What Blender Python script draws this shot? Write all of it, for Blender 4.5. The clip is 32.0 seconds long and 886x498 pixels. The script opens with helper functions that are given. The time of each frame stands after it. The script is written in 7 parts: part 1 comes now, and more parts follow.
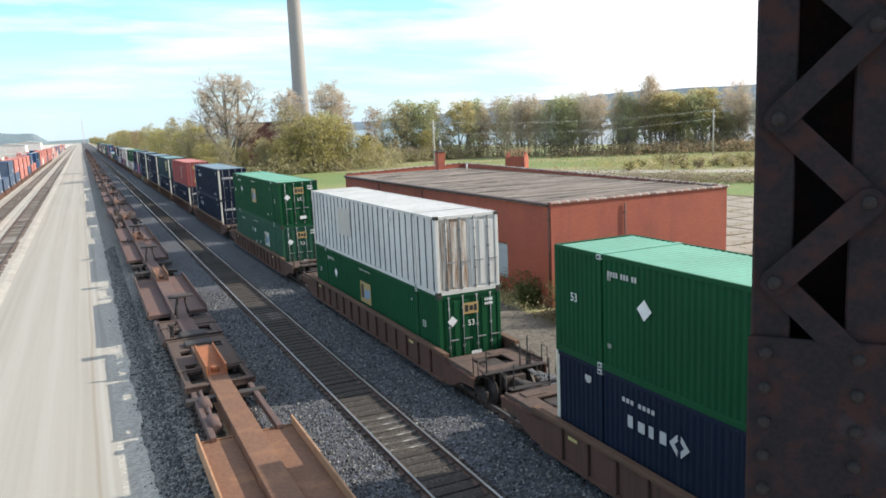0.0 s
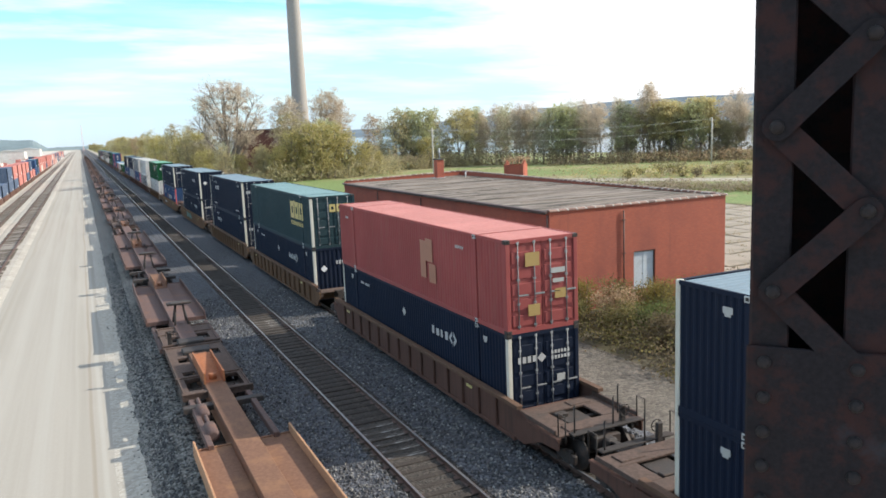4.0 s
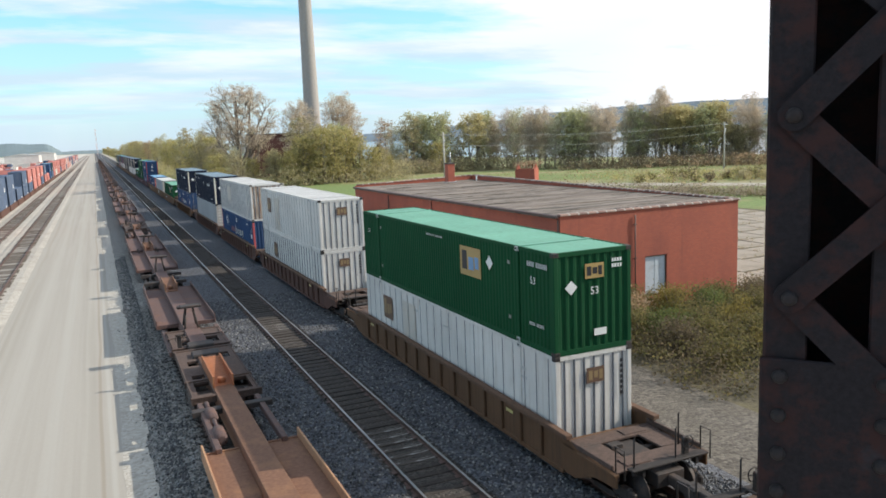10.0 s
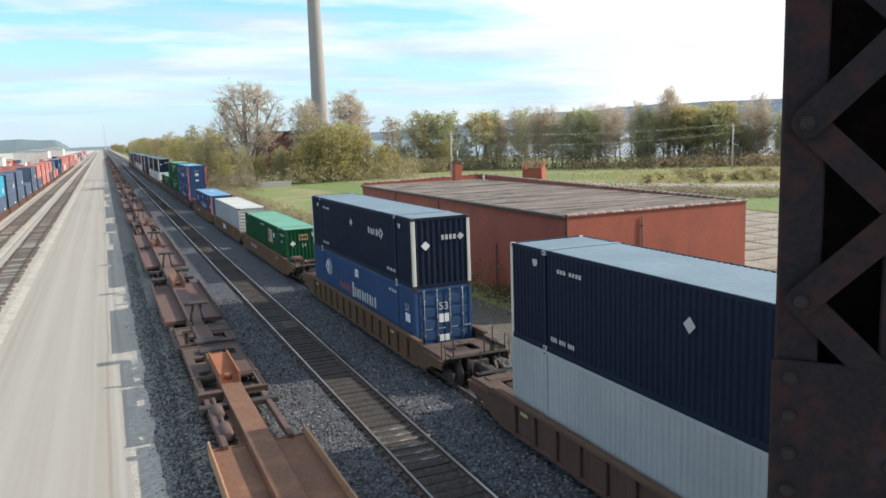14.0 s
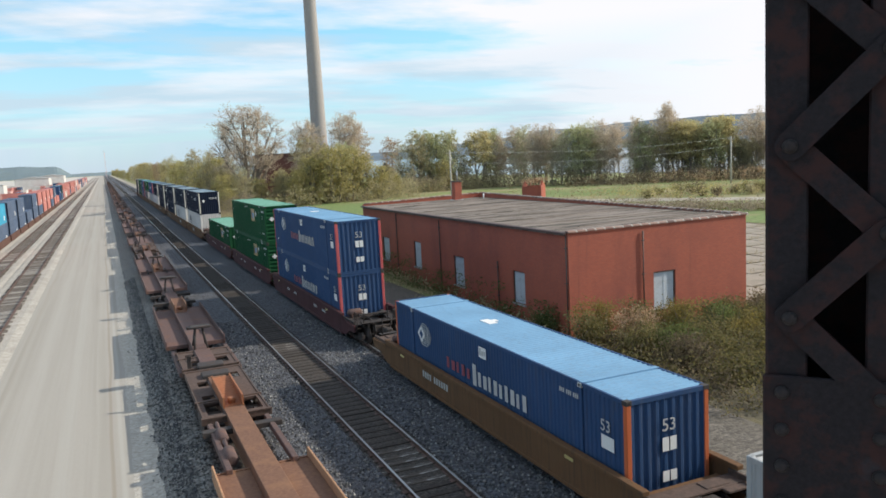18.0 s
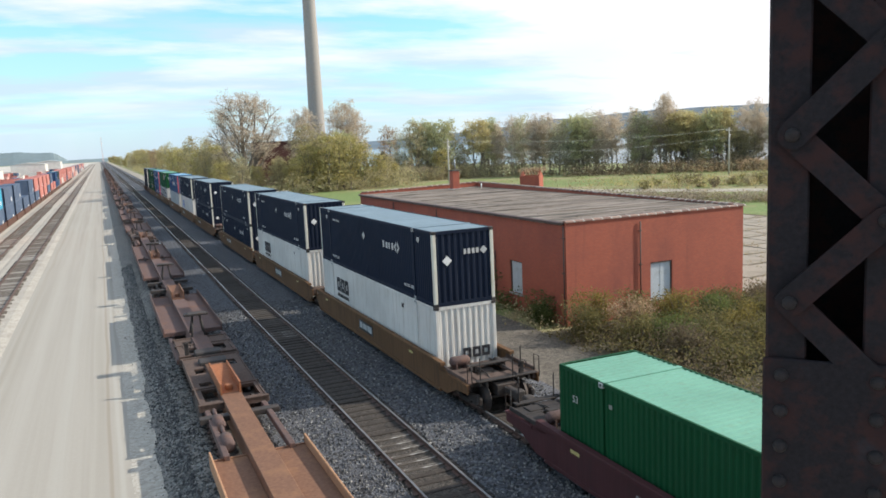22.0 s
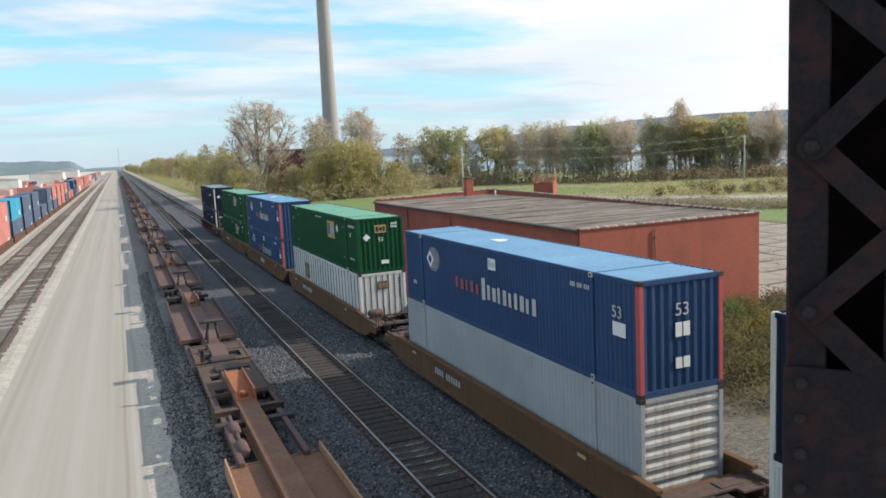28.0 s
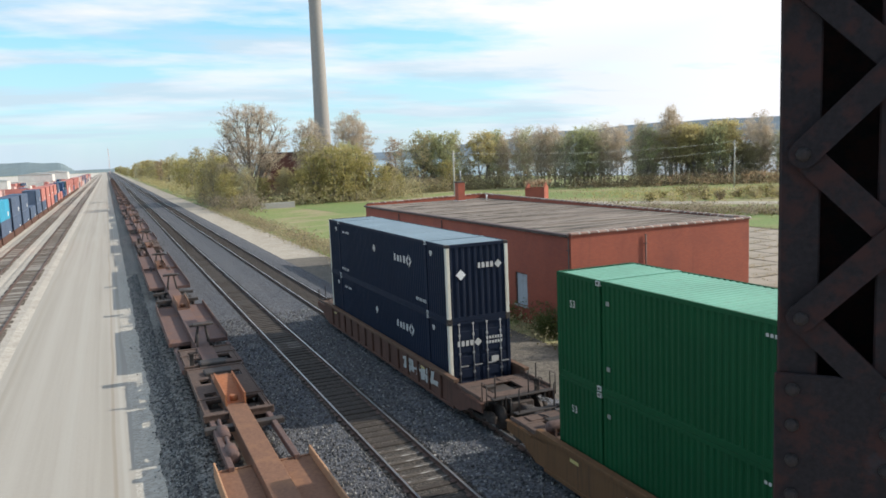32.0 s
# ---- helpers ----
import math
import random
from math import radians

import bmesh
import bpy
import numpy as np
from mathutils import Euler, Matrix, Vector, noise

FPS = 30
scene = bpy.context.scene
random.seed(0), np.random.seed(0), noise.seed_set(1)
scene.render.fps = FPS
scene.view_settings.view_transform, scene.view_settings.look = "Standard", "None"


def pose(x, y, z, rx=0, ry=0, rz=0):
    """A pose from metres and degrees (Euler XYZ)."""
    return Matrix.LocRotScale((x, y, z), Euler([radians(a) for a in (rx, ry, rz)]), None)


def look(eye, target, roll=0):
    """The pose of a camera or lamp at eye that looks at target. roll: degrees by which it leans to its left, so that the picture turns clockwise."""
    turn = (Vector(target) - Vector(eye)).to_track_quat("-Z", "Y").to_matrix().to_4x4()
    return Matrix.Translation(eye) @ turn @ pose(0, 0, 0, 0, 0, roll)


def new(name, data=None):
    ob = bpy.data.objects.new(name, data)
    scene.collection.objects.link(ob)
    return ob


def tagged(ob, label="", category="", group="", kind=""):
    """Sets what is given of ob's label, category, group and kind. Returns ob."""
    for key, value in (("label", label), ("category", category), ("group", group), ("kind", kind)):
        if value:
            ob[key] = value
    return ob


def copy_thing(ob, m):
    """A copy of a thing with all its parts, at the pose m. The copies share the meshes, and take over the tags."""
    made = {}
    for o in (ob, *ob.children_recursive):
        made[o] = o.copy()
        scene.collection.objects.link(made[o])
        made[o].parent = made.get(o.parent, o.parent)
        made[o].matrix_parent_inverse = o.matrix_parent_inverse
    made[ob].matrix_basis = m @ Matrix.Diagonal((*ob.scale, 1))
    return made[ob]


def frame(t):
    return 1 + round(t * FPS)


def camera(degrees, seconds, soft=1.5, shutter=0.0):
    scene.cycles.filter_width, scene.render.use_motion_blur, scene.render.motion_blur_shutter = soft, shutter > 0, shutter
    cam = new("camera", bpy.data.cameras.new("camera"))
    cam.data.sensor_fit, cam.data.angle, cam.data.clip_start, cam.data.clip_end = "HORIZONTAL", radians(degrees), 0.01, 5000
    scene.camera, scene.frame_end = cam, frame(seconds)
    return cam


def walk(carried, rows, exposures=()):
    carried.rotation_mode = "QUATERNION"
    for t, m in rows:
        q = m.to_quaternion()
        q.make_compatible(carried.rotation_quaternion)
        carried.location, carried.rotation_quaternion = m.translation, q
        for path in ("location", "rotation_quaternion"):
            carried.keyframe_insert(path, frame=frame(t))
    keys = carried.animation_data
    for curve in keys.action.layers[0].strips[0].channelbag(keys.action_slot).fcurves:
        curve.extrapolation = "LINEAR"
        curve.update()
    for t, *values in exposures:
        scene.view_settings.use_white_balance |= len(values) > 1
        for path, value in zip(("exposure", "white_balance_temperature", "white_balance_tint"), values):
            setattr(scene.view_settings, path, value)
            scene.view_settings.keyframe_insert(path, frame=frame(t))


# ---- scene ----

# ---- camera and its path ----
LENS = 60.26
cam = camera(LENS, 32.0, soft=1.7)
walk(cam, [
    (0, pose(-0.027, -0.031, 9.660, 80.637, 2.536, -25.215)),
    (0.5, pose(-0.032, -0.036, 9.660, 80.700, 2.479, -25.137)),
    (1, pose(-0.035, -0.038, 9.660, 80.748, 2.439, -25.081)),
    (1.5, pose(-0.038, -0.041, 9.660, 80.792, 2.410, -25.064)),
    (2, pose(-0.036, -0.039, 9.661, 80.838, 2.374, -25.064)),
    (2.5, pose(-0.040, -0.047, 9.664, 80.867, 2.321, -25.071)),
    (3, pose(-0.031, -0.037, 9.662, 80.988, 2.345, -25.074)),
    (3.5, pose(-0.024, -0.030, 9.660, 81.083, 2.364, -25.159)),
    (5.5, pose(-0.002, -0.009, 9.658, 81.727, 2.294, -25.614)),
    (6, pose(0.001, -0.007, 9.659, 81.894, 2.249, -25.681)),
    (6.5, pose(-0.002, -0.002, 9.657, 81.993, 2.172, -25.654)),
    (7, pose(-0.010, -0.001, 9.655, 81.990, 2.086, -25.516)),
    (7.5, pose(-0.013, -0.003, 9.656, 81.905, 2.048, -25.282)),
    (8, pose(-0.014, -0.006, 9.656, 81.820, 2.017, -25.028)),
    (8.5, pose(-0.013, -0.010, 9.656, 81.710, 2.057, -24.777)),
    (9, pose(0.005, 0.006, 9.652, 81.699, 2.127, -24.574)),
    (9.5, pose(0.048, 0.042, 9.637, 81.596, 2.223, -24.488)),
    (10, pose(0.079, 0.068, 9.632, 81.558, 2.316, -24.435)),
    (10.5, pose(0.096, 0.087, 9.629, 81.696, 2.294, -24.405)),
    (11, pose(0.096, 0.087, 9.631, 81.875, 2.185, -24.425)),
    (11.5, pose(0.083, 0.088, 9.632, 82.005, 2.036, -24.505)),
    (12, pose(0.066, 0.079, 9.634, 81.967, 1.936, -24.605)),
    (12.5, pose(0.052, 0.071, 9.634, 81.789, 1.912, -24.590)),
    (13, pose(0.049, 0.067, 9.636, 81.610, 1.881, -24.421)),
    (13.5, pose(0.049, 0.052, 9.641, 81.541, 1.905, -24.183)),
    (14, pose(0.044, 0.047, 9.642, 81.492, 1.912, -23.892)),
    (14.5, pose(0.040, 0.048, 9.640, 81.490, 1.952, -23.619)),
    (16.5, pose(0.039, 0.045, 9.642, 82.486, 2.444, -23.296)),
    (17, pose(0.028, 0.022, 9.651, 82.683, 2.699, -23.516)),
    (17.5, pose(0.030, 0.005, 9.658, 82.857, 2.949, -23.715)),
    (18, pose(0.031, 0.005, 9.659, 82.905, 3.020, -23.957)),
    (18.5, pose(0.033, 0.011, 9.657, 82.766, 3.009, -24.241)),
    (19, pose(0.024, 0.011, 9.658, 82.526, 2.921, -24.533)),
    (19.5, pose(0.010, 0.002, 9.654, 82.276, 2.797, -24.769)),
    (20, pose(0.002, -0.006, 9.651, 82.048, 2.636, -24.936)),
    (20.5, pose(-0.001, -0.008, 9.653, 81.874, 2.666, -25.014)),
    (21, pose(0.003, -0.009, 9.653, 81.868, 2.671, -24.861)),
    (21.5, pose(0.001, -0.014, 9.653, 81.970, 2.613, -24.493)),
    (22, pose(-0.004, -0.017, 9.655, 82.084, 2.566, -24.114)),
    (22.5, pose(-0.010, -0.017, 9.655, 82.227, 2.503, -23.730)),
    (23, pose(-0.015, -0.019, 9.656, 82.324, 2.437, -23.404)),
    (23.5, pose(-0.019, -0.025, 9.658, 82.446, 2.417, -23.169)),
    (24, pose(-0.023, -0.026, 9.660, 82.535, 2.412, -22.994)),
    (24.5, pose(-0.029, -0.029, 9.661, 82.595, 2.428, -22.944)),
    (25, pose(-0.037, -0.032, 9.663, 82.608, 2.452, -22.957)),
    (25.5, pose(-0.034, -0.030, 9.663, 82.612, 2.550, -22.968)),
    (27.5, pose(-0.034, -0.035, 9.666, 82.656, 2.750, -23.054)),
    (28, pose(-0.032, -0.035, 9.665, 82.675, 2.754, -23.098)),
    (28.5, pose(-0.031, -0.032, 9.664, 82.699, 2.686, -23.167)),
    (29, pose(-0.026, -0.025, 9.663, 82.705, 2.652, -23.223)),
    (29.5, pose(-0.022, -0.021, 9.662, 82.739, 2.594, -23.280)),
    (30, pose(-0.023, -0.021, 9.662, 82.791, 2.510, -23.350)),
    (30.5, pose(-0.028, -0.026, 9.664, 82.877, 2.479, -23.441)),
    (31, pose(-0.033, -0.032, 9.666, 82.986, 2.433, -23.530)),
    (31.5, pose(-0.038, -0.034, 9.667, 83.017, 2.345, -23.623)),
    (32, pose(-0.036, -0.034, 9.667, 82.955, 2.375, -23.719)),
], exposures=[(0, 0.44), (3, 0.44), (7, 0.42), (9, 0.3), (10.5, 0.14), (12, 0.02), (13, 0.14), (14, 0.22), (17, 0.03), (19, 0.06), (21, 0.24), (22, 0.23), (25, 0.19), (29, 0.07), (32, 0.11)])

# ---- world, sun, exposure ----
SUN_DIR = Vector((1.54, -0.36, 1.0)).normalized()   # towards the sun


def make_world():
    w = bpy.data.worlds.new("sky")
    w.use_nodes = True
    nt = w.node_tree
    n, l = nt.nodes, nt.links
    n.clear()
    out = n.new("ShaderNodeOutputWorld")
    bg = n.new("ShaderNodeBackground")
    sky = n.new("ShaderNodeTexSky")
    sky.sky_type, sky.sun_disc = "NISHITA", False
    sky.sun_elevation = math.asin(SUN_DIR.z)
    sky.sun_rotation = math.atan2(SUN_DIR.x, SUN_DIR.y)
    sky.altitude, sky.air_density, sky.dust_density, sky.ozone_density = 300, 1.0, 0.2, 2.0
    tc = n.new("ShaderNodeTexCoord")
    # clouds on a flat layer: direction divided by its height
    sep = n.new("ShaderNodeSeparateXYZ")
    l.new(tc.outputs["Generated"], sep.inputs[0])
    up = n.new("ShaderNodeMath"); up.operation = "MAXIMUM"; up.inputs[1].default_value = 0.03
    l.new(sep.outputs["Z"], up.inputs[0])
    add = n.new("ShaderNodeMath"); add.operation = "ADD"; add.inputs[1].default_value = 0.09
    l.new(up.outputs[0], add.inputs[0])
    dx = n.new("ShaderNodeMath"); dx.operation = "DIVIDE"
    dy = n.new("ShaderNodeMath"); dy.operation = "DIVIDE"
    l.new(sep.outputs["X"], dx.inputs[0]); l.new(add.outputs[0], dx.inputs[1])
    l.new(sep.outputs["Y"], dy.inputs[0]); l.new(add.outputs[0], dy.inputs[1])
    comb = n.new("ShaderNodeCombineXYZ")
    l.new(dx.outputs[0], comb.inputs[0]); l.new(dy.outputs[0], comb.inputs[1])
    noi = n.new("ShaderNodeTexNoise")
    noi.inputs["Scale"].default_value, noi.inputs["Detail"].default_value, noi.inputs["Roughness"].default_value = 0.8, 8, 0.56
    mp = n.new("ShaderNodeMapping")
    mp.inputs["Location"].default_value = (3.1, 1.7, 0)
    mp.inputs["Rotation"].default_value = (0, 0, 0.5)
    mp.inputs["Scale"].default_value = (0.75, 1.15, 1)
    l.new(comb.outputs[0], mp.inputs[0]); l.new(mp.outputs[0], noi.inputs["Vector"])
    # the cover thickens towards the sun's side
    side = n.new("ShaderNodeMapRange")
    side.inputs["From Min"].default_value, side.inputs["From Max"].default_value = 0.28, 0.75
    side.inputs["To Min"].default_value, side.inputs["To Max"].default_value = 0.0, 0.22
    l.new(sep.outputs["X"], side.inputs["Value"])
    more = n.new("ShaderNodeMath"); more.operation = "ADD"
    l.new(noi.outputs["Fac"], more.inputs[0]); l.new(side.outputs[0], more.inputs[1])
    ramp = n.new("ShaderNodeValToRGB")
    ramp.color_ramp.elements[0].position, ramp.color_ramp.elements[1].position = 0.47, 0.64
    l.new(more.outputs[0], ramp.inputs[0])
    gain = n.new("ShaderNodeMixRGB"); gain.blend_type = "MULTIPLY"; gain.inputs["Fac"].default_value = 1.0
    gain.inputs["Color2"].default_value = (1.5, 2.25, 2.27, 1)
    l.new(sky.outputs["Color"], gain.inputs["Color1"])
    # pale haze low over the horizon
    low = n.new("ShaderNodeMapRange")
    low.inputs["From Min"].default_value, low.inputs["From Max"].default_value = 0.0, 0.2
    low.inputs["To Min"].default_value, low.inputs["To Max"].default_value = 0.85, 0.0
    l.new(sep.outputs["Z"], low.inputs["Value"])
    haze = n.new("ShaderNodeMixRGB")
    haze.inputs["Color2"].default_value = (5.6, 6.7, 8.7, 1)
    l.new(low.outputs[0], haze.inputs["Fac"]); l.new(gain.outputs[0], haze.inputs["Color1"])
    # thin grey cloud under the white
    veil = n.new("ShaderNodeTexNoise")
    veil.inputs["Scale"].default_value, veil.inputs["Detail"].default_value, veil.inputs["Roughness"].default_value = 1.2, 7, 0.5
    mv = n.new("ShaderNodeMapping")
    mv.inputs["Location"].default_value = (7.3, 4.9, 0)
    mv.inputs["Rotation"].default_value = (0, 0, 0.2)
    mv.inputs["Scale"].default_value = (0.5, 1.0, 1)
    l.new(comb.outputs[0], mv.inputs[0]); l.new(mv.outputs[0], veil.inputs["Vector"])
    vr = n.new("ShaderNodeValToRGB")
    vr.color_ramp.elements[0].position, vr.color_ramp.elements[1].position = 0.45, 0.58
    vr.color_ramp.elements[1].color = (0.85, 0.85, 0.85, 1)
    l.new(veil.outputs["Fac"], vr.inputs[0])
    grey = n.new("ShaderNodeMixRGB")
    grey.inputs["Color2"].default_value = (6.6, 8.3, 9.6, 1)
    l.new(vr.outputs["Color"], grey.inputs["Fac"]); l.new(haze.outputs[0], grey.inputs["Color1"])
    mix = n.new("ShaderNodeMixRGB")
    mix.inputs["Color2"].default_value = (10.8, 10.8, 11.3, 1)
    thin = n.new("ShaderNodeMapRange")          # the layer thins towards the horizon
    thin.inputs["From Min"].default_value, thin.inputs["From Max"].default_value = 0.02, 0.16
    thin.inputs["To Min"].default_value, thin.inputs["To Max"].default_value = 0.12, 1.0
    l.new(sep.outputs["Z"], thin.inputs["Value"])
    cover = n.new("ShaderNodeMath"); cover.operation = "MULTIPLY"
    full = n.new("ShaderNodeMath"); full.operation = "MULTIPLY"; full.inputs[1].default_value = 5.0
    l.new(side.outputs[0], full.inputs[0])
    most = n.new("ShaderNodeMath"); most.operation = "MAXIMUM"; most.use_clamp = True
    l.new(full.outputs[0], most.inputs[0]); l.new(thin.outputs[0], most.inputs[1])
    l.new(ramp.outputs["Color"], cover.inputs[0]); l.new(most.outputs[0], cover.inputs[1])
    l.new(cover.outputs[0], mix.inputs["Fac"]); l.new(grey.outputs[0], mix.inputs["Color1"])
    l.new(mix.outputs[0], bg.inputs["Color"])
    bg.inputs["Strength"].default_value = 0.088
    l.new(bg.outputs[0], out.inputs["Surface"])
    scene.world = w


make_world()
sun = new("sun", bpy.data.lights.new("sun", "SUN"))
sun.data.energy, sun.data.angle, sun.data.color = 4.7, radians(0.6), (1.0, 0.93, 0.82)
sun.matrix_world = look(SUN_DIR * 100, (0, 0, 0))


# ---- materials ----
def nodes_of(name):
    m = bpy.data.materials.new(name)
    m.use_nodes = True
    nt = m.node_tree
    return m, nt.nodes, nt.links, nt.nodes["Principled BSDF"]


def noise_node(n, l, scale, detail=4.0, rough=0.6, stretch=(1, 1, 1), coord="Object"):
    tc = n.new("ShaderNodeTexCoord")
    mp = n.new("ShaderNodeMapping")
    mp.inputs["Scale"].default_value = stretch
    t = n.new("ShaderNodeTexNoise")
    t.inputs["Scale"].default_value, t.inputs["Detail"].default_value, t.inputs["Roughness"].default_value = scale, detail, rough
    l.new(tc.outputs[coord], mp.inputs[0]); l.new(mp.outputs[0], t.inputs["Vector"])
    return t.outputs["Fac"]


def ramp_node(n, l, fac, stops):
    r = n.new("ShaderNodeValToRGB")
    e = r.color_ramp.elements
    while len(e) < len(stops):
        e.new(0.5)
    for k, (p, c) in enumerate(stops):
        e[k].position, e[k].color = p, (*c, 1)
    l.new(fac, r.inputs[0])
    return r.outputs["Color"]


def mix_node(n, l, fac, a, b, kind="MIX"):
    m = n.new("ShaderNodeMixRGB")
    m.blend_type = kind
    for sock, v in (("Fac", fac), ("Color1", a), ("Color2", b)):
        if isinstance(v, (int, float)):
            m.inputs[sock].default_value = v
        elif isinstance(v, tuple):
            m.inputs[sock].default_value = (*v, 1)
        else:
            l.new(v, m.inputs[sock])
    return m.outputs[0]


def bump_node(n, l, fac, bsdf, strength, dist):
    b = n.new("ShaderNodeBump")
    b.inputs["Strength"].default_value, b.inputs["Distance"].default_value = strength, dist
    l.new(fac, b.inputs["Height"]); l.new(b.outputs[0], bsdf.inputs["Normal"])


def shade(c, k):
    return tuple(min(1.0, v * k) for v in c)


def surface(name, c, rough=0.7, metal=0.0, grain=18.0, var=0.18, stain=None, stain_scale=0.7, amount=0.35,
            stretch=(1, 1, 1), bump=0.15, dist=0.01, coord="Object"):
    """A base colour with fine grain and large stains, and a fine relief."""
    m, n, l, b = nodes_of(name)
    fine = noise_node(n, l, grain, 5, 0.65, coord=coord)
    col = ramp_node(n, l, fine, [(0.3, shade(c, 1 - var)), (0.7, shade(c, 1 + var))])
    big = noise_node(n, l, stain_scale, 6, 0.62, stretch, coord)
    mask = ramp_node(n, l, big, [(0.52, (0, 0, 0)), (0.72, (amount,) * 3)])
    col = mix_node(n, l, mask, col, stain or shade(c, 0.5))
    l.new(col, b.inputs["Base Color"])
    b.inputs["Roughness"].default_value, b.inputs["Metallic"].default_value = rough, metal
    if bump:
        bump_node(n, l, fine, b, bump, dist)
    return m


def paint(name, c, rough=0.55, dirt=(0.16, 0.13, 0.10), amount=0.32, lo=0.5, hi=0.78):
    """Weathered paint on sheet steel: sun-faded patches and dirt that runs down."""
    m, n, l, b = nodes_of(name)
    fade = noise_node(n, l, 0.35, 5, 0.6)
    col = ramp_node(n, l, fade, [(0.3, shade(c, 0.88)), (0.7, shade(c, 1.12))])
    runs = noise_node(n, l, 2.2, 7, 0.7, (3.0, 3.0, 0.22))
    mask = ramp_node(n, l, runs, [(lo, (0, 0, 0)), (hi, (amount,) * 3)])
    col = mix_node(n, l, mask, col, dirt)
    spots = noise_node(n, l, 9.0, 6, 0.75)
    mask2 = ramp_node(n, l, spots, [(0.66, (0, 0, 0)), (0.76, (amount * 0.9,) * 3)])
    col = mix_node(n, l, mask2, col, (0.13, 0.07, 0.045))
    l.new(col, b.inputs["Base Color"])
    r = ramp_node(n, l, runs, [(0.3, (rough,) * 3), (0.8, (min(1, rough + 0.3),) * 3)])
    l.new(r, b.inputs["Roughness"])
    b.inputs["Specular IOR Level"].default_value = 0.18
    bump_node(n, l, spots, b, 0.06, 0.004)
    return m


def plain(name, c, rough=0.5, metal=0.0):
    return surface(name, c, rough, metal, 30, 0.08, None, 2.0, 0.25, bump=0.05, dist=0.002)


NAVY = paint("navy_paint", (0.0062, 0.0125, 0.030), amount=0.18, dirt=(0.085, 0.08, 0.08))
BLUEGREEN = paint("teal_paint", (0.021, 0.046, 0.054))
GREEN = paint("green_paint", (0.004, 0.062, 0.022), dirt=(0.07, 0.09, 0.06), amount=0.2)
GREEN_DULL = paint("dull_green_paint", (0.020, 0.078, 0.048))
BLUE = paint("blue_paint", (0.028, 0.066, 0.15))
RUSTWHITE = paint("rust_stained_white", (0.62, 0.60, 0.55), amount=0.95, dirt=(0.24, 0.125, 0.06), lo=0.38, hi=0.6)
WHITE = paint("white_paint", (0.61, 0.59, 0.555), amount=0.6, dirt=(0.30, 0.24, 0.18))
GREYSTAIN = paint("rust_run_grey", (0.46, 0.45, 0.43), amount=0.75, dirt=(0.24, 0.16, 0.10), lo=0.46, hi=0.7)
GREY = paint("light_grey_paint", (0.36, 0.37, 0.37), amount=0.3)
RED = paint("red_paint", (0.31, 0.075, 0.07), amount=0.5, dirt=(0.30, 0.17, 0.13))
POSTRED = paint("post_red", (0.48, 0.10, 0.10))
ORANGE = paint("orange_paint", (0.52, 0.13, 0.05))
TEALGREEN = paint("aqua_paint", (0.05, 0.30, 0.45))
CARBROWN = paint("car_brown", (0.112, 0.060, 0.046), 0.75, (0.05, 0.04, 0.035), 0.75)
CAROCHRE = paint("car_ochre", (0.140, 0.075, 0.037), 0.7, (0.055, 0.042, 0.036), 0.8)
CARYELLOW = paint("car_yellow", (0.13, 0.072, 0.040), 0.65, (0.07, 0.05, 0.04), 0.7)
CARMAROON = paint("car_maroon", (0.07, 0.026, 0.028), 0.6, (0.05, 0.045, 0.04), 0.5)
STEEL_DARK = surface("grimy_steel", (0.036, 0.029, 0.026), 0.75, 0.0, 25, 0.35, (0.10, 0.055, 0.035), 3.0, 0.6)
RUST = surface("rusty_steel", (0.10, 0.062, 0.055), 0.85, 0.0, 14, 0.3, (0.17, 0.075, 0.04), 1.6, 0.7, bump=0.25)
CARDECK = surface("grimy_car_deck", (0.085, 0.054, 0.042), 0.9, 0, 9, 0.35, (0.055, 0.042, 0.036), 1.4, 0.8, bump=0.3)
CARDECK_DARK = surface("oily_car_deck", (0.021, 0.016, 0.014), 0.8, 0, 9, 0.4, (0.055, 0.036, 0.03), 1.4, 0.6, bump=0.3)
DECK = surface("rusty_deck", (0.112, 0.066, 0.057), 0.85, 0.0, 10, 0.28, (0.20, 0.085, 0.04), 0.9, 0.75, bump=0.2)
DECK_ORANGE = surface("orange_rust", (0.30, 0.11, 0.045), 0.8, 0.0, 10, 0.25, (0.18, 0.075, 0.045), 1.2, 0.6, bump=0.2)
RAIL = surface("rail_steel", (0.12, 0.075, 0.06), 0.6, 0.3, 20, 0.25)
RAILTOP = surface("rail_head", (0.42, 0.39, 0.37), 0.3, 0.8, 30, 0.1)
MARK = plain("white_marking", (0.72, 0.72, 0.70))
MARKDIM = plain("worn_white_marking", (0.46, 0.46, 0.45))
MARKBLACK = plain("black_marking", (0.02, 0.02, 0.025))
MARKBLUE = plain("blue_marking", (0.05, 0.12, 0.42))
MARKTAN = plain("tan_marking", (0.40, 0.27, 0.10))
MARKSKY = plain("sky_blue_marking", (0.16, 0.30, 0.50))
MARKDULLRED = plain("faded_red_marking", (0.24, 0.055, 0.075))
MARKGOLD = plain("gold_marking", (0.52, 0.42, 0.16))
MARKFADED = plain("faded_tan_marking", (0.36, 0.16, 0.10))
MARKWORN = plain("rubbed_grey_marking", (0.2, 0.22, 0.2))
MARKGREY = plain("grey_marking", (0.42, 0.42, 0.40))
RODDULL = surface("dull_rod", (0.24, 0.245, 0.25), 0.6, 0.3, 30, 0.2)
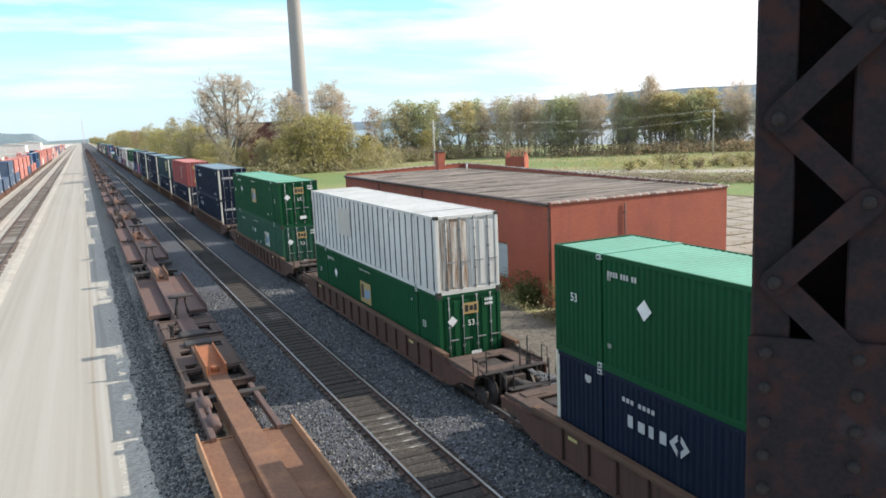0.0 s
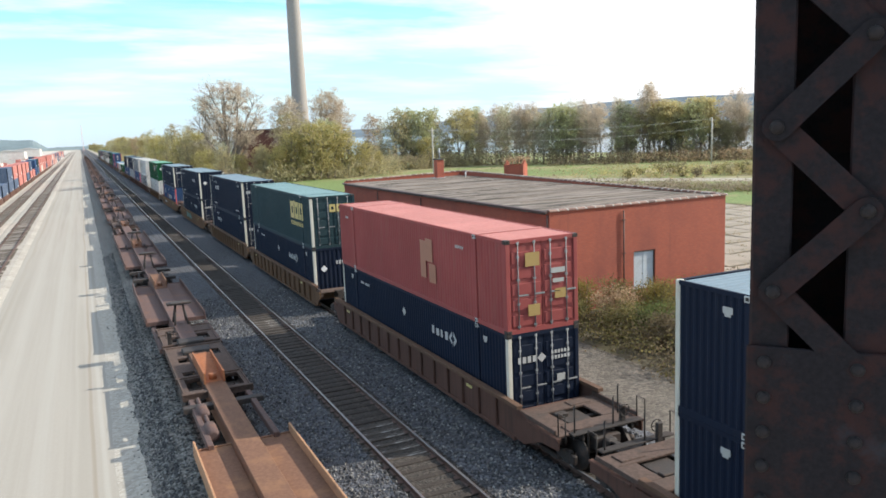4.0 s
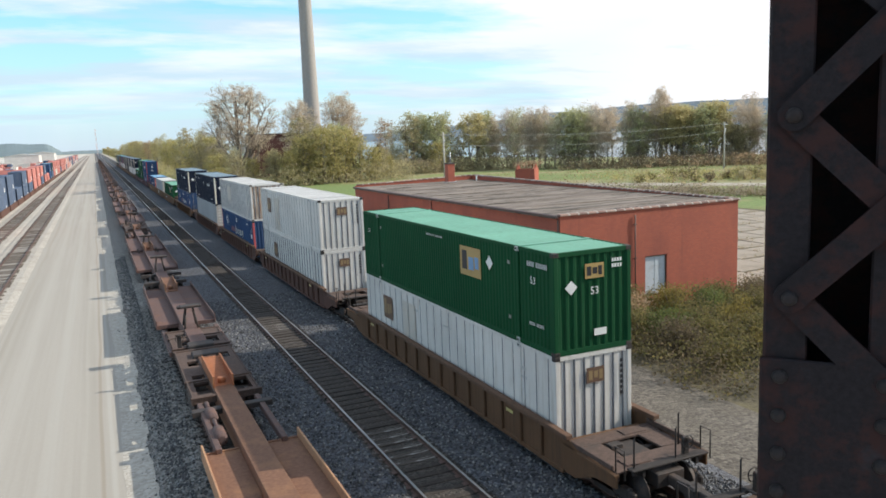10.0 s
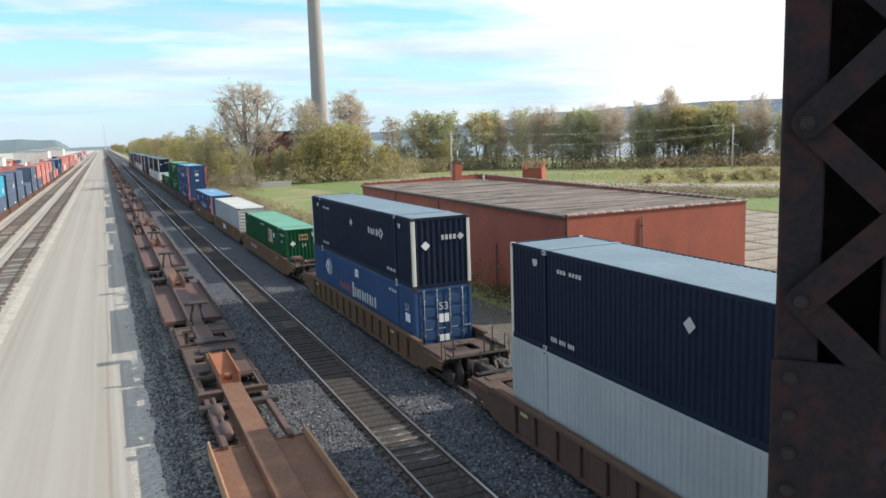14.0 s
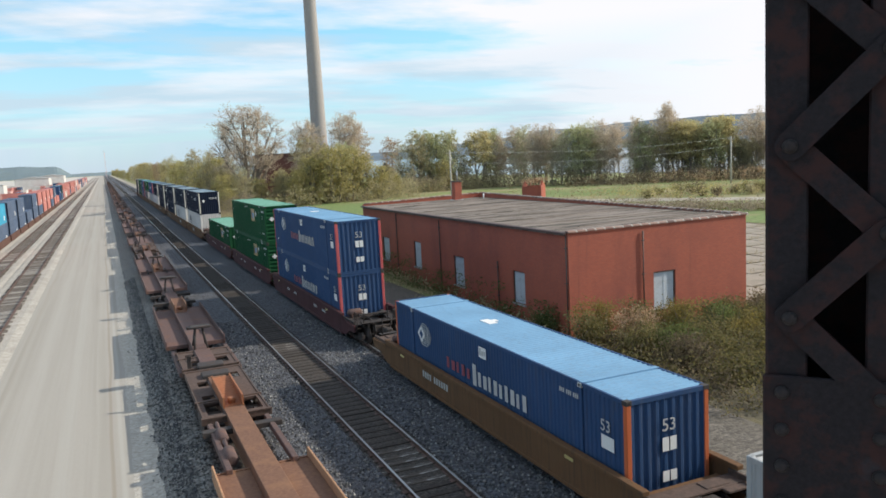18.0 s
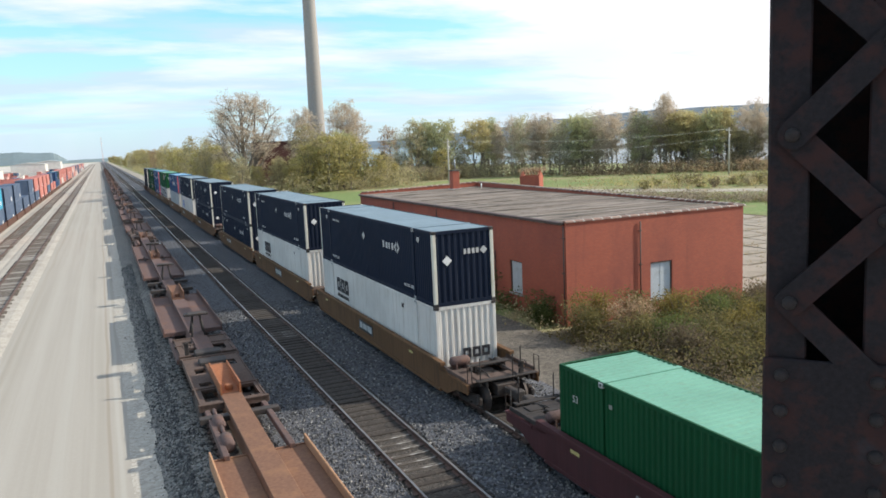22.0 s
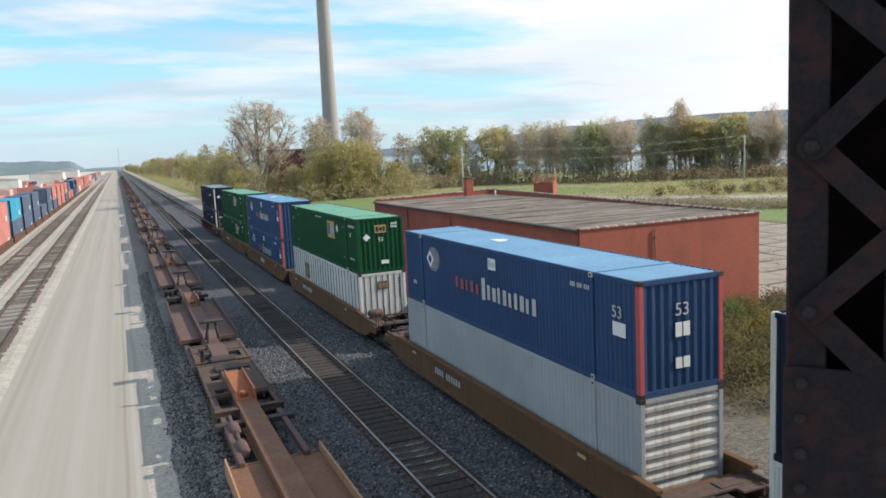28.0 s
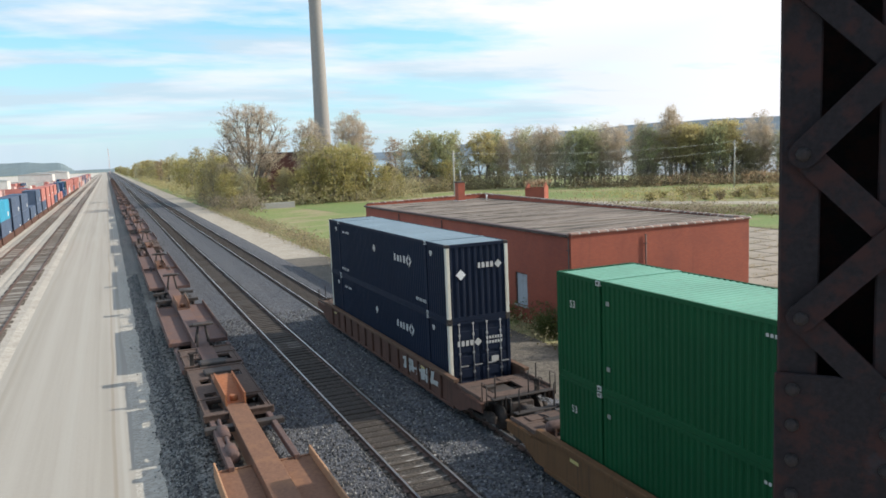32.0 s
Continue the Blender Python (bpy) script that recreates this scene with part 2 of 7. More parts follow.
ZINC = surface("zinc_rod", (0.42, 0.43, 0.44), 0.5, 0.5, 30, 0.15)
# black for raised plates that paint in the shade of casting holes
BLACKGAP = surface("shadow_steel", (0.02, 0.02, 0.02), 0.9)


# ---- mesh builder ----
class Geo:
    """Collects vertices and faces; several materials by index."""

    def __init__(self):
        self.v, self.f, self.m, self.smooth = [], [], [], []

    def add(self, verts, faces, mat=0, smooth=False):
        o = len(self.v)
        self.v += [tuple(p) for p in verts]
        self.f += [tuple(o + i for i in fc) for fc in faces]
        self.m += [mat] * len(faces)
        self.smooth += [smooth] * len(faces)

    def box(self, x0, x1, y0, y1, z0, z1, mat=0):
        self.add([(x, y, z) for z in (z0, z1) for y in (y0, y1) for x in (x0, x1)],
                 [(0, 2, 3, 1), (4, 5, 7, 6), (0, 1, 5, 4), (2, 6, 7, 3), (0, 4, 6, 2), (1, 3, 7, 5)], mat)

    def cbox(self, x0, x1, y0, y1, z0, z1, c=0.01, mat=0):
        """A box with chamfered upright and top edges."""
        def ring(x0, x1, y0, y1, z):
            return [(x0 + c, y0, z), (x1 - c, y0, z), (x1, y0 + c, z), (x1, y1 - c, z), (x1 - c, y1, z), (x0 + c, y1, z), (x0, y1 - c, z), (x0, y0 + c, z)]
        v = ring(x0, x1, y0, y1, z0) + ring(x0, x1, y0, y1, z1 - c) + ring(x0 + c, x1 - c, y0 + c, y1 - c, z1)
        f = [tuple(range(7, -1, -1)), tuple(range(16, 24))]
        for a in (0, 8):
            f += [(a + i, a + (i + 1) % 8, a + 8 + (i + 1) % 8, a + 8 + i) for i in range(8)]
        self.add(v, f, mat)

    def tube(self, pts, radii, n=8, mat=0, caps=True):
        """A round bar along points."""
        pts = [Vector(p) for p in pts]
        if not isinstance(radii, (list, tuple)):
            radii = [radii] * len(pts)
        verts, faces = [], []
        for k, p in enumerate(pts):
            d = (pts[min(k + 1, len(pts) - 1)] - pts[max(k - 1, 0)]).normalized()
            a = d.cross(Vector((0, 0, 1)) if abs(d.z) < 0.9 else Vector((1, 0, 0))).normalized()
            b = d.cross(a)
            verts += [p + (a * math.cos(2 * math.pi * i / n) + b * math.sin(2 * math.pi * i / n)) * radii[k] for i in range(n)]
        for k in range(len(pts) - 1):
            faces += [(k * n + i, k * n + (i + 1) % n, (k + 1) * n + (i + 1) % n, (k + 1) * n + i) for i in range(n)]
        if caps:
            m0 = len(verts) - n
            faces += [tuple(range(n)), tuple(range(m0 + n - 1, m0 - 1, -1))]
        self.add(verts, faces, mat, n > 5)
        if caps:
            self.smooth[-2:] = [False, False]

    def extrude_profile(self, prof, y0, y1, mat=0, closed=True):
        """A cross-section in x, z, drawn along y."""
        n = len(prof)
        v = [(x, y0, z) for x, z in prof] + [(x, y1, z) for x, z in prof]
        f = [(i, (i + 1) % n, n + (i + 1) % n, n + i) for i in range(n if closed else n - 1)]
        if closed:
            f += [tuple(range(n - 1, -1, -1)), tuple(range(n, 2 * n))]
        self.add(v, f, mat)

    def mesh(self, name, mats):
        me = bpy.data.meshes.new(name)
        me.from_pydata(self.v, [], self.f)
        for m in mats if isinstance(mats, (list, tuple)) else [mats]:
            me.materials.append(m)
        me.polygons.foreach_set("material_index", self.m)
        me.polygons.foreach_set("use_smooth", self.smooth)
        bm = bmesh.new()
        bm.from_mesh(me)
        bmesh.ops.recalc_face_normals(bm, faces=bm.faces)
        bm.to_mesh(me)
        bm.free()
        return me


def part(name, geo, material, parent, label="", at=None):
    """One mesh object under a thing or a part. geo: a Geo, or a mesh that is shared."""
    me = geo if isinstance(geo, bpy.types.Mesh) else geo.mesh(name, material)
    ob = new(name, me)
    ob.parent = parent
    if at is not None:
        ob.matrix_basis = at
    if label:
        ob["label"] = label
    if name in ("marking", "lettering", "wordmark", "emblem", "emblem_letters"):
        ob["kind"] = "stuff"
    return ob


def thing(name, label, category, m=None, group="", kind=""):
    ob = new(name)
    if m is not None:
        ob.matrix_basis = m
    return tagged(ob, label, category, group, kind)


def solid(name, geo, material, label="", category="", kind="", group="", m=None):
    """A thing that is one mesh."""
    ob = new(name, geo.mesh(name, material))
    if m is not None:
        ob.matrix_basis = m
    return tagged(ob, label, category, group, kind)

# ---- ground, tracks, road ----
TRACK_X = (3.4, 7.94, 12.39)          # spine cars, empty track, moving train
LEFT_TRACK_X = (-7.75, -11.4, -15.4)
GROUND_Z = -0.5


def ground_material():
    m, n, l, b = nodes_of("field_ground")
    fine = noise_node(n, l, 1.6, 8, 0.75)
    big = noise_node(n, l, 0.06, 7, 0.65, (1.0, 1.6, 1))
    grass = ramp_node(n, l, fine, [(0.3, (0.11, 0.15, 0.04)), (0.7, (0.23, 0.27, 0.085))])
    dry = ramp_node(n, l, fine, [(0.3, (0.20, 0.165, 0.085)), (0.7, (0.36, 0.30, 0.17))])
    mask = ramp_node(n, l, big, [(0.46, (0, 0, 0)), (0.58, (0.85, 0.85, 0.85))])
    l.new(mix_node(n, l, mask, grass, dry), b.inputs["Base Color"])
    b.inputs["Roughness"].default_value = 0.95
    bump_node(n, l, fine, b, 0.6, 0.08)
    return m


def gravel_material(name, a, c, scale=9.0, bump=0.5, dist=0.03, patch=None):
    m, n, l, b = nodes_of(name)
    tc = n.new("ShaderNodeTexCoord")
    v = n.new("ShaderNodeTexVoronoi")
    v.inputs["Scale"].default_value = scale
    l.new(tc.outputs["Object"], v.inputs["Vector"])
    sepc = n.new("ShaderNodeSeparateColor")
    l.new(v.outputs["Color"], sepc.inputs[0])
    col = ramp_node(n, l, sepc.outputs[0], [(0.0, a), (1.0, c)])
    big = noise_node(n, l, 0.45, 6, 0.65)
    mask = ramp_node(n, l, big, [(0.45, (0, 0, 0)), (0.7, (0.5, 0.5, 0.5))])
    col = mix_node(n, l, mask, col, patch or shade(a, 0.7))
    l.new(col, b.inputs["Base Color"])
    b.inputs["Roughness"].default_value = 0.92
    inv = n.new("ShaderNodeMath"); inv.operation = "SUBTRACT"; inv.inputs[0].default_value = 1.0
    l.new(v.outputs["Distance"], inv.inputs[1])
    bump_node(n, l, inv.outputs[0], b, bump, dist)
    return m


def road_material():
    m, n, l, b = nodes_of("packed_gravel_road")
    fine = noise_node(n, l, 7.0, 8, 0.75)
    ruts = noise_node(n, l, 1.0, 6, 0.6, (1.3, 0.012, 1))
    big = noise_node(n, l, 0.12, 5, 0.6, (1, 0.25, 1))
    col = ramp_node(n, l, ruts, [(0.3, (0.288, 0.263, 0.220)), (0.5, (0.358, 0.329, 0.285)), (0.7, (0.312, 0.285, 0.240))])
    col = mix_node(n, l, ramp_node(n, l, fine, [(0.35, (0, 0, 0)), (0.7, (0.35, 0.35, 0.35))]), col, (0.279, 0.258, 0.225))
    col = mix_node(n, l, ramp_node(n, l, big, [(0.5, (0, 0, 0)), (0.7, (0.4, 0.4, 0.4))]), col, (0.391, 0.358, 0.310))
    # brown wheel lines that wander a little along the road
    tc = n.new("ShaderNodeTexCoord")
    sep = n.new("ShaderNodeSeparateXYZ")
    l.new(tc.outputs["Object"], sep.inputs[0])
    wander = noise_node(n, l, 0.05, 3, 0.5, (0.0, 1, 0))
    off = n.new("ShaderNodeMath"); off.operation = "MULTIPLY_ADD"
    off.inputs[1].default_value = 0.5
    l.new(wander, off.inputs[0]); l.new(sep.outputs["X"], off.inputs[2])
    for x0, w, k, c in ((-0.62, 0.09, 0.55, (0.251, 0.205, 0.155)), (-0.3, 0.12, 0.35, (0.428, 0.411, 0.370)), (-2.2, 0.35, 0.3, (0.400, 0.382, 0.345)), (-3.9, 0.4, 0.3, (0.409, 0.382, 0.340)), (-5.2, 0.2, 0.4, (0.270, 0.239, 0.190))):
        d = n.new("ShaderNodeMath"); d.operation = "SUBTRACT"; d.inputs[1].default_value = x0 + 0.25
        l.new(off.outputs[0], d.inputs[0])
        q = n.new("ShaderNodeMath"); q.operation = "ABSOLUTE"
        l.new(d.outputs[0], q.inputs[0])
        mr = n.new("ShaderNodeMapRange")
        mr.inputs["From Min"].default_value, mr.inputs["From Max"].default_value = w * 0.3, w
        mr.inputs["To Min"].default_value, mr.inputs["To Max"].default_value = k, 0.0
        l.new(q.outputs[0], mr.inputs["Value"])
        mask = n.new("ShaderNodeMath"); mask.operation = "MULTIPLY"
        l.new(mr.outputs[0], mask.inputs[0]); l.new(ruts, mask.inputs[1])
        twice = n.new("ShaderNodeMath"); twice.operation = "MULTIPLY"; twice.inputs[1].default_value = 1.8; twice.use_clamp = True
        l.new(mask.outputs[0], twice.inputs[0])
        col = mix_node(n, l, twice.outputs[0], col, c)
    l.new(col, b.inputs["Base Color"])
    b.inputs["Roughness"].default_value = 0.95
    bump_node(n, l, fine, b, 0.35, 0.02)
    return m


GROUND = ground_material()
BALLAST = gravel_material("ballast_stone", (0.016, 0.0175, 0.0225), (0.128, 0.134, 0.152), 12.0, 0.9, 0.07, (0.098, 0.096, 0.099))
DIRT = gravel_material("gravel_verge", (0.28, 0.245, 0.195), (0.43, 0.385, 0.32), 7.0, 0.4, 0.03, (0.22, 0.19, 0.14))
DIRTDARK = gravel_material("dark_gravel", (0.06, 0.052, 0.042), (0.16, 0.14, 0.115), 9.0, 0.6, 0.04, (0.07, 0.06, 0.042))
SCRUB = surface("scrub_soil", (0.095, 0.08, 0.048), 0.95, 0, 3.5, 0.4, (0.14, 0.125, 0.05), 0.35, 0.8, bump=0.7, dist=0.08)
DIRTPALE = gravel_material("pale_dirt", (0.27, 0.245, 0.20), (0.42, 0.38, 0.32), 7.0, 0.4, 0.03, (0.28, 0.24, 0.18))
LAWN = surface("mown_grass", (0.135, 0.19, 0.052), 0.95, 0, 2.0, 0.4, (0.23, 0.195, 0.09), 0.2, 0.9, bump=0.5, dist=0.05)
YARD = gravel_material("yard_gravel", (0.44, 0.41, 0.36), (0.58, 0.545, 0.49), 3.0, 0.3, 0.03, (0.33, 0.29, 0.22))
ROADMAT = road_material()
TIEWOOD = surface("creosoted_tie", (0.034, 0.026, 0.021), 0.9, 0, 22, 0.45, (0.10, 0.082, 0.066), 0.9, 0.5, (6, 1, 1), 0.4, 0.02)
TIEWORN = surface("worn_pale_tie", (0.06, 0.048, 0.038), 0.9, 0, 20, 0.4, (0.55, 0.53, 0.50), 2.2, 0.95, (0.6, 5, 1), 0.3, 0.02)
TIEDUST = surface("dusty_tie", (0.125, 0.105, 0.088), 0.95, 0, 18, 0.3, (0.22, 0.19, 0.16), 1.2, 0.7)
WATER = surface("lake_water", (0.13, 0.165, 0.18), 0.2, 0.0, 0.4, 0.1, bump=0.12, dist=0.3)
CONCRETE = surface("old_concrete", (0.36, 0.345, 0.32), 0.9, 0, 4, 0.14, (0.22, 0.21, 0.17), 0.25, 0.5)

Y0, Y1 = -720.0, 2400.0

g = Geo()
# one sheet to the horizon; it dips at the lake
gx = [-3800, -600, -60, 20, 130, 300, 500, 4200]
gy = [-900, -60, 0, 100, 300, 800, 2000, 4700]
g.add([(x, y, GROUND_Z - 0.02) for y in gy for x in gx],
      [(j * 8 + i, j * 8 + i + 1, (j + 1) * 8 + i + 1, (j + 1) * 8 + i) for j in range(7) for i in range(7)])
solid("ground", g, GROUND, "rough autumn grass and dry weeds", "ground", "structure")

# the stone is heaped over the tie ends and lies lower between the rails
bed_prof = [(0.68, -0.62), (0.68, -0.45), (1.05, -0.3), (1.55, -0.06), (2.0, 0.035)]
for xc in TRACK_X:
    bed_prof += [(xc - 1.02, 0.062), (xc - 0.86, -0.01), (xc + 0.86, -0.01), (xc + 1.02, 0.062)]
    if xc < 10:
        bed_prof.append((xc + 2.25, 0.0))
bed_prof += [(14.2, 0.02), (15.0, -0.1), (15.9, GROUND_Z + 0.15), (15.9, -0.62)]
g = Geo()
g.extrude_profile(bed_prof, Y0, Y1)
bed = solid("ballast_bed", g, [BALLAST, gravel_material("dusty_edge_ballast", (0.05, 0.048, 0.045), (0.30, 0.285, 0.26), 12.0, 1.0, 0.07, (0.24, 0.22, 0.19)), gravel_material("stained_ballast", (0.012, 0.0115, 0.012), (0.075, 0.066, 0.06), 12.0, 1.0, 0.07, (0.045, 0.038, 0.033))], "grey crushed stone ballast under three tracks", "ballast", "structure")
for p in bed.data.polygons:                    # dark stained stone along the rails, dust from the road on the near slope
    if p.area < 1e4 and any(0.8 < abs(p.center.x - xc) < 1.1 for xc in TRACK_X[1:]):
        p.material_index = 2
    if p.center.x < 2.5 and p.area < 1e5:
        p.material_index = 1
g = Geo()
for xc in LEFT_TRACK_X:
    g.extrude_profile([(xc - 2.2, GROUND_Z - 0.01), (xc - 1.5, -0.37), (xc + 1.5, -0.37), (xc + 2.2, GROUND_Z - 0.01)], Y0, Y1, closed=False)
solid("yard_ballast", g, gravel_material("dusty_ballast", (0.31, 0.285, 0.245), (0.46, 0.425, 0.37), 9.0, 0.7, 0.04), "dusty tan ballast under the yard tracks", "ballast", "structure")
g = Geo()
g.extrude_profile([(-6.1, GROUND_Z + 0.005), (-5.6, GROUND_Z + 0.03), (-2.6, GROUND_Z + 0.07), (0.3, GROUND_Z + 0.07), (1.0, GROUND_Z + 0.02)], Y0, Y1, closed=False)
solid("road", g, ROADMAT, "pale packed gravel service road beside the tracks", "road", "structure")
g = Geo()
g.extrude_profile([(-420, GROUND_Z + 0.002), (-40, GROUND_Z + 0.004), (-6.0, GROUND_Z + 0.004)], Y0, 2300, closed=False)
solid("yard_ground", g, YARD, "dusty pale gravel of the freight yard", "ground", "structure")
g = Geo()
g.extrude_profile([(15.0, -0.33), (15.9, -0.345), (17.5, -0.36), (19.6, -0.42), (20.6, GROUND_Z - 0.01)], 78, 2300, closed=False)
solid("verge", g, DIRT, "sandy gravel track along the railway", "path", "structure")
g = Geo()
g.extrude_profile([(15.0, -0.33), (15.9, -0.345), (17.5, -0.36), (19.6, -0.42), (20.6, GROUND_Z - 0.01)], Y0, 78, closed=False)
solid("verge", g, DIRTDARK, "bare gravel track along the railway", "path", "structure")
g = Geo()
g.add([(130, 330, -0.46), (2500, 200, -0.46), (4000, 3300, -0.46), (60, 3300, -0.46)], [(0, 1, 2, 3)])
g.add([(180, 190, -0.455), (1500, 60, -0.455), (1500, 330, -0.455), (150, 320, -0.455)], [(0, 1, 2, 3)])
solid("water", g, WATER, "calm pale lake behind the trees", "lake", "structure")

# a pale sandy fringe of the road along the foot of the ballast, its edges uneven
g = Geo()
rr = random.Random(77)
rows_ = []
yy = -40.0
while yy < 420:
    e = -0.02 + 0.16 * noise.noise((yy * 0.11, 3.1, 0)) + 0.06 * noise.noise((yy * 0.7, 1.3, 0))
    f = 0.84 + 0.16 * noise.noise((yy * 0.4, 8.1, 0)) + 0.10 * noise.noise((yy * 1.7, 5.3, 0))
    rows_.append([(e, yy, GROUND_Z + 0.074), (0.45, yy, GROUND_Z + 0.085), (f, yy, -0.455 + max(0.0, f - 0.68) * 0.42 + 0.02)])
    yy += 0.4 if yy < 90 else 3.0
g.add([q for row_ in rows_ for q in row_], [(j * 3 + k, j * 3 + k + 1, j * 3 + k + 4, j * 3 + k + 3) for j in range(len(rows_) - 1) for k in range(2)])
solid("shoulder", g, gravel_material("sandy_fringe", (0.30, 0.275, 0.235), (0.46, 0.425, 0.37), 9.0, 0.4, 0.02, (0.37, 0.335, 0.28)), "pale sandy fringe between road and ballast", "gravel", "structure")

# rails
RAIL_PROF = [(-0.068, 0), (0.068, 0), (0.068, 0.014), (0.012, 0.03), (0.012, 0.135), (0.036, 0.145), (0.036, 0.172), (0.03, 0.18), (-0.03, 0.18), (-0.036, 0.172), (-0.036, 0.145), (-0.012, 0.135), (-0.012, 0.03), (-0.068, 0.014)]


def rail_mesh(shiny):
    g = Geo()
    g.extrude_profile(RAIL_PROF, Y0, 1500.0)
    me = g.mesh("rail", [RAIL, RAILTOP])
    if shiny:
        for p in me.polygons:
            if p.center.z > 0.17:
                p.material_index = 1
    return me


def tie_mesh(m):
    g = Geo()
    g.cbox(-1.3, 1.3, -0.115, 0.115, -0.2, 0.045, 0.015)
    for s in (-1, 1):
        g.box(s * 0.75 - 0.13, s * 0.75 + 0.13, -0.09, 0.09, 0.045, 0.06, 1)
    return g.mesh("tie", [m, RAIL])


RAIL_BRIGHT, RAIL_DULL, TIE, TIE_PALE = rail_mesh(True), rail_mesh(False), tie_mesh(TIEWOOD), tie_mesh(TIEWORN)


CINDER = gravel_material("oily_ballast", (0.022, 0.019, 0.016), (0.078, 0.065, 0.054), 13.0, 0.9, 0.05, (0.05, 0.04, 0.032))
DUSTBED = gravel_material("dusty_bed", (0.18, 0.16, 0.138), (0.33, 0.30, 0.26), 13.0, 0.7, 0.04)


def railway(name, xc, z, shiny, single, label):
    tr = thing(name, label, "railway track", pose(xc, 0, z), "tracks", "structure")
    for s in (-1, 1):
        part("rail", RAIL_BRIGHT if shiny else RAIL_DULL, None, tr, at=pose(s * 0.753, 0, 0))
    bed = Geo()
    hw = 1.3 if z == 0 else 1.05
    bw = 0.86
    bed.extrude_profile([(-bw - 0.06, -0.004), (0.06 - bw, 0.012), (bw - 0.06, 0.012), (bw + 0.06, -0.004)], Y0, 1500, closed=False)
    part("bed", bed, CINDER if shiny else DUSTBED if z < 0 else CINDER, tr, "oily dark stone between the rails")
    ys = [14.0 + 0.53 * k for k in range(330)]
    rng = random.Random(int(xc * 10))
    for k, y in enumerate(ys[:single]):
        part("tie", TIE_PALE if shiny and single > 100 and (20.3 < y < 23.4 or 38.6 < y < 40.0) else TIE, None, tr, at=pose(rng.uniform(-0.05, 0.05), y, rng.uniform(-0.02, 0.012), 0, 0, rng.uniform(-1.2, 1.2)))
    g = Geo()
    for y in ys[single:] + [-60 + 0.53 * k for k in range(138)]:
        dx = rng.uniform(-0.05, 0.05)
        if z < 0 and rng.random() < 0.3:      # some yard ties lie buried
            continue
        g.cbox(-hw + dx, hw + dx, y - 0.115, y + 0.115, -0.2, 0.045, 0.012)
    for k in range(560):
        y = 189 + 0.53 * k
        if z < 0 and rng.random() < 0.4:
            continue
        g.add([(-hw, y, 0.045), (hw, y, 0.045), (hw, y + 0.23, 0.045), (-hw, y + 0.23, 0.045)], [(0, 1, 2, 3)])
    far = part("far_ties", g, TIEWOOD if z == 0 else TIEDUST, tr)
    far["kind"] = "stuff"

    return tr


railway("track_1", TRACK_X[0], 0, False, 60, "railway track under the parked spine cars")
railway("track_2", TRACK_X[1], 0, True, 150, "empty main track with dark timber ties")
railway("track_3", TRACK_X[2], 0, True, 40, "main track that carries the moving train")
railway("track_4", LEFT_TRACK_X[0], -0.36, False, 0, "empty yard track sunk in pale gravel")
railway("track_5", LEFT_TRACK_X[1], -0.36, False, 0, "second empty yard track in pale gravel")
railway("track_6", LEFT_TRACK_X[2], -0.36, False, 0, "yard track under the parked container cars")


# ---- containers ----
CL, CW, CH = 16.154, 2.591, 2.9
MESHES = {}


def cached(key, build):
    if key not in MESHES:
        MESHES[key] = build()
    return MESHES[key]


def corrugated(length, height, depth=0.036, pitch=0.2):
    """A sheet along y with upright trapezoid ribs; its outer side faces -x."""
    g = Geo()
    prof, y = [], 0.0
    while y < length - 1e-6:
        for dy, dx in ((0, 0), (0.30, 0), (0.5, depth), (0.8, depth)):
            yy = y + dy * pitch
            if yy < length:
                prof.append((yy, dx))
        y += pitch
    prof.append((length, 0))
    n = len(prof)
    g.add([(dx, yy, 0) for yy, dx in prof] + [(dx, yy, height) for yy, dx in prof], [(i, i + 1, n + i + 1, n + i) for i in range(n - 1)])
    return g


def turned(geo, fn):
    geo.v = [fn(*p) for p in geo.v]
    return geo


def side_mesh(kind, length, m):
    def build():
        if kind == "corr":
            g = corrugated(length - 0.3, CH - 0.22, 0.03)
        elif kind == "fine":
            g = corrugated(length - 0.3, CH - 0.22, 0.02, 0.20)
        else:
            g = Geo()
            g.box(0.012, 0.03, 0, length - 0.3, 0, CH - 0.22)
        return turned(g, lambda x, y, z: (x, y + 0.15, z + 0.13)).mesh("side_panel", m)
    return cached(("side", kind, length, m.name), build)


def rib_mesh(m):
    def build():
        g = Geo()
        g.cbox(-0.012, 0.014, -0.035, 0.035, 0.13, CH - 0.1, 0.006)
        return g.mesh("stake", m)
    return cached(("rib", m.name), build)


def roof_mesh(length, m):
    def build():
        g = Geo()
        n = int((length - 0.3) / 0.21)
        st = (length - 0.3) / n
        v, f = [], []
        for k in range(n):
            for dy, dz in ((0, 0), (0.35, 0), (0.5, 0.016), (0.85, 0.016)):
                v.append((0.15 + (k + dy) * st, dz))
        v.append((length - 0.15, 0))
        c = len(v)
        g.add([(-CW / 2 + 0.06, y, CH - 0.03 + z) for y, z in v] + [(CW / 2 - 0.06, y, CH - 0.03 + z) for y, z in v],
              [(i, i + 1, c + i + 1, c + i) for i in range(c - 1)])
        for yy in ((length - 12.19) / 2, (length + 12.19) / 2) if length > 13 else ():
            g.box(-CW / 2 + 0.02, CW / 2 - 0.02, yy - 0.09, yy + 0.09, CH - 0.03, CH + 0.008)
        return g.mesh("roof", m)
    return cached(("roof", length, m.name), build)


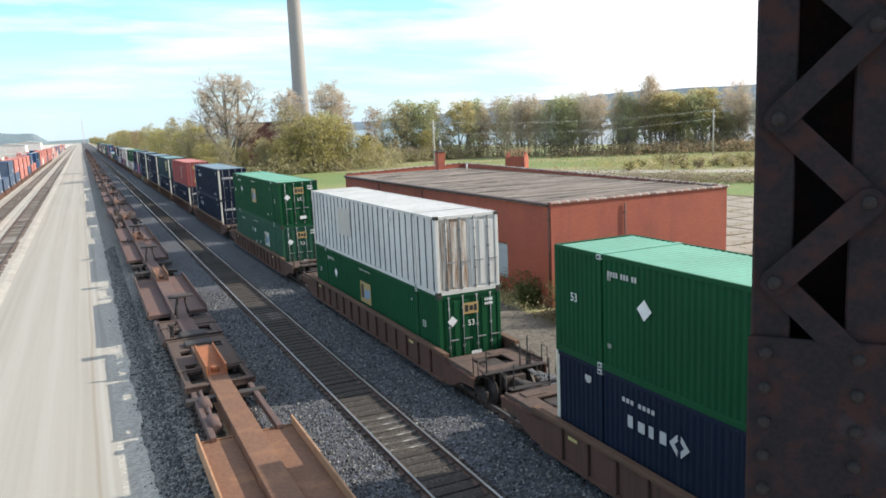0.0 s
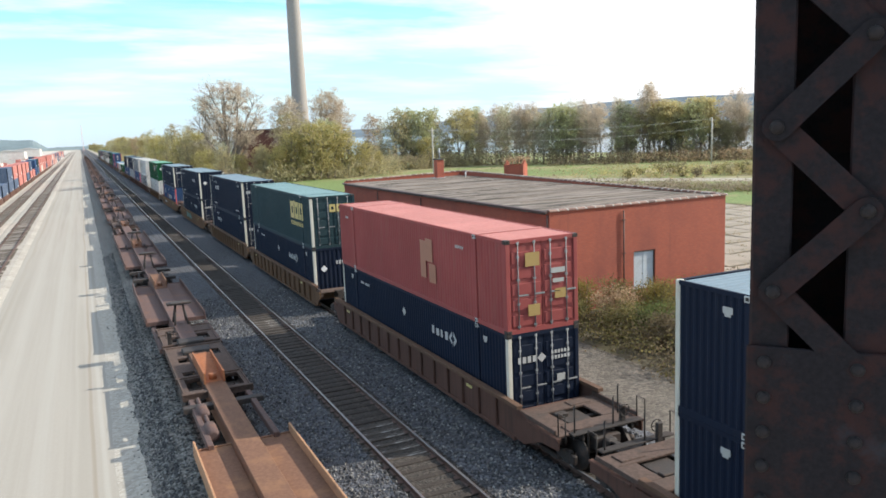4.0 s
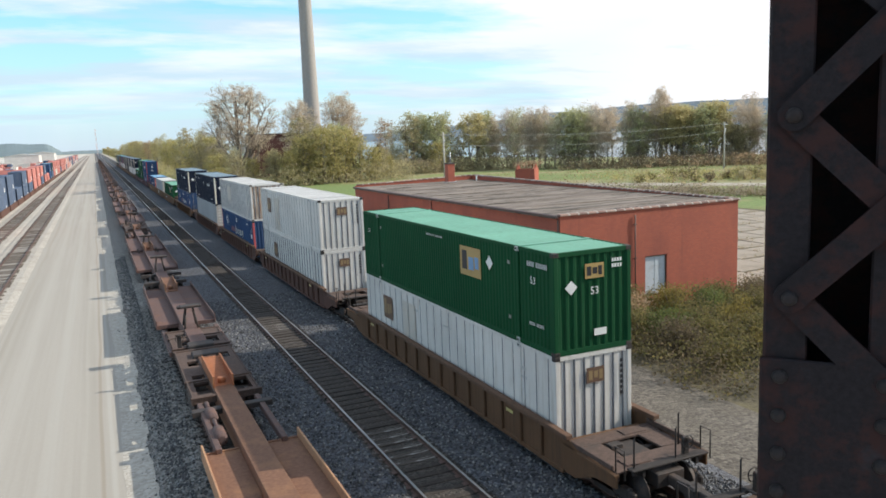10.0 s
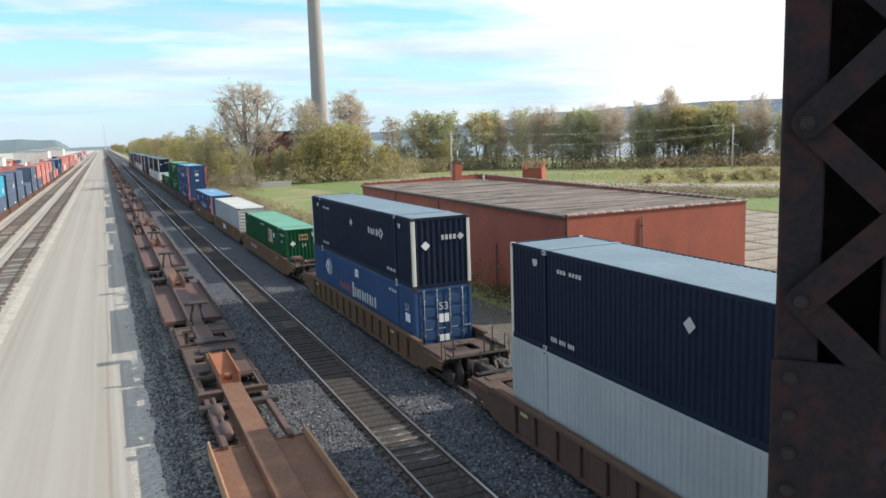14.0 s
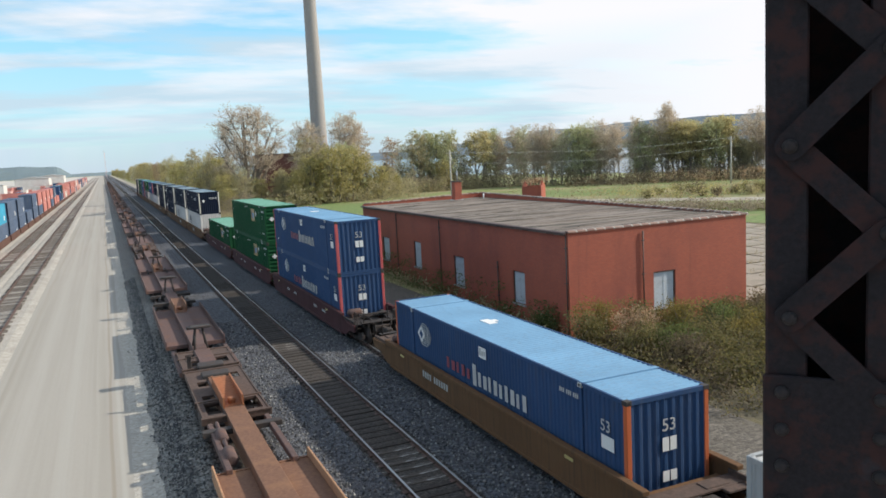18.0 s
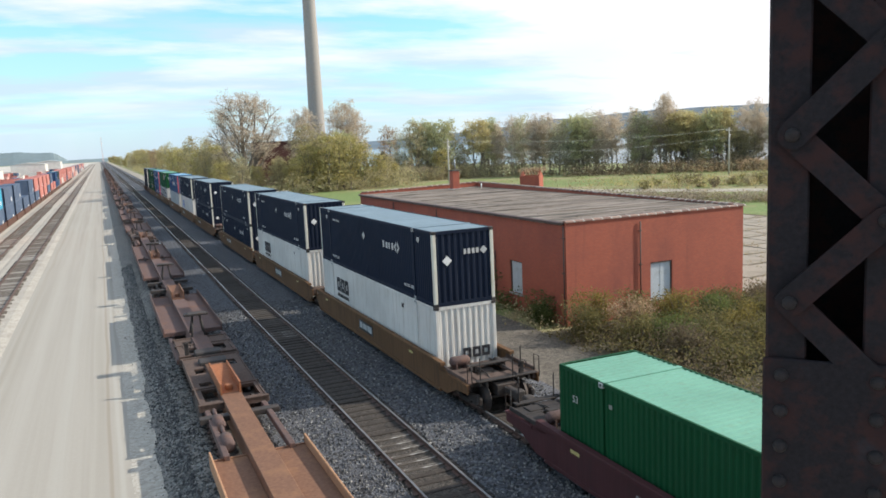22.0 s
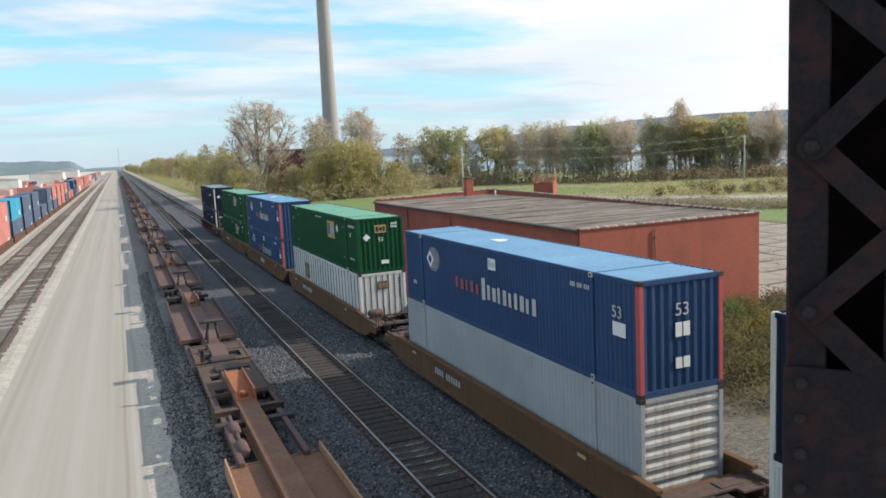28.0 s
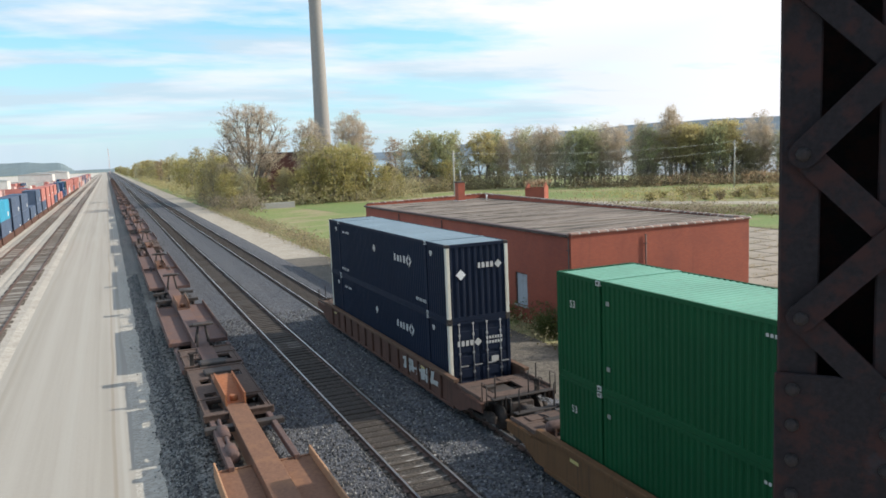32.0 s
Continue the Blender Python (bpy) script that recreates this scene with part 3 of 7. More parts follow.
def frame_mesh(length, m):
    """Rails along the edges, and the posts at the 40-foot points."""
    def build():
        g = Geo()
        for s in (-1, 1):
            a, b = sorted((s * CW / 2, s * (CW / 2 - 0.07)))
            g.cbox(a, b, 0.1, length - 0.1, CH - 0.1, CH, 0.008)
            g.cbox(a, b, 0.1, length - 0.1, 0.0, 0.15, 0.008)
            if length > 13:
                for yy in ((length - 12.19) / 2, (length + 12.19) / 2):
                    g.cbox(a - 0.012, b + 0.012, yy - 0.075, yy + 0.075, 0.0, CH + 0.004, 0.012)
        for yy in (0.0, length - 0.1):
            g.box(-CW / 2 + 0.1, CW / 2 - 0.1, yy, yy + 0.1, 0, 0.15)
            g.box(-CW / 2 + 0.1, CW / 2 - 0.1, yy, yy + 0.1, CH - 0.12, CH)
        g.box(-CW / 2 + 0.05, CW / 2 - 0.05, 0.06, length - 0.06, 0.1, 0.14)
        return g.mesh("frame", m)
    return cached(("frame", length, m.name), build)


def post_mesh(m):
    def build():
        g = Geo()
        g.cbox(0, 0.15, 0, 0.15, 0, CH, 0.02)
        return g.mesh("corner_post", m)
    return cached(("post", m.name), build)


def casting_mesh():
    def build():
        g = Geo()
        g.cbox(-0.006, 0.172, -0.006, 0.184, 0, 0.118, 0.01)
        g.cbox(0.05, 0.12, -0.012, 0.0, 0.03, 0.09, 0.004, 1)
        return g.mesh("corner_casting", [STEEL_DARK, BLACKGAP])
    return cached("casting", build)


def end_mesh(kind, m):
    """The closed end wall, in the x-z plane, facing -y."""
    def build():
        w, h = CW - 0.28, CH - 0.25
        if kind == "h":
            g = turned(corrugated(h, w, 0.045, 0.30), lambda x, y, z: (z, x + 0.02, y))
        elif kind == "staked":
            g = Geo()
            g.box(0, w, 0.03, 0.05, 0, h)
        else:
            g = turned(corrugated(w, h, 0.045, 0.256), lambda x, y, z: (y, x + 0.02, z))
        return turned(g, lambda x, y, z: (x - w / 2, y, z + 0.14)).mesh("end_wall", m)
    return cached(("end", kind, m.name), build)


def end_stake_mesh():
    def build():
        g = Geo()
        g.cbox(-0.028, 0.028, 0.006, 0.03, 0.16, CH - 0.14, 0.006)
        return g.mesh("stake", STAKE)
    return cached("endstake", build)


def seam_mesh():
    def build():
        g = Geo()
        g.cbox(0.002, 0.014, -0.014, 0.014, 0.13, CH - 0.1, 0.003)
        return g.mesh("seam", STAKE)
    return cached("seam", build)


def door_mesh(m, ribs):
    def build():
        g = Geo()
        w, h = CW / 2 - 0.16, CH - 0.26
        g.box(0, w, 0.045, 0.075, 0, h)
        return g.mesh("door", m)
    return cached(("door", m.name), build)


def door_panel(m, ribs):
    def build():
        g = Geo()
        w, h = CW / 2 - 0.16, CH - 0.26
        if ribs == "h":
            g.cbox(0.06, w - 0.06, 0.012, 0.046, 0, 0.34, 0.02)
        else:
            g.cbox(0, w / 3 - 0.14, 0.015, 0.046, 0.12, h - 0.12, 0.02)
        return g.mesh("panel", m)
    return cached(("doorpanel", m.name, ribs), build)


def rod_mesh():
    def build():
        g = Geo()
        g.tube([(0, 0, 0.0), (0, 0, CH - 0.2)], 0.017, 8)
        for z in (0.05, 0.75, 1.5, 2.2, 2.62):
            g.cbox(-0.05, 0.05, -0.012, 0.03, z, z + 0.07, 0.006)
        g.cbox(-0.01, 0.34, -0.03, -0.012, 1.02, 1.07, 0.006)
        return g.mesh("lock_rod", RODDULL)
    return cached("rod", build)


def bars_mesh(key, rects, m, thick=0.004):
    """Flat marks as thin plates in the plane x, z (u to the right, w up)."""
    def build():
        g = Geo()
        for r in rects:
            if len(r) == 4:
                u0, u1, w0, w1 = r
                g.box(u0, u1, -thick, 0, w0, w1)
            else:
                u, w, a = r
                g.add([(u - a, -thick, w), (u, -thick, w - a), (u + a, -thick, w), (u, -thick, w + a),
                       (u - a, 0, w), (u, 0, w - a), (u + a, 0, w), (u, 0, w + a)],
                      [(0, 1, 2, 3), (0, 1, 5, 4), (1, 2, 6, 5), (2, 3, 7, 6), (3, 0, 4, 7)])
        return g.mesh("marking", m)
    return cached(("mark", key, m.name), build)


def text_mesh(word, m, size):
    def build():
        cu = bpy.data.curves.new("lettering", "FONT")
        cu.body, cu.size, cu.extrude = word, size, 0.003
        tmp = bpy.data.objects.new("lettering", cu)
        scene.collection.objects.link(tmp)
        dg = bpy.context.evaluated_depsgraph_get()
        me = bpy.data.meshes.new_from_object(tmp.evaluated_get(dg))
        bpy.data.objects.remove(tmp)
        me.transform(Matrix.Rotation(radians(90), 4, "X"))
        me.materials.clear()
        me.materials.append(m)
        return me
    return cached(("text", word, m.name, size), build)


# side marks: u runs from the far end towards the near end as seen from the left; a mark sits proud of the ribs
ON_SIDE = Matrix.Translation((-CW / 2 - 0.004, 0, 0)) @ Matrix.Rotation(radians(-90), 4, "Z")


def on_side(y, z):
    """A mark on the left side whose left end lies at y."""
    return Matrix.Translation((0, y, z)) @ ON_SIDE


def wordmark(parent, y, z, h, n, m, ring=True, width=None):
    """A word of n signs as plain strokes, with an emblem of four petals round a gap after it."""
    w = (width or n * h * 1.25) / n
    rects = [(k * w, k * w + (0.5, 0.64, 0.44, 0.58)[k % 4] * w, 0, h * (1.0, 0.86, 0.94)[k % 3]) for k in range(n)]
    part("wordmark", bars_mesh(("word", n, h, w), rects, m), None, parent, at=on_side(y, z))
    if ring:
        part("emblem", bars_mesh(("ring", h), [(0, 0, 1.06 * h)], m), None, parent, at=on_side(y - n * w - 0.85 * h, z + 0.5 * h))
        part("emblem_letters", bars_mesh(("ring_eye", h), [(0, 0, 0.5 * h), (-0.05, 0.05, 0.45 * h, 1.1 * h), (-0.05, 0.05, -1.1 * h, -0.45 * h)], NAVY, 0.007), None, parent, at=on_side(y - n * w - 0.85 * h, z + 0.5 * h))


def grouped_marks(parent, y, z, groups, length, h=0.13, m=None):
    """Small writing as bars in groups along a length."""
    rects, step = [], length / (sum(groups) + 0.8 * (len(groups) - 1))
    u = 0.0
    for n in groups:
        for _ in range(n):
            rects.append((u, u + 0.66 * step, 0, h))
            u += step
        u += 0.8 * step
    part("lettering", bars_mesh(("group", tuple(groups), length, h), rects, m or MARKDIM), None, parent, at=on_side(y, z))


def small_marks(parent, y, z, n, h=0.13, m=None, w=0.09):
    rects = [(k * w * 1.45, k * w * 1.45 + w, 0, h) for k in range(n)]
    part("lettering", bars_mesh(("small", n, h, w), rects, m or MARKDIM), None, parent, at=on_side(y, z))


def placard(parent, y, z, a=0.24, m=None):
    part("placard", bars_mesh(("diamond", a), [(0, 0, a)], m or MARK, 0.008), None, parent, at=on_side(y, z))


def decal_box(parent, y, z, w, h, m, ink=None):
    part("emblem_panel", bars_mesh(("panel", w, h), [(0, w, 0, h)], m, 0.005), None, parent, at=on_side(y, z))
    if ink:
        dark = [(w * 0.1, w * 0.34, h * 0.2, h * 0.86)]
        part("emblem_letters", bars_mesh(("panelink", w, h), dark, ink, 0.009), None, parent, at=on_side(y, z))
        pale = [(w * 0.42, w * 0.66, h * 0.22, h * 0.66), (w * 0.72, w * 0.9, h * 0.3, h * 0.7)]
        part("emblem_letters", bars_mesh(("panelblue", w, h), pale, MARKSKY if ink is MARKBLACK else ink, 0.009), None, parent, at=on_side(y, z))


def container(spec, m, group="containers of the train"):
    """spec: colour, side kind, near-end kind, near-post colour, marks marks, label."""
    col, side, end, posts, marks, label = spec
    L = CL if group == "containers of the train" else 12.19
    c = thing("container", label, "container", m, group)
    for s in (0, 1):
        at = pose(-CW / 2 + 0.012, 0, 0) if s == 0 else pose(CW / 2 - 0.012, L, 0, 0, 0, 180)
        p = part("side_panel", side_mesh("corr" if side == "corr" else "fine" if side == "fine" else "flat", L, col), None, c, at=at)
        if side in ("rib", "ribdark") and s == 0:
            for k in range(26):
                part("stake", rib_mesh(STAKE if side == "ribdark" else col), None, p, at=pose(0, 0.3 + k * (L - 0.6) / 25, 0))
        elif side == "seam" and s == 0:
            for k in range(24):
                part("seam", seam_mesh(), None, p, at=pose(0, 0.4 + k * (L - 0.8) / 23, 0))
    part("roof", roof_mesh(L, LIT_ROOFS.get(col.name, col)), None, c)
    part("frame", frame_mesh(L, col), None, c)
    for s in (-1, 1):
        for yy, pm in ((0, (posts if s == -1 or end != "door" else None) or col), (L, posts if marks in ("stack", "kite", "kite_mid", "kite_bare") and posts else col)):
            at = pose(-CW / 2 - 0.002, -0.002, 0) if (s, yy) == (-1, 0) else pose(CW / 2 + 0.002, -0.002, 0, 0, 0, 90) if yy == 0 else pose(-CW / 2, L, 0, 0, 0, -90) if s == -1 else pose(CW / 2, L, 0, 0, 0, 180)
            part("corner_post", post_mesh(pm), None, c, at=at)
        for z in (0, CH - 0.116):
            part("corner_casting", casting_mesh(), None, c, at=pose(-CW / 2 - 0.004, -0.004, z) if s == -1 else pose(CW / 2 + 0.004, -0.004, z, 0, 0, 90))
    if end in ("v", "h", "staked"):
        w_ = part("end_wall", end_mesh(end, RUSTWHITE if end == "staked" and marks == "plainwhite" else GREYSTAIN if col is GREY else col), None, c)
        if end == "staked":
            for k in range(7):
                part("stake", end_stake_mesh(), None, w_, at=pose(-0.99 + 0.33 * k, 0, 0))
    else:
        for s in (-1, 1):
            dm = RUSTWHITE if marks == "plainwhite" and s == -1 else col
            d = part("door", door_mesh(dm, ""), None, c, at=pose(-CW / 2 + 0.15 if s == -1 else 0.01, 0, 0.13))
            for k in range(5 if end == "door" else 3):
                part("panel", door_panel(dm, "h" if end == "door" else "v"), None, d, at=pose(0, 0, 0.1 + k * (CH - 0.46) / 5) if end == "door" else pose(0.1 + k * (CW / 2 - 0.16) / 3, 0, 0))
            for k in (0.28, 0.86):
                part("lock_rod", rod_mesh(), None, d, at=pose(k, 0.0, 0.0))
    for yy in ((L - 12.19) / 2, (L + 12.19) / 2):
        for z in (0.02, CH - 0.14):
            part("lift_casting", lift_casting_mesh(), None, c, at=pose(-CW / 2 - 0.004, yy, z))
    far = part("rear_wall", end_mesh("v", col), None, c, at=pose(0, L, 0, 0, 0, 180))
    markings(c, marks, L, end)
    return c


def lift_casting_mesh():
    """The lifting point on the post 40 feet apart, with its dark slot."""
    def build():
        g = Geo()
        g.cbox(-0.03, 0.05, -0.085, 0.085, 0, 0.13, 0.012)
        # the slot's shade is a thin black plate on the face
        g.cbox(-0.034, -0.028, -0.04, 0.04, 0.035, 0.1, 0.003, 1)
        return g.mesh("lift_casting", [MARKGREY, BLACKGAP])
    return cached("liftcasting", build)


def markings(c, marks, L, end):
    if marks in ("kite", "kite_mid", "kite_bare"):
        y = 13.1 if marks == "kite_mid" else 5.6
        wordmark(c, y, 1.76, 0.30, 4, MARKDIM, width=1.5)
        if marks == "kite":
            placard(c, 8.3, 2.02, 0.19, MARKGREY)
        grouped_marks(c, 3.15, 0.4, (3, 3, 4), 1.1, 0.13)
        grouped_marks(c, 13.85, 0.36, (3, 3, 3), 1.2, 0.13)
        grouped_marks(c, 13.3 if marks == "kite_mid" else 13.5, 2.34, (3, 4), 1.2, 0.11)
        for y_ in (1.55, L - 1.35):
            part("emblem_letters", bars_mesh("shield", [(0, 0.26, 0.06, 0.2), (0.05, 0.21, 0, 0.06)], MARKGREY, 0.006), None, c, at=on_side(y_, 2.38))
        part("marking", bars_mesh("kite_end", [(0, 0.1, 0, 0.2), (0.16, 0.28, 0, 0.2), (0.34, 0.46, 0, 0.2), (0.52, 0.64, 0, 0.2), (0.85, 0.1, 0.16)], MARKDIM), None, c, at=pose(-0.95 if end == "door" else 0.0, -0.012, 1.95))
        if end == "door":
            part("marking", bars_mesh("numbers", [(0.25 + 0.12 * k, 0.33 + 0.12 * k, z, z + 0.11) for k in range(6) for z in (2.0, 1.82)], MARKDIM), None, c, at=pose(0, -0.012, 0.1))
            part("notice", bars_mesh("notice", [(0.45, 0.75, 0, 0.22)], MARKGREY, 0.008), None, c, at=pose(0, -0.016, 1.2))
        else:
            part("placard", bars_mesh(("diamond", 0.2), [(0, 0, 0.2)], MARK, 0.008), None, c, at=pose(-0.72, -0.014, 1.75))
    elif marks in ("tan_far", "tan_near", "tan_pale"):
        if marks == "tan_far":
            decal_box(c, 8.75, 1.08, 1.42, 0.98, MARKTAN, MARKBLACK)
            placard(c, 12.5, 1.82, 0.25)
            grouped_marks(c, 13.84, 2.4, (4, 3, 2), 1.1, 0.13)
            part("lettering", text_mesh("53", MARK, 0.36), None, c, at=on_side(1.5, 1.5))
            part("lettering", text_mesh("53", MARK, 0.32), None, c, at=on_side(15.42, 1.5))
            grouped_marks(c, 3.75, 0.52, (4,), 0.36, 0.1)
        elif marks == "tan_near":
            decal_box(c, 5.85, 1.52, 1.52, 0.98, MARKTAN, MARKBLACK)
            placard(c, 3.72, 2.16, 0.23)
            grouped_marks(c, 1.4, 2.4, (4, 6), 1.1, 0.14)
            part("lettering", text_mesh("53", MARK, 0.3), None, c, at=on_side(1.25, 1.9))
            part("lettering", text_mesh("53", MARKGREY, 0.28), None, c, at=on_side(15.5, 2.0))
            grouped_marks(c, 1.32, 0.68, (4, 5), 0.8, 0.1)
        else:
            decal_box(c, 5.2, 1.15, 1.35, 0.98, MARKPALE, MARKBLACK)
            placard(c, 8.3, 0.95, 0.2)
            grouped_marks(c, 13.2, 2.35, (4, 3), 0.95, 0.12)
            for y_, w_ in ((9.4, 0.12), (8.7, 0.34), (6.9, 0.12)):
                decal_box(c, y_, 1.75 if y_ > 8 else 1.05, w_, 0.26, MARK)
        grouped_marks(c, 8.77, 2.56, (7, 6), 1.5, 0.07, MARKGREY)
        for y_ in (2.55, L - 2.3):
            for z_ in (2.3, 0.62):
                decal_box(c, y_, z_, 0.14, 0.11, MARKWORN)
        part("marking", bars_mesh(("panel", 0.62, 0.42), [(0, 0.62, 0, 0.42)], MARKTAN), None, c, at=pose(-0.28, -0.012, 2.1))
        part("marking", bars_mesh("endink", [(0.06, 0.2, 0.08, 0.34), (0.25, 0.4, 0.12, 0.3), (0.44, 0.56, 0.08, 0.34)], MARKBLACK, 0.006), None, c, at=pose(-0.28, -0.016, 2.1))
        part("marking", bars_mesh("endrows", [(0.62 + 0.09 * (k % 4), 0.68 + 0.09 * (k % 4), 2.5 - 0.16 * (k // 4), 2.6 - 0.16 * (k // 4)) for k in range(8)], MARK), None, c, at=pose(0, -0.012, 0))
        part("lettering", text_mesh("53", MARK, 0.3), None, c, at=pose(-0.12, -0.014, 1.65))
        part("placard", bars_mesh(("diamond", 0.2), [(0, 0, 0.2)], MARK, 0.008), None, c, at=pose(-0.75, -0.014, 1.9))
        part("notice", bars_mesh("noticeb", [(0, 0.42, 0, 0.2)], MARK, 0.006), None, c, at=pose(0.0, -0.014, 0.45))
    elif marks in ("panel_white", "panel_low"):
        decal_box(c, 13.9 if marks == "panel_white" else 12.6, 1.3 if marks == "panel_white" else 1.15, 1.1, 1.0, MARKBROWN, MARKDULL)
        if marks == "panel_white":
            part("repair_patch", bars_mesh("tallpatch", [(0, 0.6, 0, 2.2), (0.7, 1.35, 0, 2.2)], PATCH, 0.004), None, c, "stained repair sheets", at=on_side(11.6, 0.25))
        small_marks(c, 10.4, 2.25, 6, 0.08, MARKGREY, 0.06)
        small_marks(c, 1.9, 2.1, 4, 0.1, MARKGREY, 0.06)
        small_marks(c, 1.9, 1.85, 5, 0.07, MARKGREY, 0.05)
        part("marking", bars_mesh("whitecol", [(0.88, 0.98, 1.5 + 0.16 * k, 1.6 + 0.16 * k) for k in range(7)], MARKBLACK), None, c, at=pose(0, -0.014, 0))
        small_marks(c, 7.6, 2.2, 9, 0.07, MARKGREY, 0.06)
        part("marking", bars_mesh(("panel", 0.6, 0.45), [(0, 0.6, 0, 0.45)], MARKBROWN, 0.012), None, c, at=pose(-0.28, -0.012, 2.0))
        part("marking", bars_mesh("whiteink", [(0.07, 0.2, 0.08, 0.36), (0.25, 0.38, 0.14, 0.34), (0.43, 0.54, 0.08, 0.36)], MARKDULL, 0.016), None, c, at=pose(-0.28, -0.012, 2.0))
    elif marks == "stack":
        # a red word, then a large white word, an emblem of thin stripes and number plates
        wordmark(c, 10.8, 1.22, 0.42, 5, MARKDULLRED, False, 2.15)
        tall = [(0, 0.27, 0.0, 0.76)]
        rest = [(0.42 + k * 0.38, 0.42 + k * 0.38 + (0.2, 0.25, 0.17, 0.23, 0.19)[k % 5], 0.06, (0.56, 0.52, 0.58)[k % 3]) for k in range(9)]
        part("wordmark", bars_mesh("bigword", tall + rest, MARKDIM), None, c, at=on_side(8.6, 1.1))
        g_ = [(-0.1 + 0.05 * (k % 3), 0.86 * math.cos(math.asin((k - 5) / 6)), (k - 5) * 0.085, (k - 5) * 0.085 + 0.034) for k in range(11)]
        part("emblem", bars_mesh("globe", g_ + [(0.3 * j - 0.1, 0.3 * j - 0.06, -0.4 + 0.08 * j, 0.4 - 0.08 * j) for j in range(3)], MARKGREY), None, c, at=on_side(13.1, 2.0))
        part("emblem", bars_mesh("globemark", [(-0.12, 0, 0.36)], MARK, 0.007), None, c, at=on_side(13.1, 2.0))
        part("emblem_letters", bars_mesh("globein", [(-0.12, 0, 0.19)], BLUE, 0.010), None, c, at=on_side(13.1, 2.0))
        decal_box(c, 8.05, 2.22, 0.54, 0.38, MARK, MARKGREY)
        small_marks(c, 15.2, 0.75, 3, 0.16)
        grouped_marks(c, 3.0, 2.4, (3, 3, 3), 0.95, 0.13)
        g_ = Geo(); g_.cbox(-0.05, 0.3, 9.6, 10.4, CH - 0.012, CH - 0.002, 0.004)
        g_.cbox(0.1, 0.5, 9.9, 10.2, CH - 0.012, CH - 0.003, 0.004)
        part("roof_patch", cached("roofpatch", lambda: g_.mesh("roof_patch", MARK)), None, c, "white patch on the roof")
        part("lettering", text_mesh("53", MARKDIM, 0.44), None, c, at=on_side(1.1, 1.88))
        decal_box(c, 1.06, 1.42, 0.54, 0.36, MARK)
        part("lettering", text_mesh("53", MARKDIM, 0.46), None, c, at=pose(-0.24, -0.014, 1.95))
        for z_, h_ in ((1.42, 0.36), (0.62, 0.28)):
            for k in range(2):
                part("notice", bars_mesh(("endbox", h_), [(0, 0.2, 0, h_)], MARK), None, c, at=pose(-0.22 + 0.24 * k, -0.012, z_))
    elif marks in ("block", "block_blue", "block_gold"):
        ink = {"block": MARKBLACK, "block_blue": MARKBLUE, "block_gold": MARKGOLD}[marks]
        y0, h, z = (13.4, 0.74, 1.48) if marks != "block_gold" else (4.4, 1.0, 1.45)
        blocks = []
        for u_ in (0.0, 0.98, 1.96):                     # three thick frames round a slit, then a row of small bars
            blocks += [(u_, u_ + 0.24, 0.0, 1.0), (u_ + 0.24, u_ + 0.82, 0.7, 1.0), (u_ + 0.24, u_ + 0.82, 0.0, 0.3), (u_ + 0.58, u_ + 0.82, 0.3, 0.7)]
        small = [(0.28 * k, 0.28 * k + 0.17, -0.4, -0.16) for k in range(10)]
        part("wordmark", bars_mesh(("block", h), [(a * h, b * h, p * h, q * h) for a, b, p, q in blocks + small], ink), None, c, at=on_side(y0, z))
        part("marking", bars_mesh(("block_end", h), [(a * 0.42, b * 0.42, p * 0.42, q * 0.42) for a, b, p, q in blocks], ink), None, c, at=pose(-0.2, -0.012, 0.75 if marks != "block_gold" else 2.0))
        small_marks(c, 3.6, 2.3, 2, 0.2, ink)
    elif marks == "plainwhite":
        part("repair_patch", bars_mesh("patch", [(0, 1.9, 0, 1.3)], PATCH, 0.006), None, c, "clean pale repair sheet", at=on_side(11.6, 1.05))
        decal_box(c, 4.6, 2.3, 0.3, 0.2, MARKGREY)
    elif marks == "small":
        part("emblem", bars_mesh("faded_emblem", [(0, 0.5, 0.1, 1.5), (0.5, 1.1, 0.75, 1.6), (0.75, 1.35, 0.0, 0.7)], MARKFADED), None, c, "sun-faded tan emblem", at=on_side(6.4, 0.75))
        small_marks(c, 15.2, 2.3, 3, 0.1, MARKGREY)
        small_marks(c, 3.4, 2.3, 5, 0.1, MARKGREY)
        for u_, z_, w_, h_, ink in ((-0.62, 2.05, 0.5, 0.42, MARKTAN), (-0.55, 0.5, 0.42, 0.36, MARKTAN), (0.42, 0.95, 0.4, 0.3, MARKTAN), (0.3, 1.75, 0.5, 0.16, MARKGREY), (0.35, 1.45, 0.4, 0.12, MARKGREY)):
            part("notice", bars_mesh(("redlabel", w_, h_, ink.name), [(0, w_, 0, h_)], ink, 0.01), None, c, at=pose(u_, -0.02, z_))


PATCH = paint("repair_sheet", (0.54, 0.495, 0.435), amount=0.3)
STAKE = paint("grey_stake", (0.10, 0.11, 0.13))
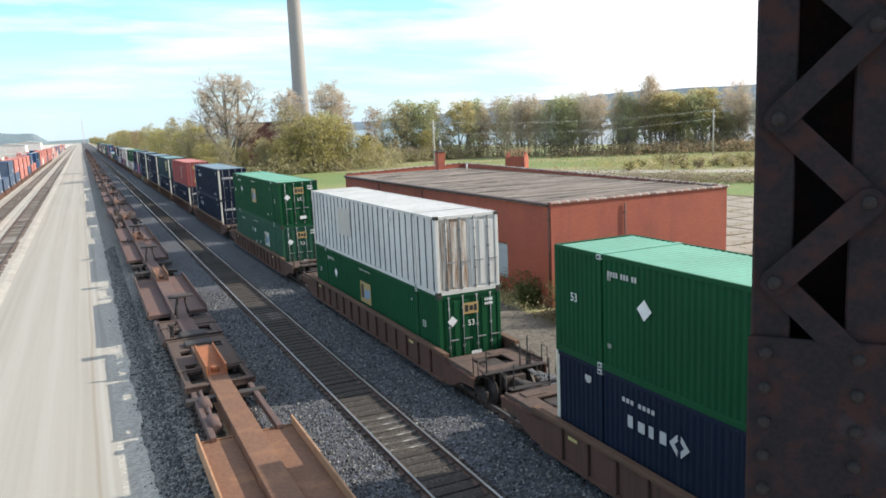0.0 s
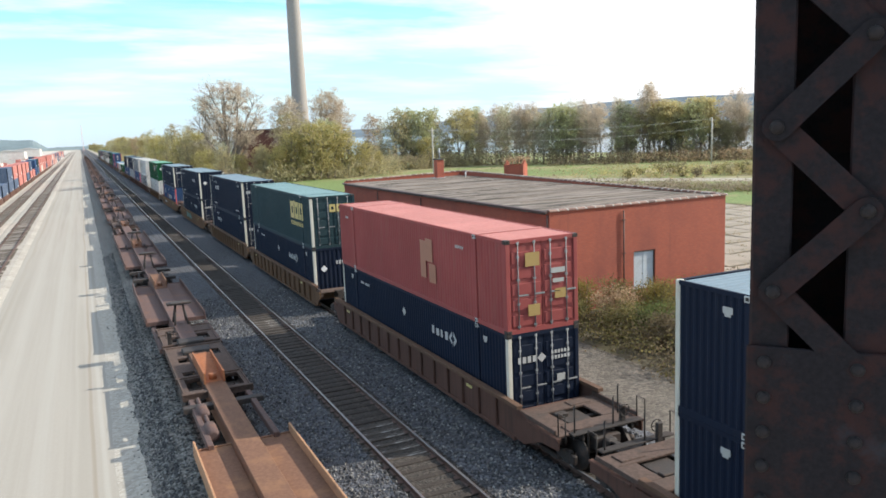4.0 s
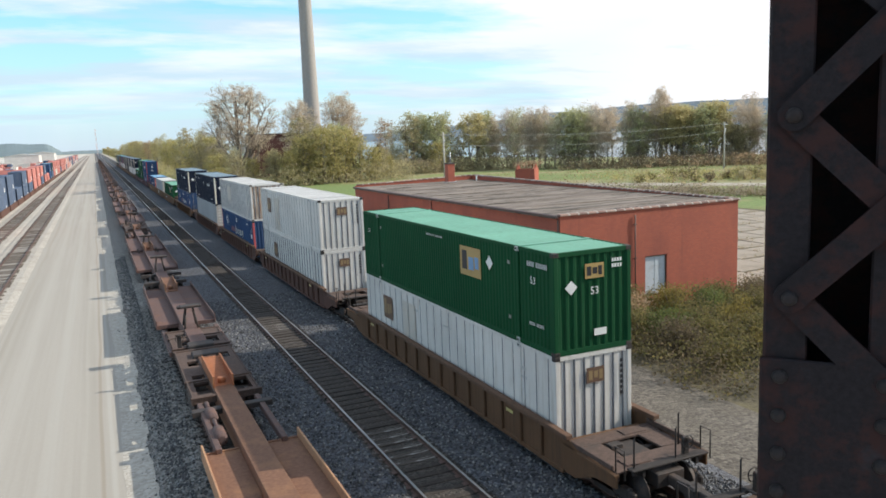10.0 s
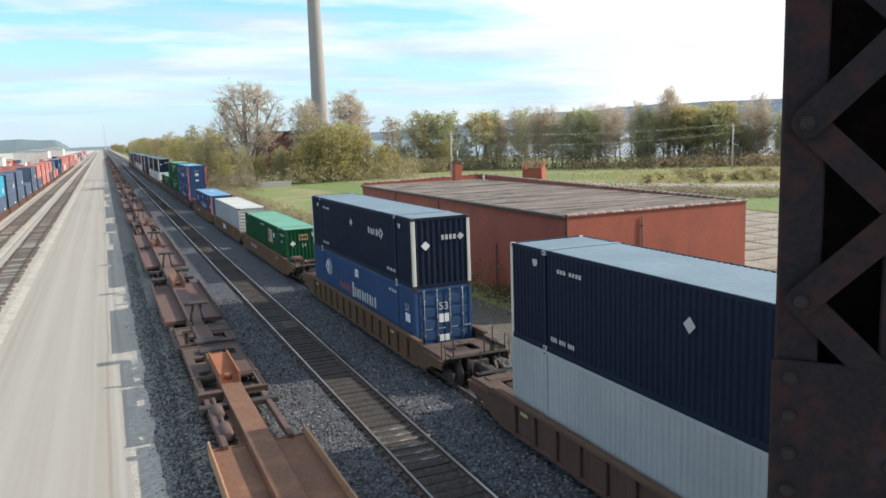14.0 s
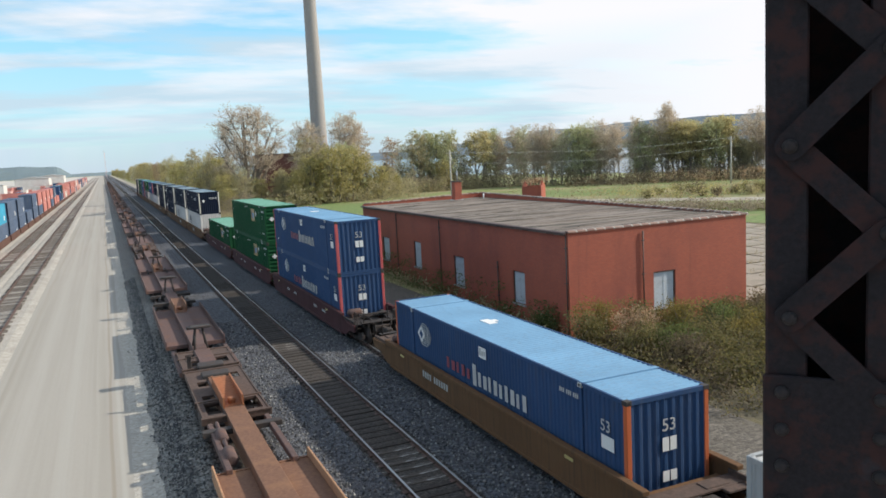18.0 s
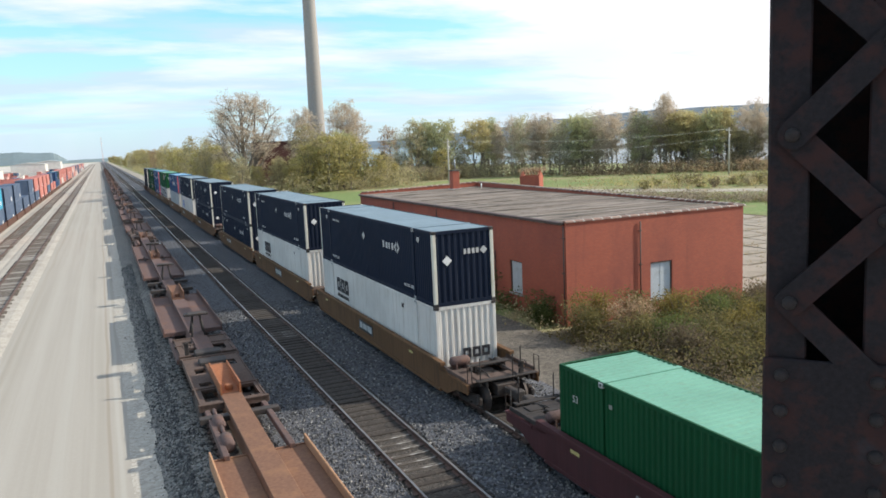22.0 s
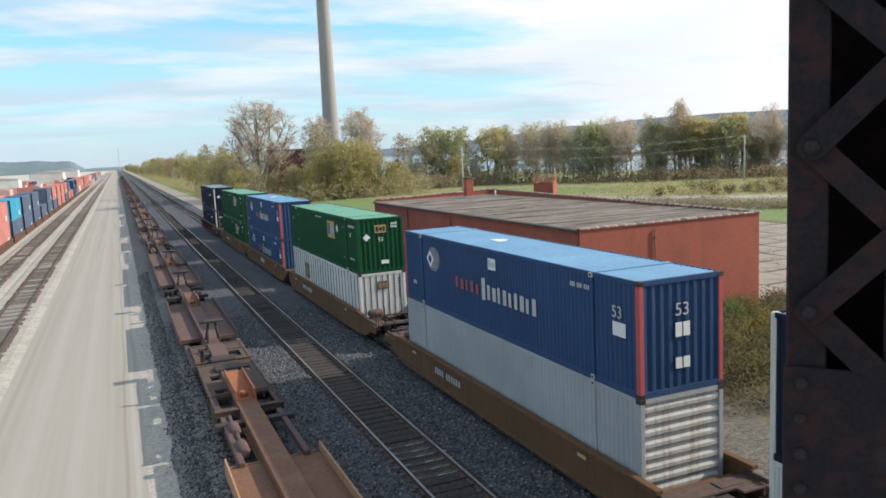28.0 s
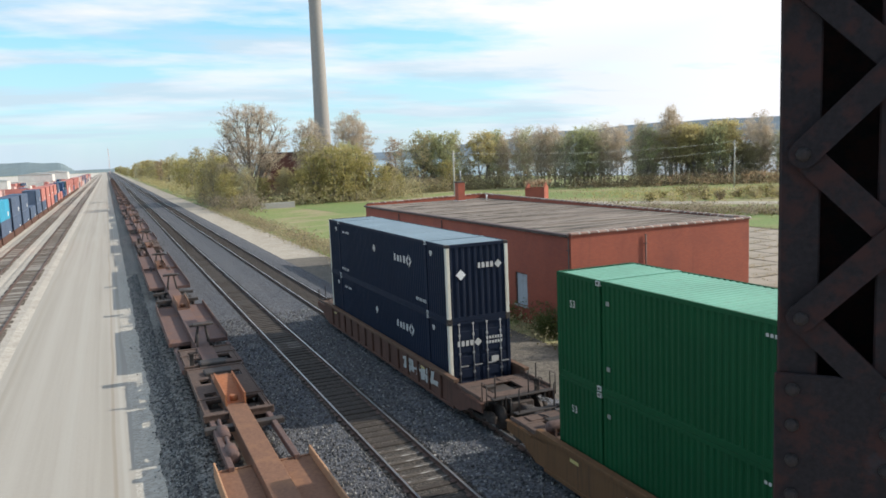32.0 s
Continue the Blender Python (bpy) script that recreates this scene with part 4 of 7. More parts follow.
# roof paints far paler than most sides: light from above put into colour
LIT_ROOFS = {"navy_paint": paint("navy_roof", (0.18, 0.245, 0.29), 0.5), "green_paint": paint("green_roof", (0.15, 0.335, 0.25), 0.5),
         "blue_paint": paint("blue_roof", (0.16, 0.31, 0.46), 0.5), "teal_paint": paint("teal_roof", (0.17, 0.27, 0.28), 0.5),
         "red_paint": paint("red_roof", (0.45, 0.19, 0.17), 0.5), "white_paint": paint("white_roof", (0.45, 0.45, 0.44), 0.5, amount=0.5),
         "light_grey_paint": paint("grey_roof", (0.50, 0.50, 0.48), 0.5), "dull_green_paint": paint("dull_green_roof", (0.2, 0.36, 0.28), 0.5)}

POSTCREAM = paint("grimy_white_posts", (0.60, 0.58, 0.50), amount=0.75, dirt=(0.33, 0.23, 0.13))
N_DOOR = (NAVY, "corr", "door", POSTCREAM, "kite", "navy corrugated steel container with doors and white marks")
N_FAR = (NAVY, "corr", "door", POSTCREAM, "kite_mid", "navy corrugated steel container with barred doors")
N_V = (NAVY, "corr", "v", POSTCREAM, "kite", "navy corrugated container with pale corner posts")
N_BARE = (NAVY, "corr", "v", POSTCREAM, "kite_bare", "dark navy corrugated container with a white wordmark")
N_LOW = (NAVY, "corr", "door", POSTCREAM, "kite", "navy corrugated container sunk in a well car")
E_DOOR = (GREEN, "corr", "doorv", None, "tan_far", "green corrugated container with a tan emblem panel")
E_V = (GREEN, "corr", "v", None, "tan_near", "green corrugated container with tan emblem panels")
E_FAR = (GREEN, "corr", "doorv", None, "tan_far", "green corrugated container with doors and a tan emblem panel")
E_H = (GREEN, "corr", "h", None, "tan_near", "green corrugated container with a cross-ribbed end")
E_RIB = (GREEN_DULL, "rib", "doorv", None, "tan_pale", "dull green container with upright stakes")
W_RIB = (WHITE, "ribdark", "doorv", None, "plainwhite", "white container with dark upright stakes and rust runs")
W_PANEL = (WHITE, "seam", "staked", None, "panel_white", "white container with a small dark emblem panel")
W_BLOCK = (WHITE, "corr", "v", None, "block", "white corrugated container with black block lettering")
W_BLOCKB = (WHITE, "corr", "v", None, "block_blue", "white corrugated container with blue block lettering")
T_BLOCK = (BLUEGREEN, "corr", "door", POSTCREAM, "block_gold", "dark teal container with gold block lettering")
S_BLUE = (BLUE, "corr", "v", ORANGE, "stack", "blue corrugated container with orange end posts")
S_RED = (BLUE, "corr", "v", POSTRED, "stack", "blue corrugated container with red end posts")
MARKPALE = plain("pale_panel_marking", (0.55, 0.53, 0.45))
MARKDULL = plain("dull_tan_marking", (0.26, 0.18, 0.09))
MARKBROWN = plain("brown_marking", (0.13, 0.075, 0.05))
S_DOOR = (BLUE, "corr", "door", None, "stack", "blue corrugated container with grey-marked doors")
G_H = (GREY, "fine", "h", None, "none", "light grey container with a cross-ribbed end")
R_DOOR = (RED, "corr", "door", None, "small", "faded red corrugated container with doors")

# position of each stack's near end along the train, lower box, upper box, car colour, gap kind behind it (a: jointed, c: coupled)
STACKS = [
    (0.83, N_FAR, E_FAR, "b"), (24.69, E_FAR, W_RIB, "b"), (48.84, E_RIB, E_DOOR, "b"), (72.79, N_FAR, N_FAR, "b"), (96.18, N_DOOR, R_DOOR, "b"),
    (117.7, N_V, T_BLOCK, "y"), (137.46, N_FAR, N_FAR, "y"), (161.3, N_LOW, N_BARE, "g"), (186.25, S_RED, N_DOOR, "s"),
    (210.45, W_PANEL, E_V, "y"), (234.4, (WHITE, "ribdark", "staked", None, "panel_low", "white container with stakes, an emblem panel and rust"), W_PANEL, "b"), (254.9, S_RED, (WHITE, "ribdark", "staked", None, "plainwhite", "dirty white container with dark stakes and a rusty end"), "b"), (275.18, G_H, N_V, "b"),
    (299.5, S_DOOR, N_V, "y"), (323.87, E_V, None, "s"), (343.95, G_H, None, "w"), (363.9, S_BLUE, None, "s"),
    (388.83, S_RED, S_RED, "m"), (408.6, E_H, E_H, "m"), (428.4, E_V, None, "m"),
    (453.17, W_BLOCK, N_V, "p"), (472.99, W_BLOCK, N_V, "p"), (492.6, N_V, N_V, "s"), (517.08, N_V, N_V, "s"), (537.0, W_BLOCKB, N_V, "s"),
    (557.14, G_H, S_RED, "s"), (580.6, (WHITE, "ribdark", "staked", None, "panel_low", "white container with stakes and an emblem panel"), E_V, "s"), (601.0, S_RED, S_RED, "p"), (620.0, E_H, E_V, "s"), (643.73, N_LOW, N_V, "b"),
]
FLOOR_Z = 0.54
MOVERS = []
# car brown made lighter: light falling on the top chord, as paint
CHORD = paint("lit_chord", (0.13, 0.077, 0.052), 0.75, (0.07, 0.05, 0.04), 0.7)
CARCOL = {"b": CARBROWN, "y": CARYELLOW, "m": CARMAROON, "s": CAROCHRE, "g": CAROCHRE, "w": CAROCHRE, "p": CAROCHRE}


# ---- well cars ----
def sill_mesh(m):
    def build():
        g = Geo()
        # outer plate with top and bottom chords
        g.box(-1.45, -1.42, -0.6, CL + 0.6, -0.1, 0.95)
        g.cbox(-1.57, -1.36, -0.9, CL + 0.9, 0.90, 1.02, 0.015, 1)
        g.cbox(-1.5, -1.2, -0.6, CL + 0.6, -0.16, -0.04, 0.015)
        return g.mesh("side_sill", [m, CHORD if m in (CARBROWN, CARYELLOW) else m])
    return cached(("sill", m.name), build)


def stay_mesh(m):
    def build():
        g = Geo()
        g.cbox(-1.545, -1.45, -0.055, 0.055, -0.05, 0.91, 0.02)
        return g.mesh("stay", m)
    return cached(("stay", m.name), build)


PLATFORM = (("bulkhead", -1.3, 1.3, 0.25, 0.55, 0.15, 0.62), ("draft_sill", -0.42, 0.42, 0.56, 3.2, 0.25, 0.60), ("cross_member", -1.2, 1.2, 1.5, 1.68, 0.40, 0.58), ("valve_box", -0.52, -0.12, 1.2, 1.45, 0.60, 0.72),
            ("walkway", -1.45, 1.45, 0.56, 1.12, 0.66, 0.72), ("end_beam", -1.38, 1.38, 2.12, 2.82, 0.66, 0.72), ("side_bracket", -1.42, -1.25, 0.56, 2.78, 0.45, 0.655), ("side_bracket", 1.25, 1.42, 0.56, 2.78, 0.45, 0.655),
            ("deck_plate", -1.34, -0.62, 1.124, 2.116, 0.658, 0.715), ("deck_plate", 0.62, 1.34, 1.124, 2.116, 0.658, 0.715), ("tread_plate", -0.95, -0.2, 2.25, 2.7, 0.722, 0.755), ("tread_plate", 0.25, 1.0, 0.66, 1.04, 0.722, 0.75),
            ("side_rail", -1.44, -1.36, 0.56, 2.7, 0.735, 0.86), ("side_rail", 1.36, 1.44, 0.56, 2.7, 0.735, 0.86))


def platform_piece(k, m, s, reach):
    def build():
        name, x0, x1, a, b, z0, z1 = PLATFORM[k]
        b = min(b, reach - 0.02)
        g = Geo()
        g.cbox(x0, x1, min(s * a, s * b), max(s * a, s * b), z0, z1, 0.018)
        return g.mesh(name, m)
    return cached(("plat", k, m.name, s, reach), build)


def end_sill_mesh(m, s, reach):
    """The side plate that tapers towards the end of the car, over the truck."""
    def build():
        g = Geo()
        n_ = reach - 0.6
        prof = [(s * (0.6 + n_ * u), z) for u, z in ((0, -0.1), (0.22, -0.1), (0.61, 0.28), (1, 0.34), (1, 0.66), (0.3, 0.72), (0, 0.95))]
        n = len(prof)
        g.add([(-1.45, y, z) for y, z in prof] + [(-1.40, y, z) for y, z in prof],
              [tuple(range(n)), tuple(range(2 * n - 1, n - 1, -1))] + [(i, (i + 1) % n, n + (i + 1) % n, n + i) for i in range(n)])
        y0, y1 = s * (0.6 + 0.3 * n_), s * reach
        g.cbox(-1.5, -1.36, min(y0, y1), max(y0, y1), 0.63, 0.69, 0.01)
        return g.mesh("end_sill", m)
    return cached(("endsill", m.name, s, reach), build)


def platform(parent, y, m, s, coupled):
    """The car's end over the truck; s: +1 for the far end."""
    reach = 2.9 if coupled else 1.4
    part("end_sill", end_sill_mesh(m, s, reach), None, parent, at=pose(0, y, 0))
    part("end_sill", end_sill_mesh(m, -s, reach), None, parent, at=pose(0, y, 0, 0, 0, 180))
    deck = CARDECK_DARK if m is CARMAROON else CARDECK
    for k in range(len(PLATFORM)):
        if PLATFORM[k][3] < reach - 0.15:
            part(PLATFORM[k][0], platform_piece(k, m if k == 0 else STEEL_DARK if k < 4 else deck, s, 3.3 if coupled else reach), None, parent, at=pose(0, y, 0))


def truck_mesh():
    def build():
        g = Geo()
        for q in (-1, 1):
            a, b = sorted((q * 1.12, q * 0.98))
            g.cbox(a, b, -1.25, 1.25, -0.32, -0.06, 0.04)
            g.cbox(a, b, -0.45, 0.45, -0.45, 0.06, 0.05)
            for yy in (-0.88, 0.88):
                g.cbox(a - 0.02, b + 0.02, yy - 0.17, yy + 0.17, -0.36, 0.0, 0.04)
        g.cbox(-1.0, 1.0, -0.22, 0.22, -0.3, 0.02, 0.03)
        return g.mesh("truck_frame", STEEL_DARK)
    return cached("truck", build)


def wheel_mesh():
    def build():
        g = Geo()
        g.tube([(-0.03, 0, 0), (0, 0, 0), (0.0, 0, 0), (0.1, 0, 0), (0.1, 0, 0), (0.1, 0, 0)], [0.47, 0.47, 0.442, 0.44, 0.36, 0.1], 20)
        return g.mesh("wheel", STEEL_DARK)
    return cached("wheel", build)


def axle_mesh():
    def build():
        g = Geo()
        g.tube([(-1.1, 0, 0), (1.1, 0, 0)], 0.08, 8)
        return g.mesh("axle", STEEL_DARK)
    return cached("axle", build)


def coupler_mesh():
    def build():
        g = Geo()
        g.cbox(-0.11, 0.11, 0, 0.9, -0.12, 0.12, 0.03)
        g.cbox(-0.2, 0.16, 0.8, 1.1, -0.17, 0.17, 0.05)
        return g.mesh("coupler", STEEL_DARK)
    return cached("coupler", build)


def rail_mesh_hand(s):
    def build():
        g = Geo()
        g.tube([(-0.0, 0, 0), (0, 0, 0.75), (0, 0.35 * s, 0.75), (0, 0.35 * s, 0)], 0.02, 6)
        return g.mesh("grab_iron", STEEL_DARK)
    return cached(("grab", s), build)


def brake_mesh():
    def build():
        g = Geo()
        g.cbox(-0.09, 0.09, -0.06, 0.06, 0, 0.62, 0.02)
        ring = [(0.17 * math.cos(a * math.pi / 6), -0.1, 0.5 + 0.17 * math.sin(a * math.pi / 6)) for a in range(13)]
        g.tube(ring, 0.016, 5, 0, False)
        for a in range(3):
            g.tube([ring[a * 4], (0, -0.07, 0.5)], 0.012, 4, 0, False)
        return g.mesh("hand_brake", STEEL_DARK)
    return cached("brake", build)


def reservoir_mesh():
    """A rusty air cylinder with domed ends, across the car."""
    def build():
        g = Geo()
        g.tube([(-0.42, 0, 0), (-0.36, 0, 0), (-0.3, 0, 0), (0.3, 0, 0), (0.36, 0, 0), (0.42, 0, 0)], [0.06, 0.15, 0.19, 0.19, 0.15, 0.06], 14)
        for u in (-0.2, 0.2):
            g.box(u - 0.03, u + 0.03, -0.2, 0.2, -0.26, 0.0)
        return g.mesh("air_reservoir", RUST)
    return cached("reservoir", build)


def stanchion_mesh():
    def build():
        g = Geo()
        g.tube([(0, 0, 0), (0, 0, 0.95), (0.03, 0, 1.0)], 0.024, 6)
        g.cbox(-0.06, 0.06, -0.06, 0.06, 0, 0.05, 0.01)
        return g.mesh("stanchion", STEEL_DARK)
    return cached("stanchion", build)


def board_mesh(k):
    """A raised crosswise running board on two brackets."""
    def build():
        g = Geo()
        w = (0.85, 1.0, 1.2)[k]
        g.cbox(-w, w, -0.13, 0.13, 0.08, 0.12, 0.012)
        for u in (-0.7 * w, 0.7 * w):
            g.box(u - 0.04, u + 0.04, -0.1, 0.1, -0.12, 0.08)
        return g.mesh("step_board", CARDECK_DARK)
    return cached(("board", k), build)


def pipe_mesh(s):
    """A bent brake pipe along the platform."""
    def build():
        g = Geo()
        g.tube([(0.62, s * 0.6, 0.78), (0.62, s * 1.5, 0.8), (0.5, s * 2.0, 0.86), (0.5, s * 3.0, 0.82), (0.42, s * 3.25, 0.55)], 0.035, 7)
        g.tube([(-0.3, s * 0.7, 0.78), (-0.36, s * 2.3, 0.8), (-0.5, s * 2.9, 0.7)], 0.028, 7)
        g.cbox(0.5, 0.76, min(s * 1.1, s * 1.45), max(s * 1.1, s * 1.45), 0.72, 0.98, 0.04)
        return g.mesh("brake_pipe", STEEL_DARK)
    return cached(("pipe", s), build)


def truck(parent, y, z):
    t = part("truck", truck_mesh(), None, parent, at=pose(0, y, z))
    for yy in (-0.88, 0.88):
        part("axle", axle_mesh(), None, t, at=pose(0, yy, -0.20))
        for q in (-1, 1):
            part("wheel", wheel_mesh(), None, t, at=pose(q * 0.71, yy, -0.20, 0, 0, 0 if q > 0 else 180))


def well_car(y, col, near, far):
    """near, far: the length of open frame before and behind the box, and whether it is coupled."""
    m = CARCOL[col]
    label = {"b": "dirty brown articulated well car with ribbed sides", "y": "ochre yellow well car with dirty plate sides", "m": "dark maroon well car with smooth sides", "s": "ochre brown well car with smooth plate sides", "g": "ochre well car with teal graffiti on its side", "w": "ochre well car with white block marks", "p": "ochre well car with a black name plate"}[col]
    c = thing("well_car", label, "rail car", pose(TRACK_X[2], y, FLOOR_Z), "well cars of the train")
    part("side_sill", sill_mesh(m), None, c)
    part("side_sill", sill_mesh(m), None, c, at=pose(0, CL, 0, 0, 0, 180))
    if col in "by":
        for k in range(14):
            part("stay", stay_mesh(m), None, c, at=pose(0, 0.5 + k * (CL - 1.0) / 13, 0))
    platform(c, 0, m, -1, near)
    platform(c, CL, m, 1, far)
    for coupled, s, yy in ((near, -1, 0), (far, 1, CL)):
        if coupled:
            truck(c, yy + s * 1.9, 0.28)
            part("coupler", coupler_mesh(), None, c, at=pose(0, yy + s * 3.0, 0.42, 0, 0, 0 if s > 0 else 180))
            for q in (-1, 1):
                part("grab_iron", rail_mesh_hand(s), None, c, at=pose(q * 1.35, yy + s * 2.75, 0.62))
            part("hand_brake", brake_mesh(), None, c, at=pose(0.75, yy + s * 2.85, 0.62, 0, 0, 0 if s < 0 else 180))
            if col in "mswp":
                part("air_reservoir", reservoir_mesh(), None, c, at=pose(-0.78, yy + s * 0.9, 0.98))
                part("brake_pipe", pipe_mesh(s), None, c, at=pose(0, yy, 0))
            for q, d in ((-0.95, 2.95), (0.35, 2.95), (1.1, 2.2)):
                part("stanchion", stanchion_mesh(), None, c, at=pose(q, yy + s * d, 0.6))
            part("step_board", board_mesh(2), None, c, at=pose(0.1, yy + s * 2.98, 0.68))
            if col in "mswp":
                part("step_board", board_mesh(0), None, c, at=pose(0.1, yy + s * 1.6, 0.84))
        elif s > 0:
            truck(c, yy + 1.95, 0.28)
    side_at = Matrix.Translation((-1.458 + CW / 2, 0, 0))
    for yy in (2.6, 15.4):
        part("reflector", bars_mesh("reflector", [(0, 0.42, 0, 0.1)], MARKGOLD), None, c, at=side_at @ on_side(yy, 0.62))
    if col == "p":
        # a black name plate with worn pale blocks
        plate = part("name_plate", bars_mesh("carplate", [(0, 2.05, 0, 0.5)], MARKBLACK, 0.006), None, c, "black name plate with pale blocks", at=side_at @ on_side(9.3, 0.22))
        part("lettering", bars_mesh("carmark", [(0.12, 0.5, 0.1, 0.4), (0.6, 1.2, 0.12, 0.38), (1.3, 1.9, 0.1, 0.4)], MARKDIM, 0.010), None, plate)
    elif col == "w":
        part("lettering", bars_mesh("carblocks", [(0.0, 0.5, 0, 0.46), (0.62, 1.12, 0, 0.46), (1.24, 1.8, 0, 0.46)], MARK), None, c, at=side_at @ on_side(9.5, 0.26))
    elif col == "s":
        part("lettering", bars_mesh("carname", [(0.23 * k + 0.2 * (k > 3), 0.23 * k + 0.2 * (k > 3) + 0.14, 0, 0.26) for k in range(10)], MARKGREY), None, c, "worn grey lettering", at=side_at @ on_side(12.9, 0.35))
    if col == "m":
        for yy in (3.4, 5.4, 10.6, 12.6):
            part("lettering", bars_mesh("carmark2", [(0.13 * k, 0.13 * k + 0.09, 0, 0.16) for k in range(6)], MARKGREY), None, c, at=Matrix.Translation((-1.452 + CW / 2, 0, 0)) @ on_side(yy, 0.4))
    return c


def train():
    for k, (y, low, high, col) in enumerate(STACKS):
        gap_near = y - STACKS[k - 1][0] if k else 23.7
        gap_far = STACKS[k + 1][0] - y if k + 1 < len(STACKS) else 24.0
        MOVERS.append(well_car(y, col, gap_near > 22, gap_far > 22))
        MOVERS.append(container(low, pose(TRACK_X[2], y, FLOOR_Z)))
        if high:
            MOVERS.append(container(high, pose(TRACK_X[2], y, FLOOR_Z + CH + 0.012)))


train()


SPRAYTEAL = plain("teal_spray_paint", (0.035, 0.16, 0.145))
SPRAYPALE = plain("yellow_spray_paint", (0.26, 0.22, 0.08))


def graffiti(car, y, count, seed, body, accent, label):
    """Leaning angular strokes of spray paint along the car's side."""
    at = Matrix.Translation((-1.458 + CW / 2, 0, 0)) @ on_side(y, 0.0)
    rng = random.Random(seed)
    fill, line = Geo(), Geo()
    for n in range(count):
        u0, w, lean, up = 0.5 * n, rng.uniform(0.3, 0.5), rng.uniform(-0.3, 0.3), rng.uniform(0.62, 0.86)
        y = -0.004 - 0.0006 * n
        low = rng.uniform(0.12, 0.22)
        fill.add([(u0, y, low), (u0 + w * 0.8, y, low + rng.uniform(-0.06, 0.06)), (u0 + w + lean, y, up), (u0 + lean * 0.8, y, up - rng.uniform(0, 0.12))], [(0, 1, 2, 3)])
        mid = rng.uniform(0.3, 0.6)
        fill.add([(u0 - 0.05, y - 0.0003, mid - 0.08), (u0 + 0.72, y - 0.0003, mid + rng.uniform(-0.12, 0.06)), (u0 + 0.78, y - 0.0003, mid + 0.12), (u0, y - 0.0003, mid + 0.06)], [(0, 1, 2, 3)])
        if n % 2:
            line.add([(u0 + 0.05, -0.0125, mid + 0.1), (u0 + 0.3, -0.0125, mid + 0.14), (u0 + 0.34, -0.0125, mid + 0.19), (u0 + 0.06, -0.0125, mid + 0.15)], [(0, 1, 2, 3)])
    part("graffiti", fill, body, car, label, at=at)["kind"] = "stuff"
    part("graffiti", line, accent, car, "accent lines of spray paint", at=at)["kind"] = "stuff"


cars = [ob for ob in MOVERS if ob.name.startswith("well_car")]
graffiti(cars[7], 12.3, 9, 5, SPRAYTEAL, SPRAYPALE, "teal spray paint")
graffiti(cars[-1], 4.6, 7, 8, MARKGREY, MARKBLACK, "pale grey spray paint")


DECK_WARM = surface("orange_rust_deck", (0.165, 0.080, 0.046), 0.82, 0.0, 9, 0.25, (0.27, 0.135, 0.065), 0.9, 0.8, bump=0.2)
def wall_with_openings(length, height, openings, thick=0.3):
    """A wall along x from 0, its outer face at y = 0; openings (u0, u1, z0, z1) go through it."""
    g = Geo()
    xs = sorted({0.0, length, *[o[0] for o in openings], *[o[1] for o in openings]})
    zs = sorted({-0.6, height, *[o[2] for o in openings], *[o[3] for o in openings]})
    nx, nz = len(xs), len(zs)

    def full(i, k):
        if not (0 <= i < nx - 1 and 0 <= k < nz - 1):
            return False
        x, z = (xs[i] + xs[i + 1]) / 2, (zs[k] + zs[k + 1]) / 2
        return not any(o[0] < x < o[1] and o[2] < z < o[3] for o in openings)

    def at(i, k, b):
        return (b * nz + k) * nx + i
    faces = []
    for i in range(nx - 1):
        for k in range(nz - 1):
            if full(i, k):
                faces += [(at(i, k, 0), at(i + 1, k, 0), at(i + 1, k + 1, 0), at(i, k + 1, 0)), (at(i, k, 1), at(i, k + 1, 1), at(i + 1, k + 1, 1), at(i + 1, k, 1))]
                for di, dk, a, b in ((-1, 0, (i, k), (i, k + 1)), (1, 0, (i + 1, k), (i + 1, k + 1)), (0, -1, (i, k), (i + 1, k)), (0, 1, (i, k + 1), (i + 1, k + 1))):
                    if not full(i + di, k + dk):
                        faces.append((at(*a, 0), at(*b, 0), at(*b, 1), at(*a, 1)))
    g.add([(x, b * thick, z) for b in (0, 1) for z in zs for x in xs], faces)
    return g


# ---- parked spine cars ----
def tray_mesh(m, length, s):
    def build():
        g = Geo()
        a, b = (-1.36, -0.36) if s < 0 else (0.36, 1.36)
        g.box(a, b, 0, length, -0.05, 0.0)
        g.cbox(a, b, -0.02, 0.08, -0.16, 0.03, 0.01)
        g.cbox(a, b, length - 0.08, length + 0.02, -0.16, 0.03, 0.01)
        return g.mesh("side_tray", m)
    return cached(("tray", m.name, length, s), build)


def lip_mesh(length, m):
    def build():
        g = Geo()
        g.cbox(0, 0.06, -0.05, length + 0.05, -0.16, 0.28, 0.012)
        return g.mesh("edge_rail", m)
    return cached(("lip", length, m.name), build)


def beam_mesh(m, length):
    def build():
        g = Geo()
        g.cbox(-0.35, 0.35, 0, length, -0.55, 0.10, 0.015)
        return g.mesh("centre_sill", m)
    return cached(("beam", m.name, length), build)


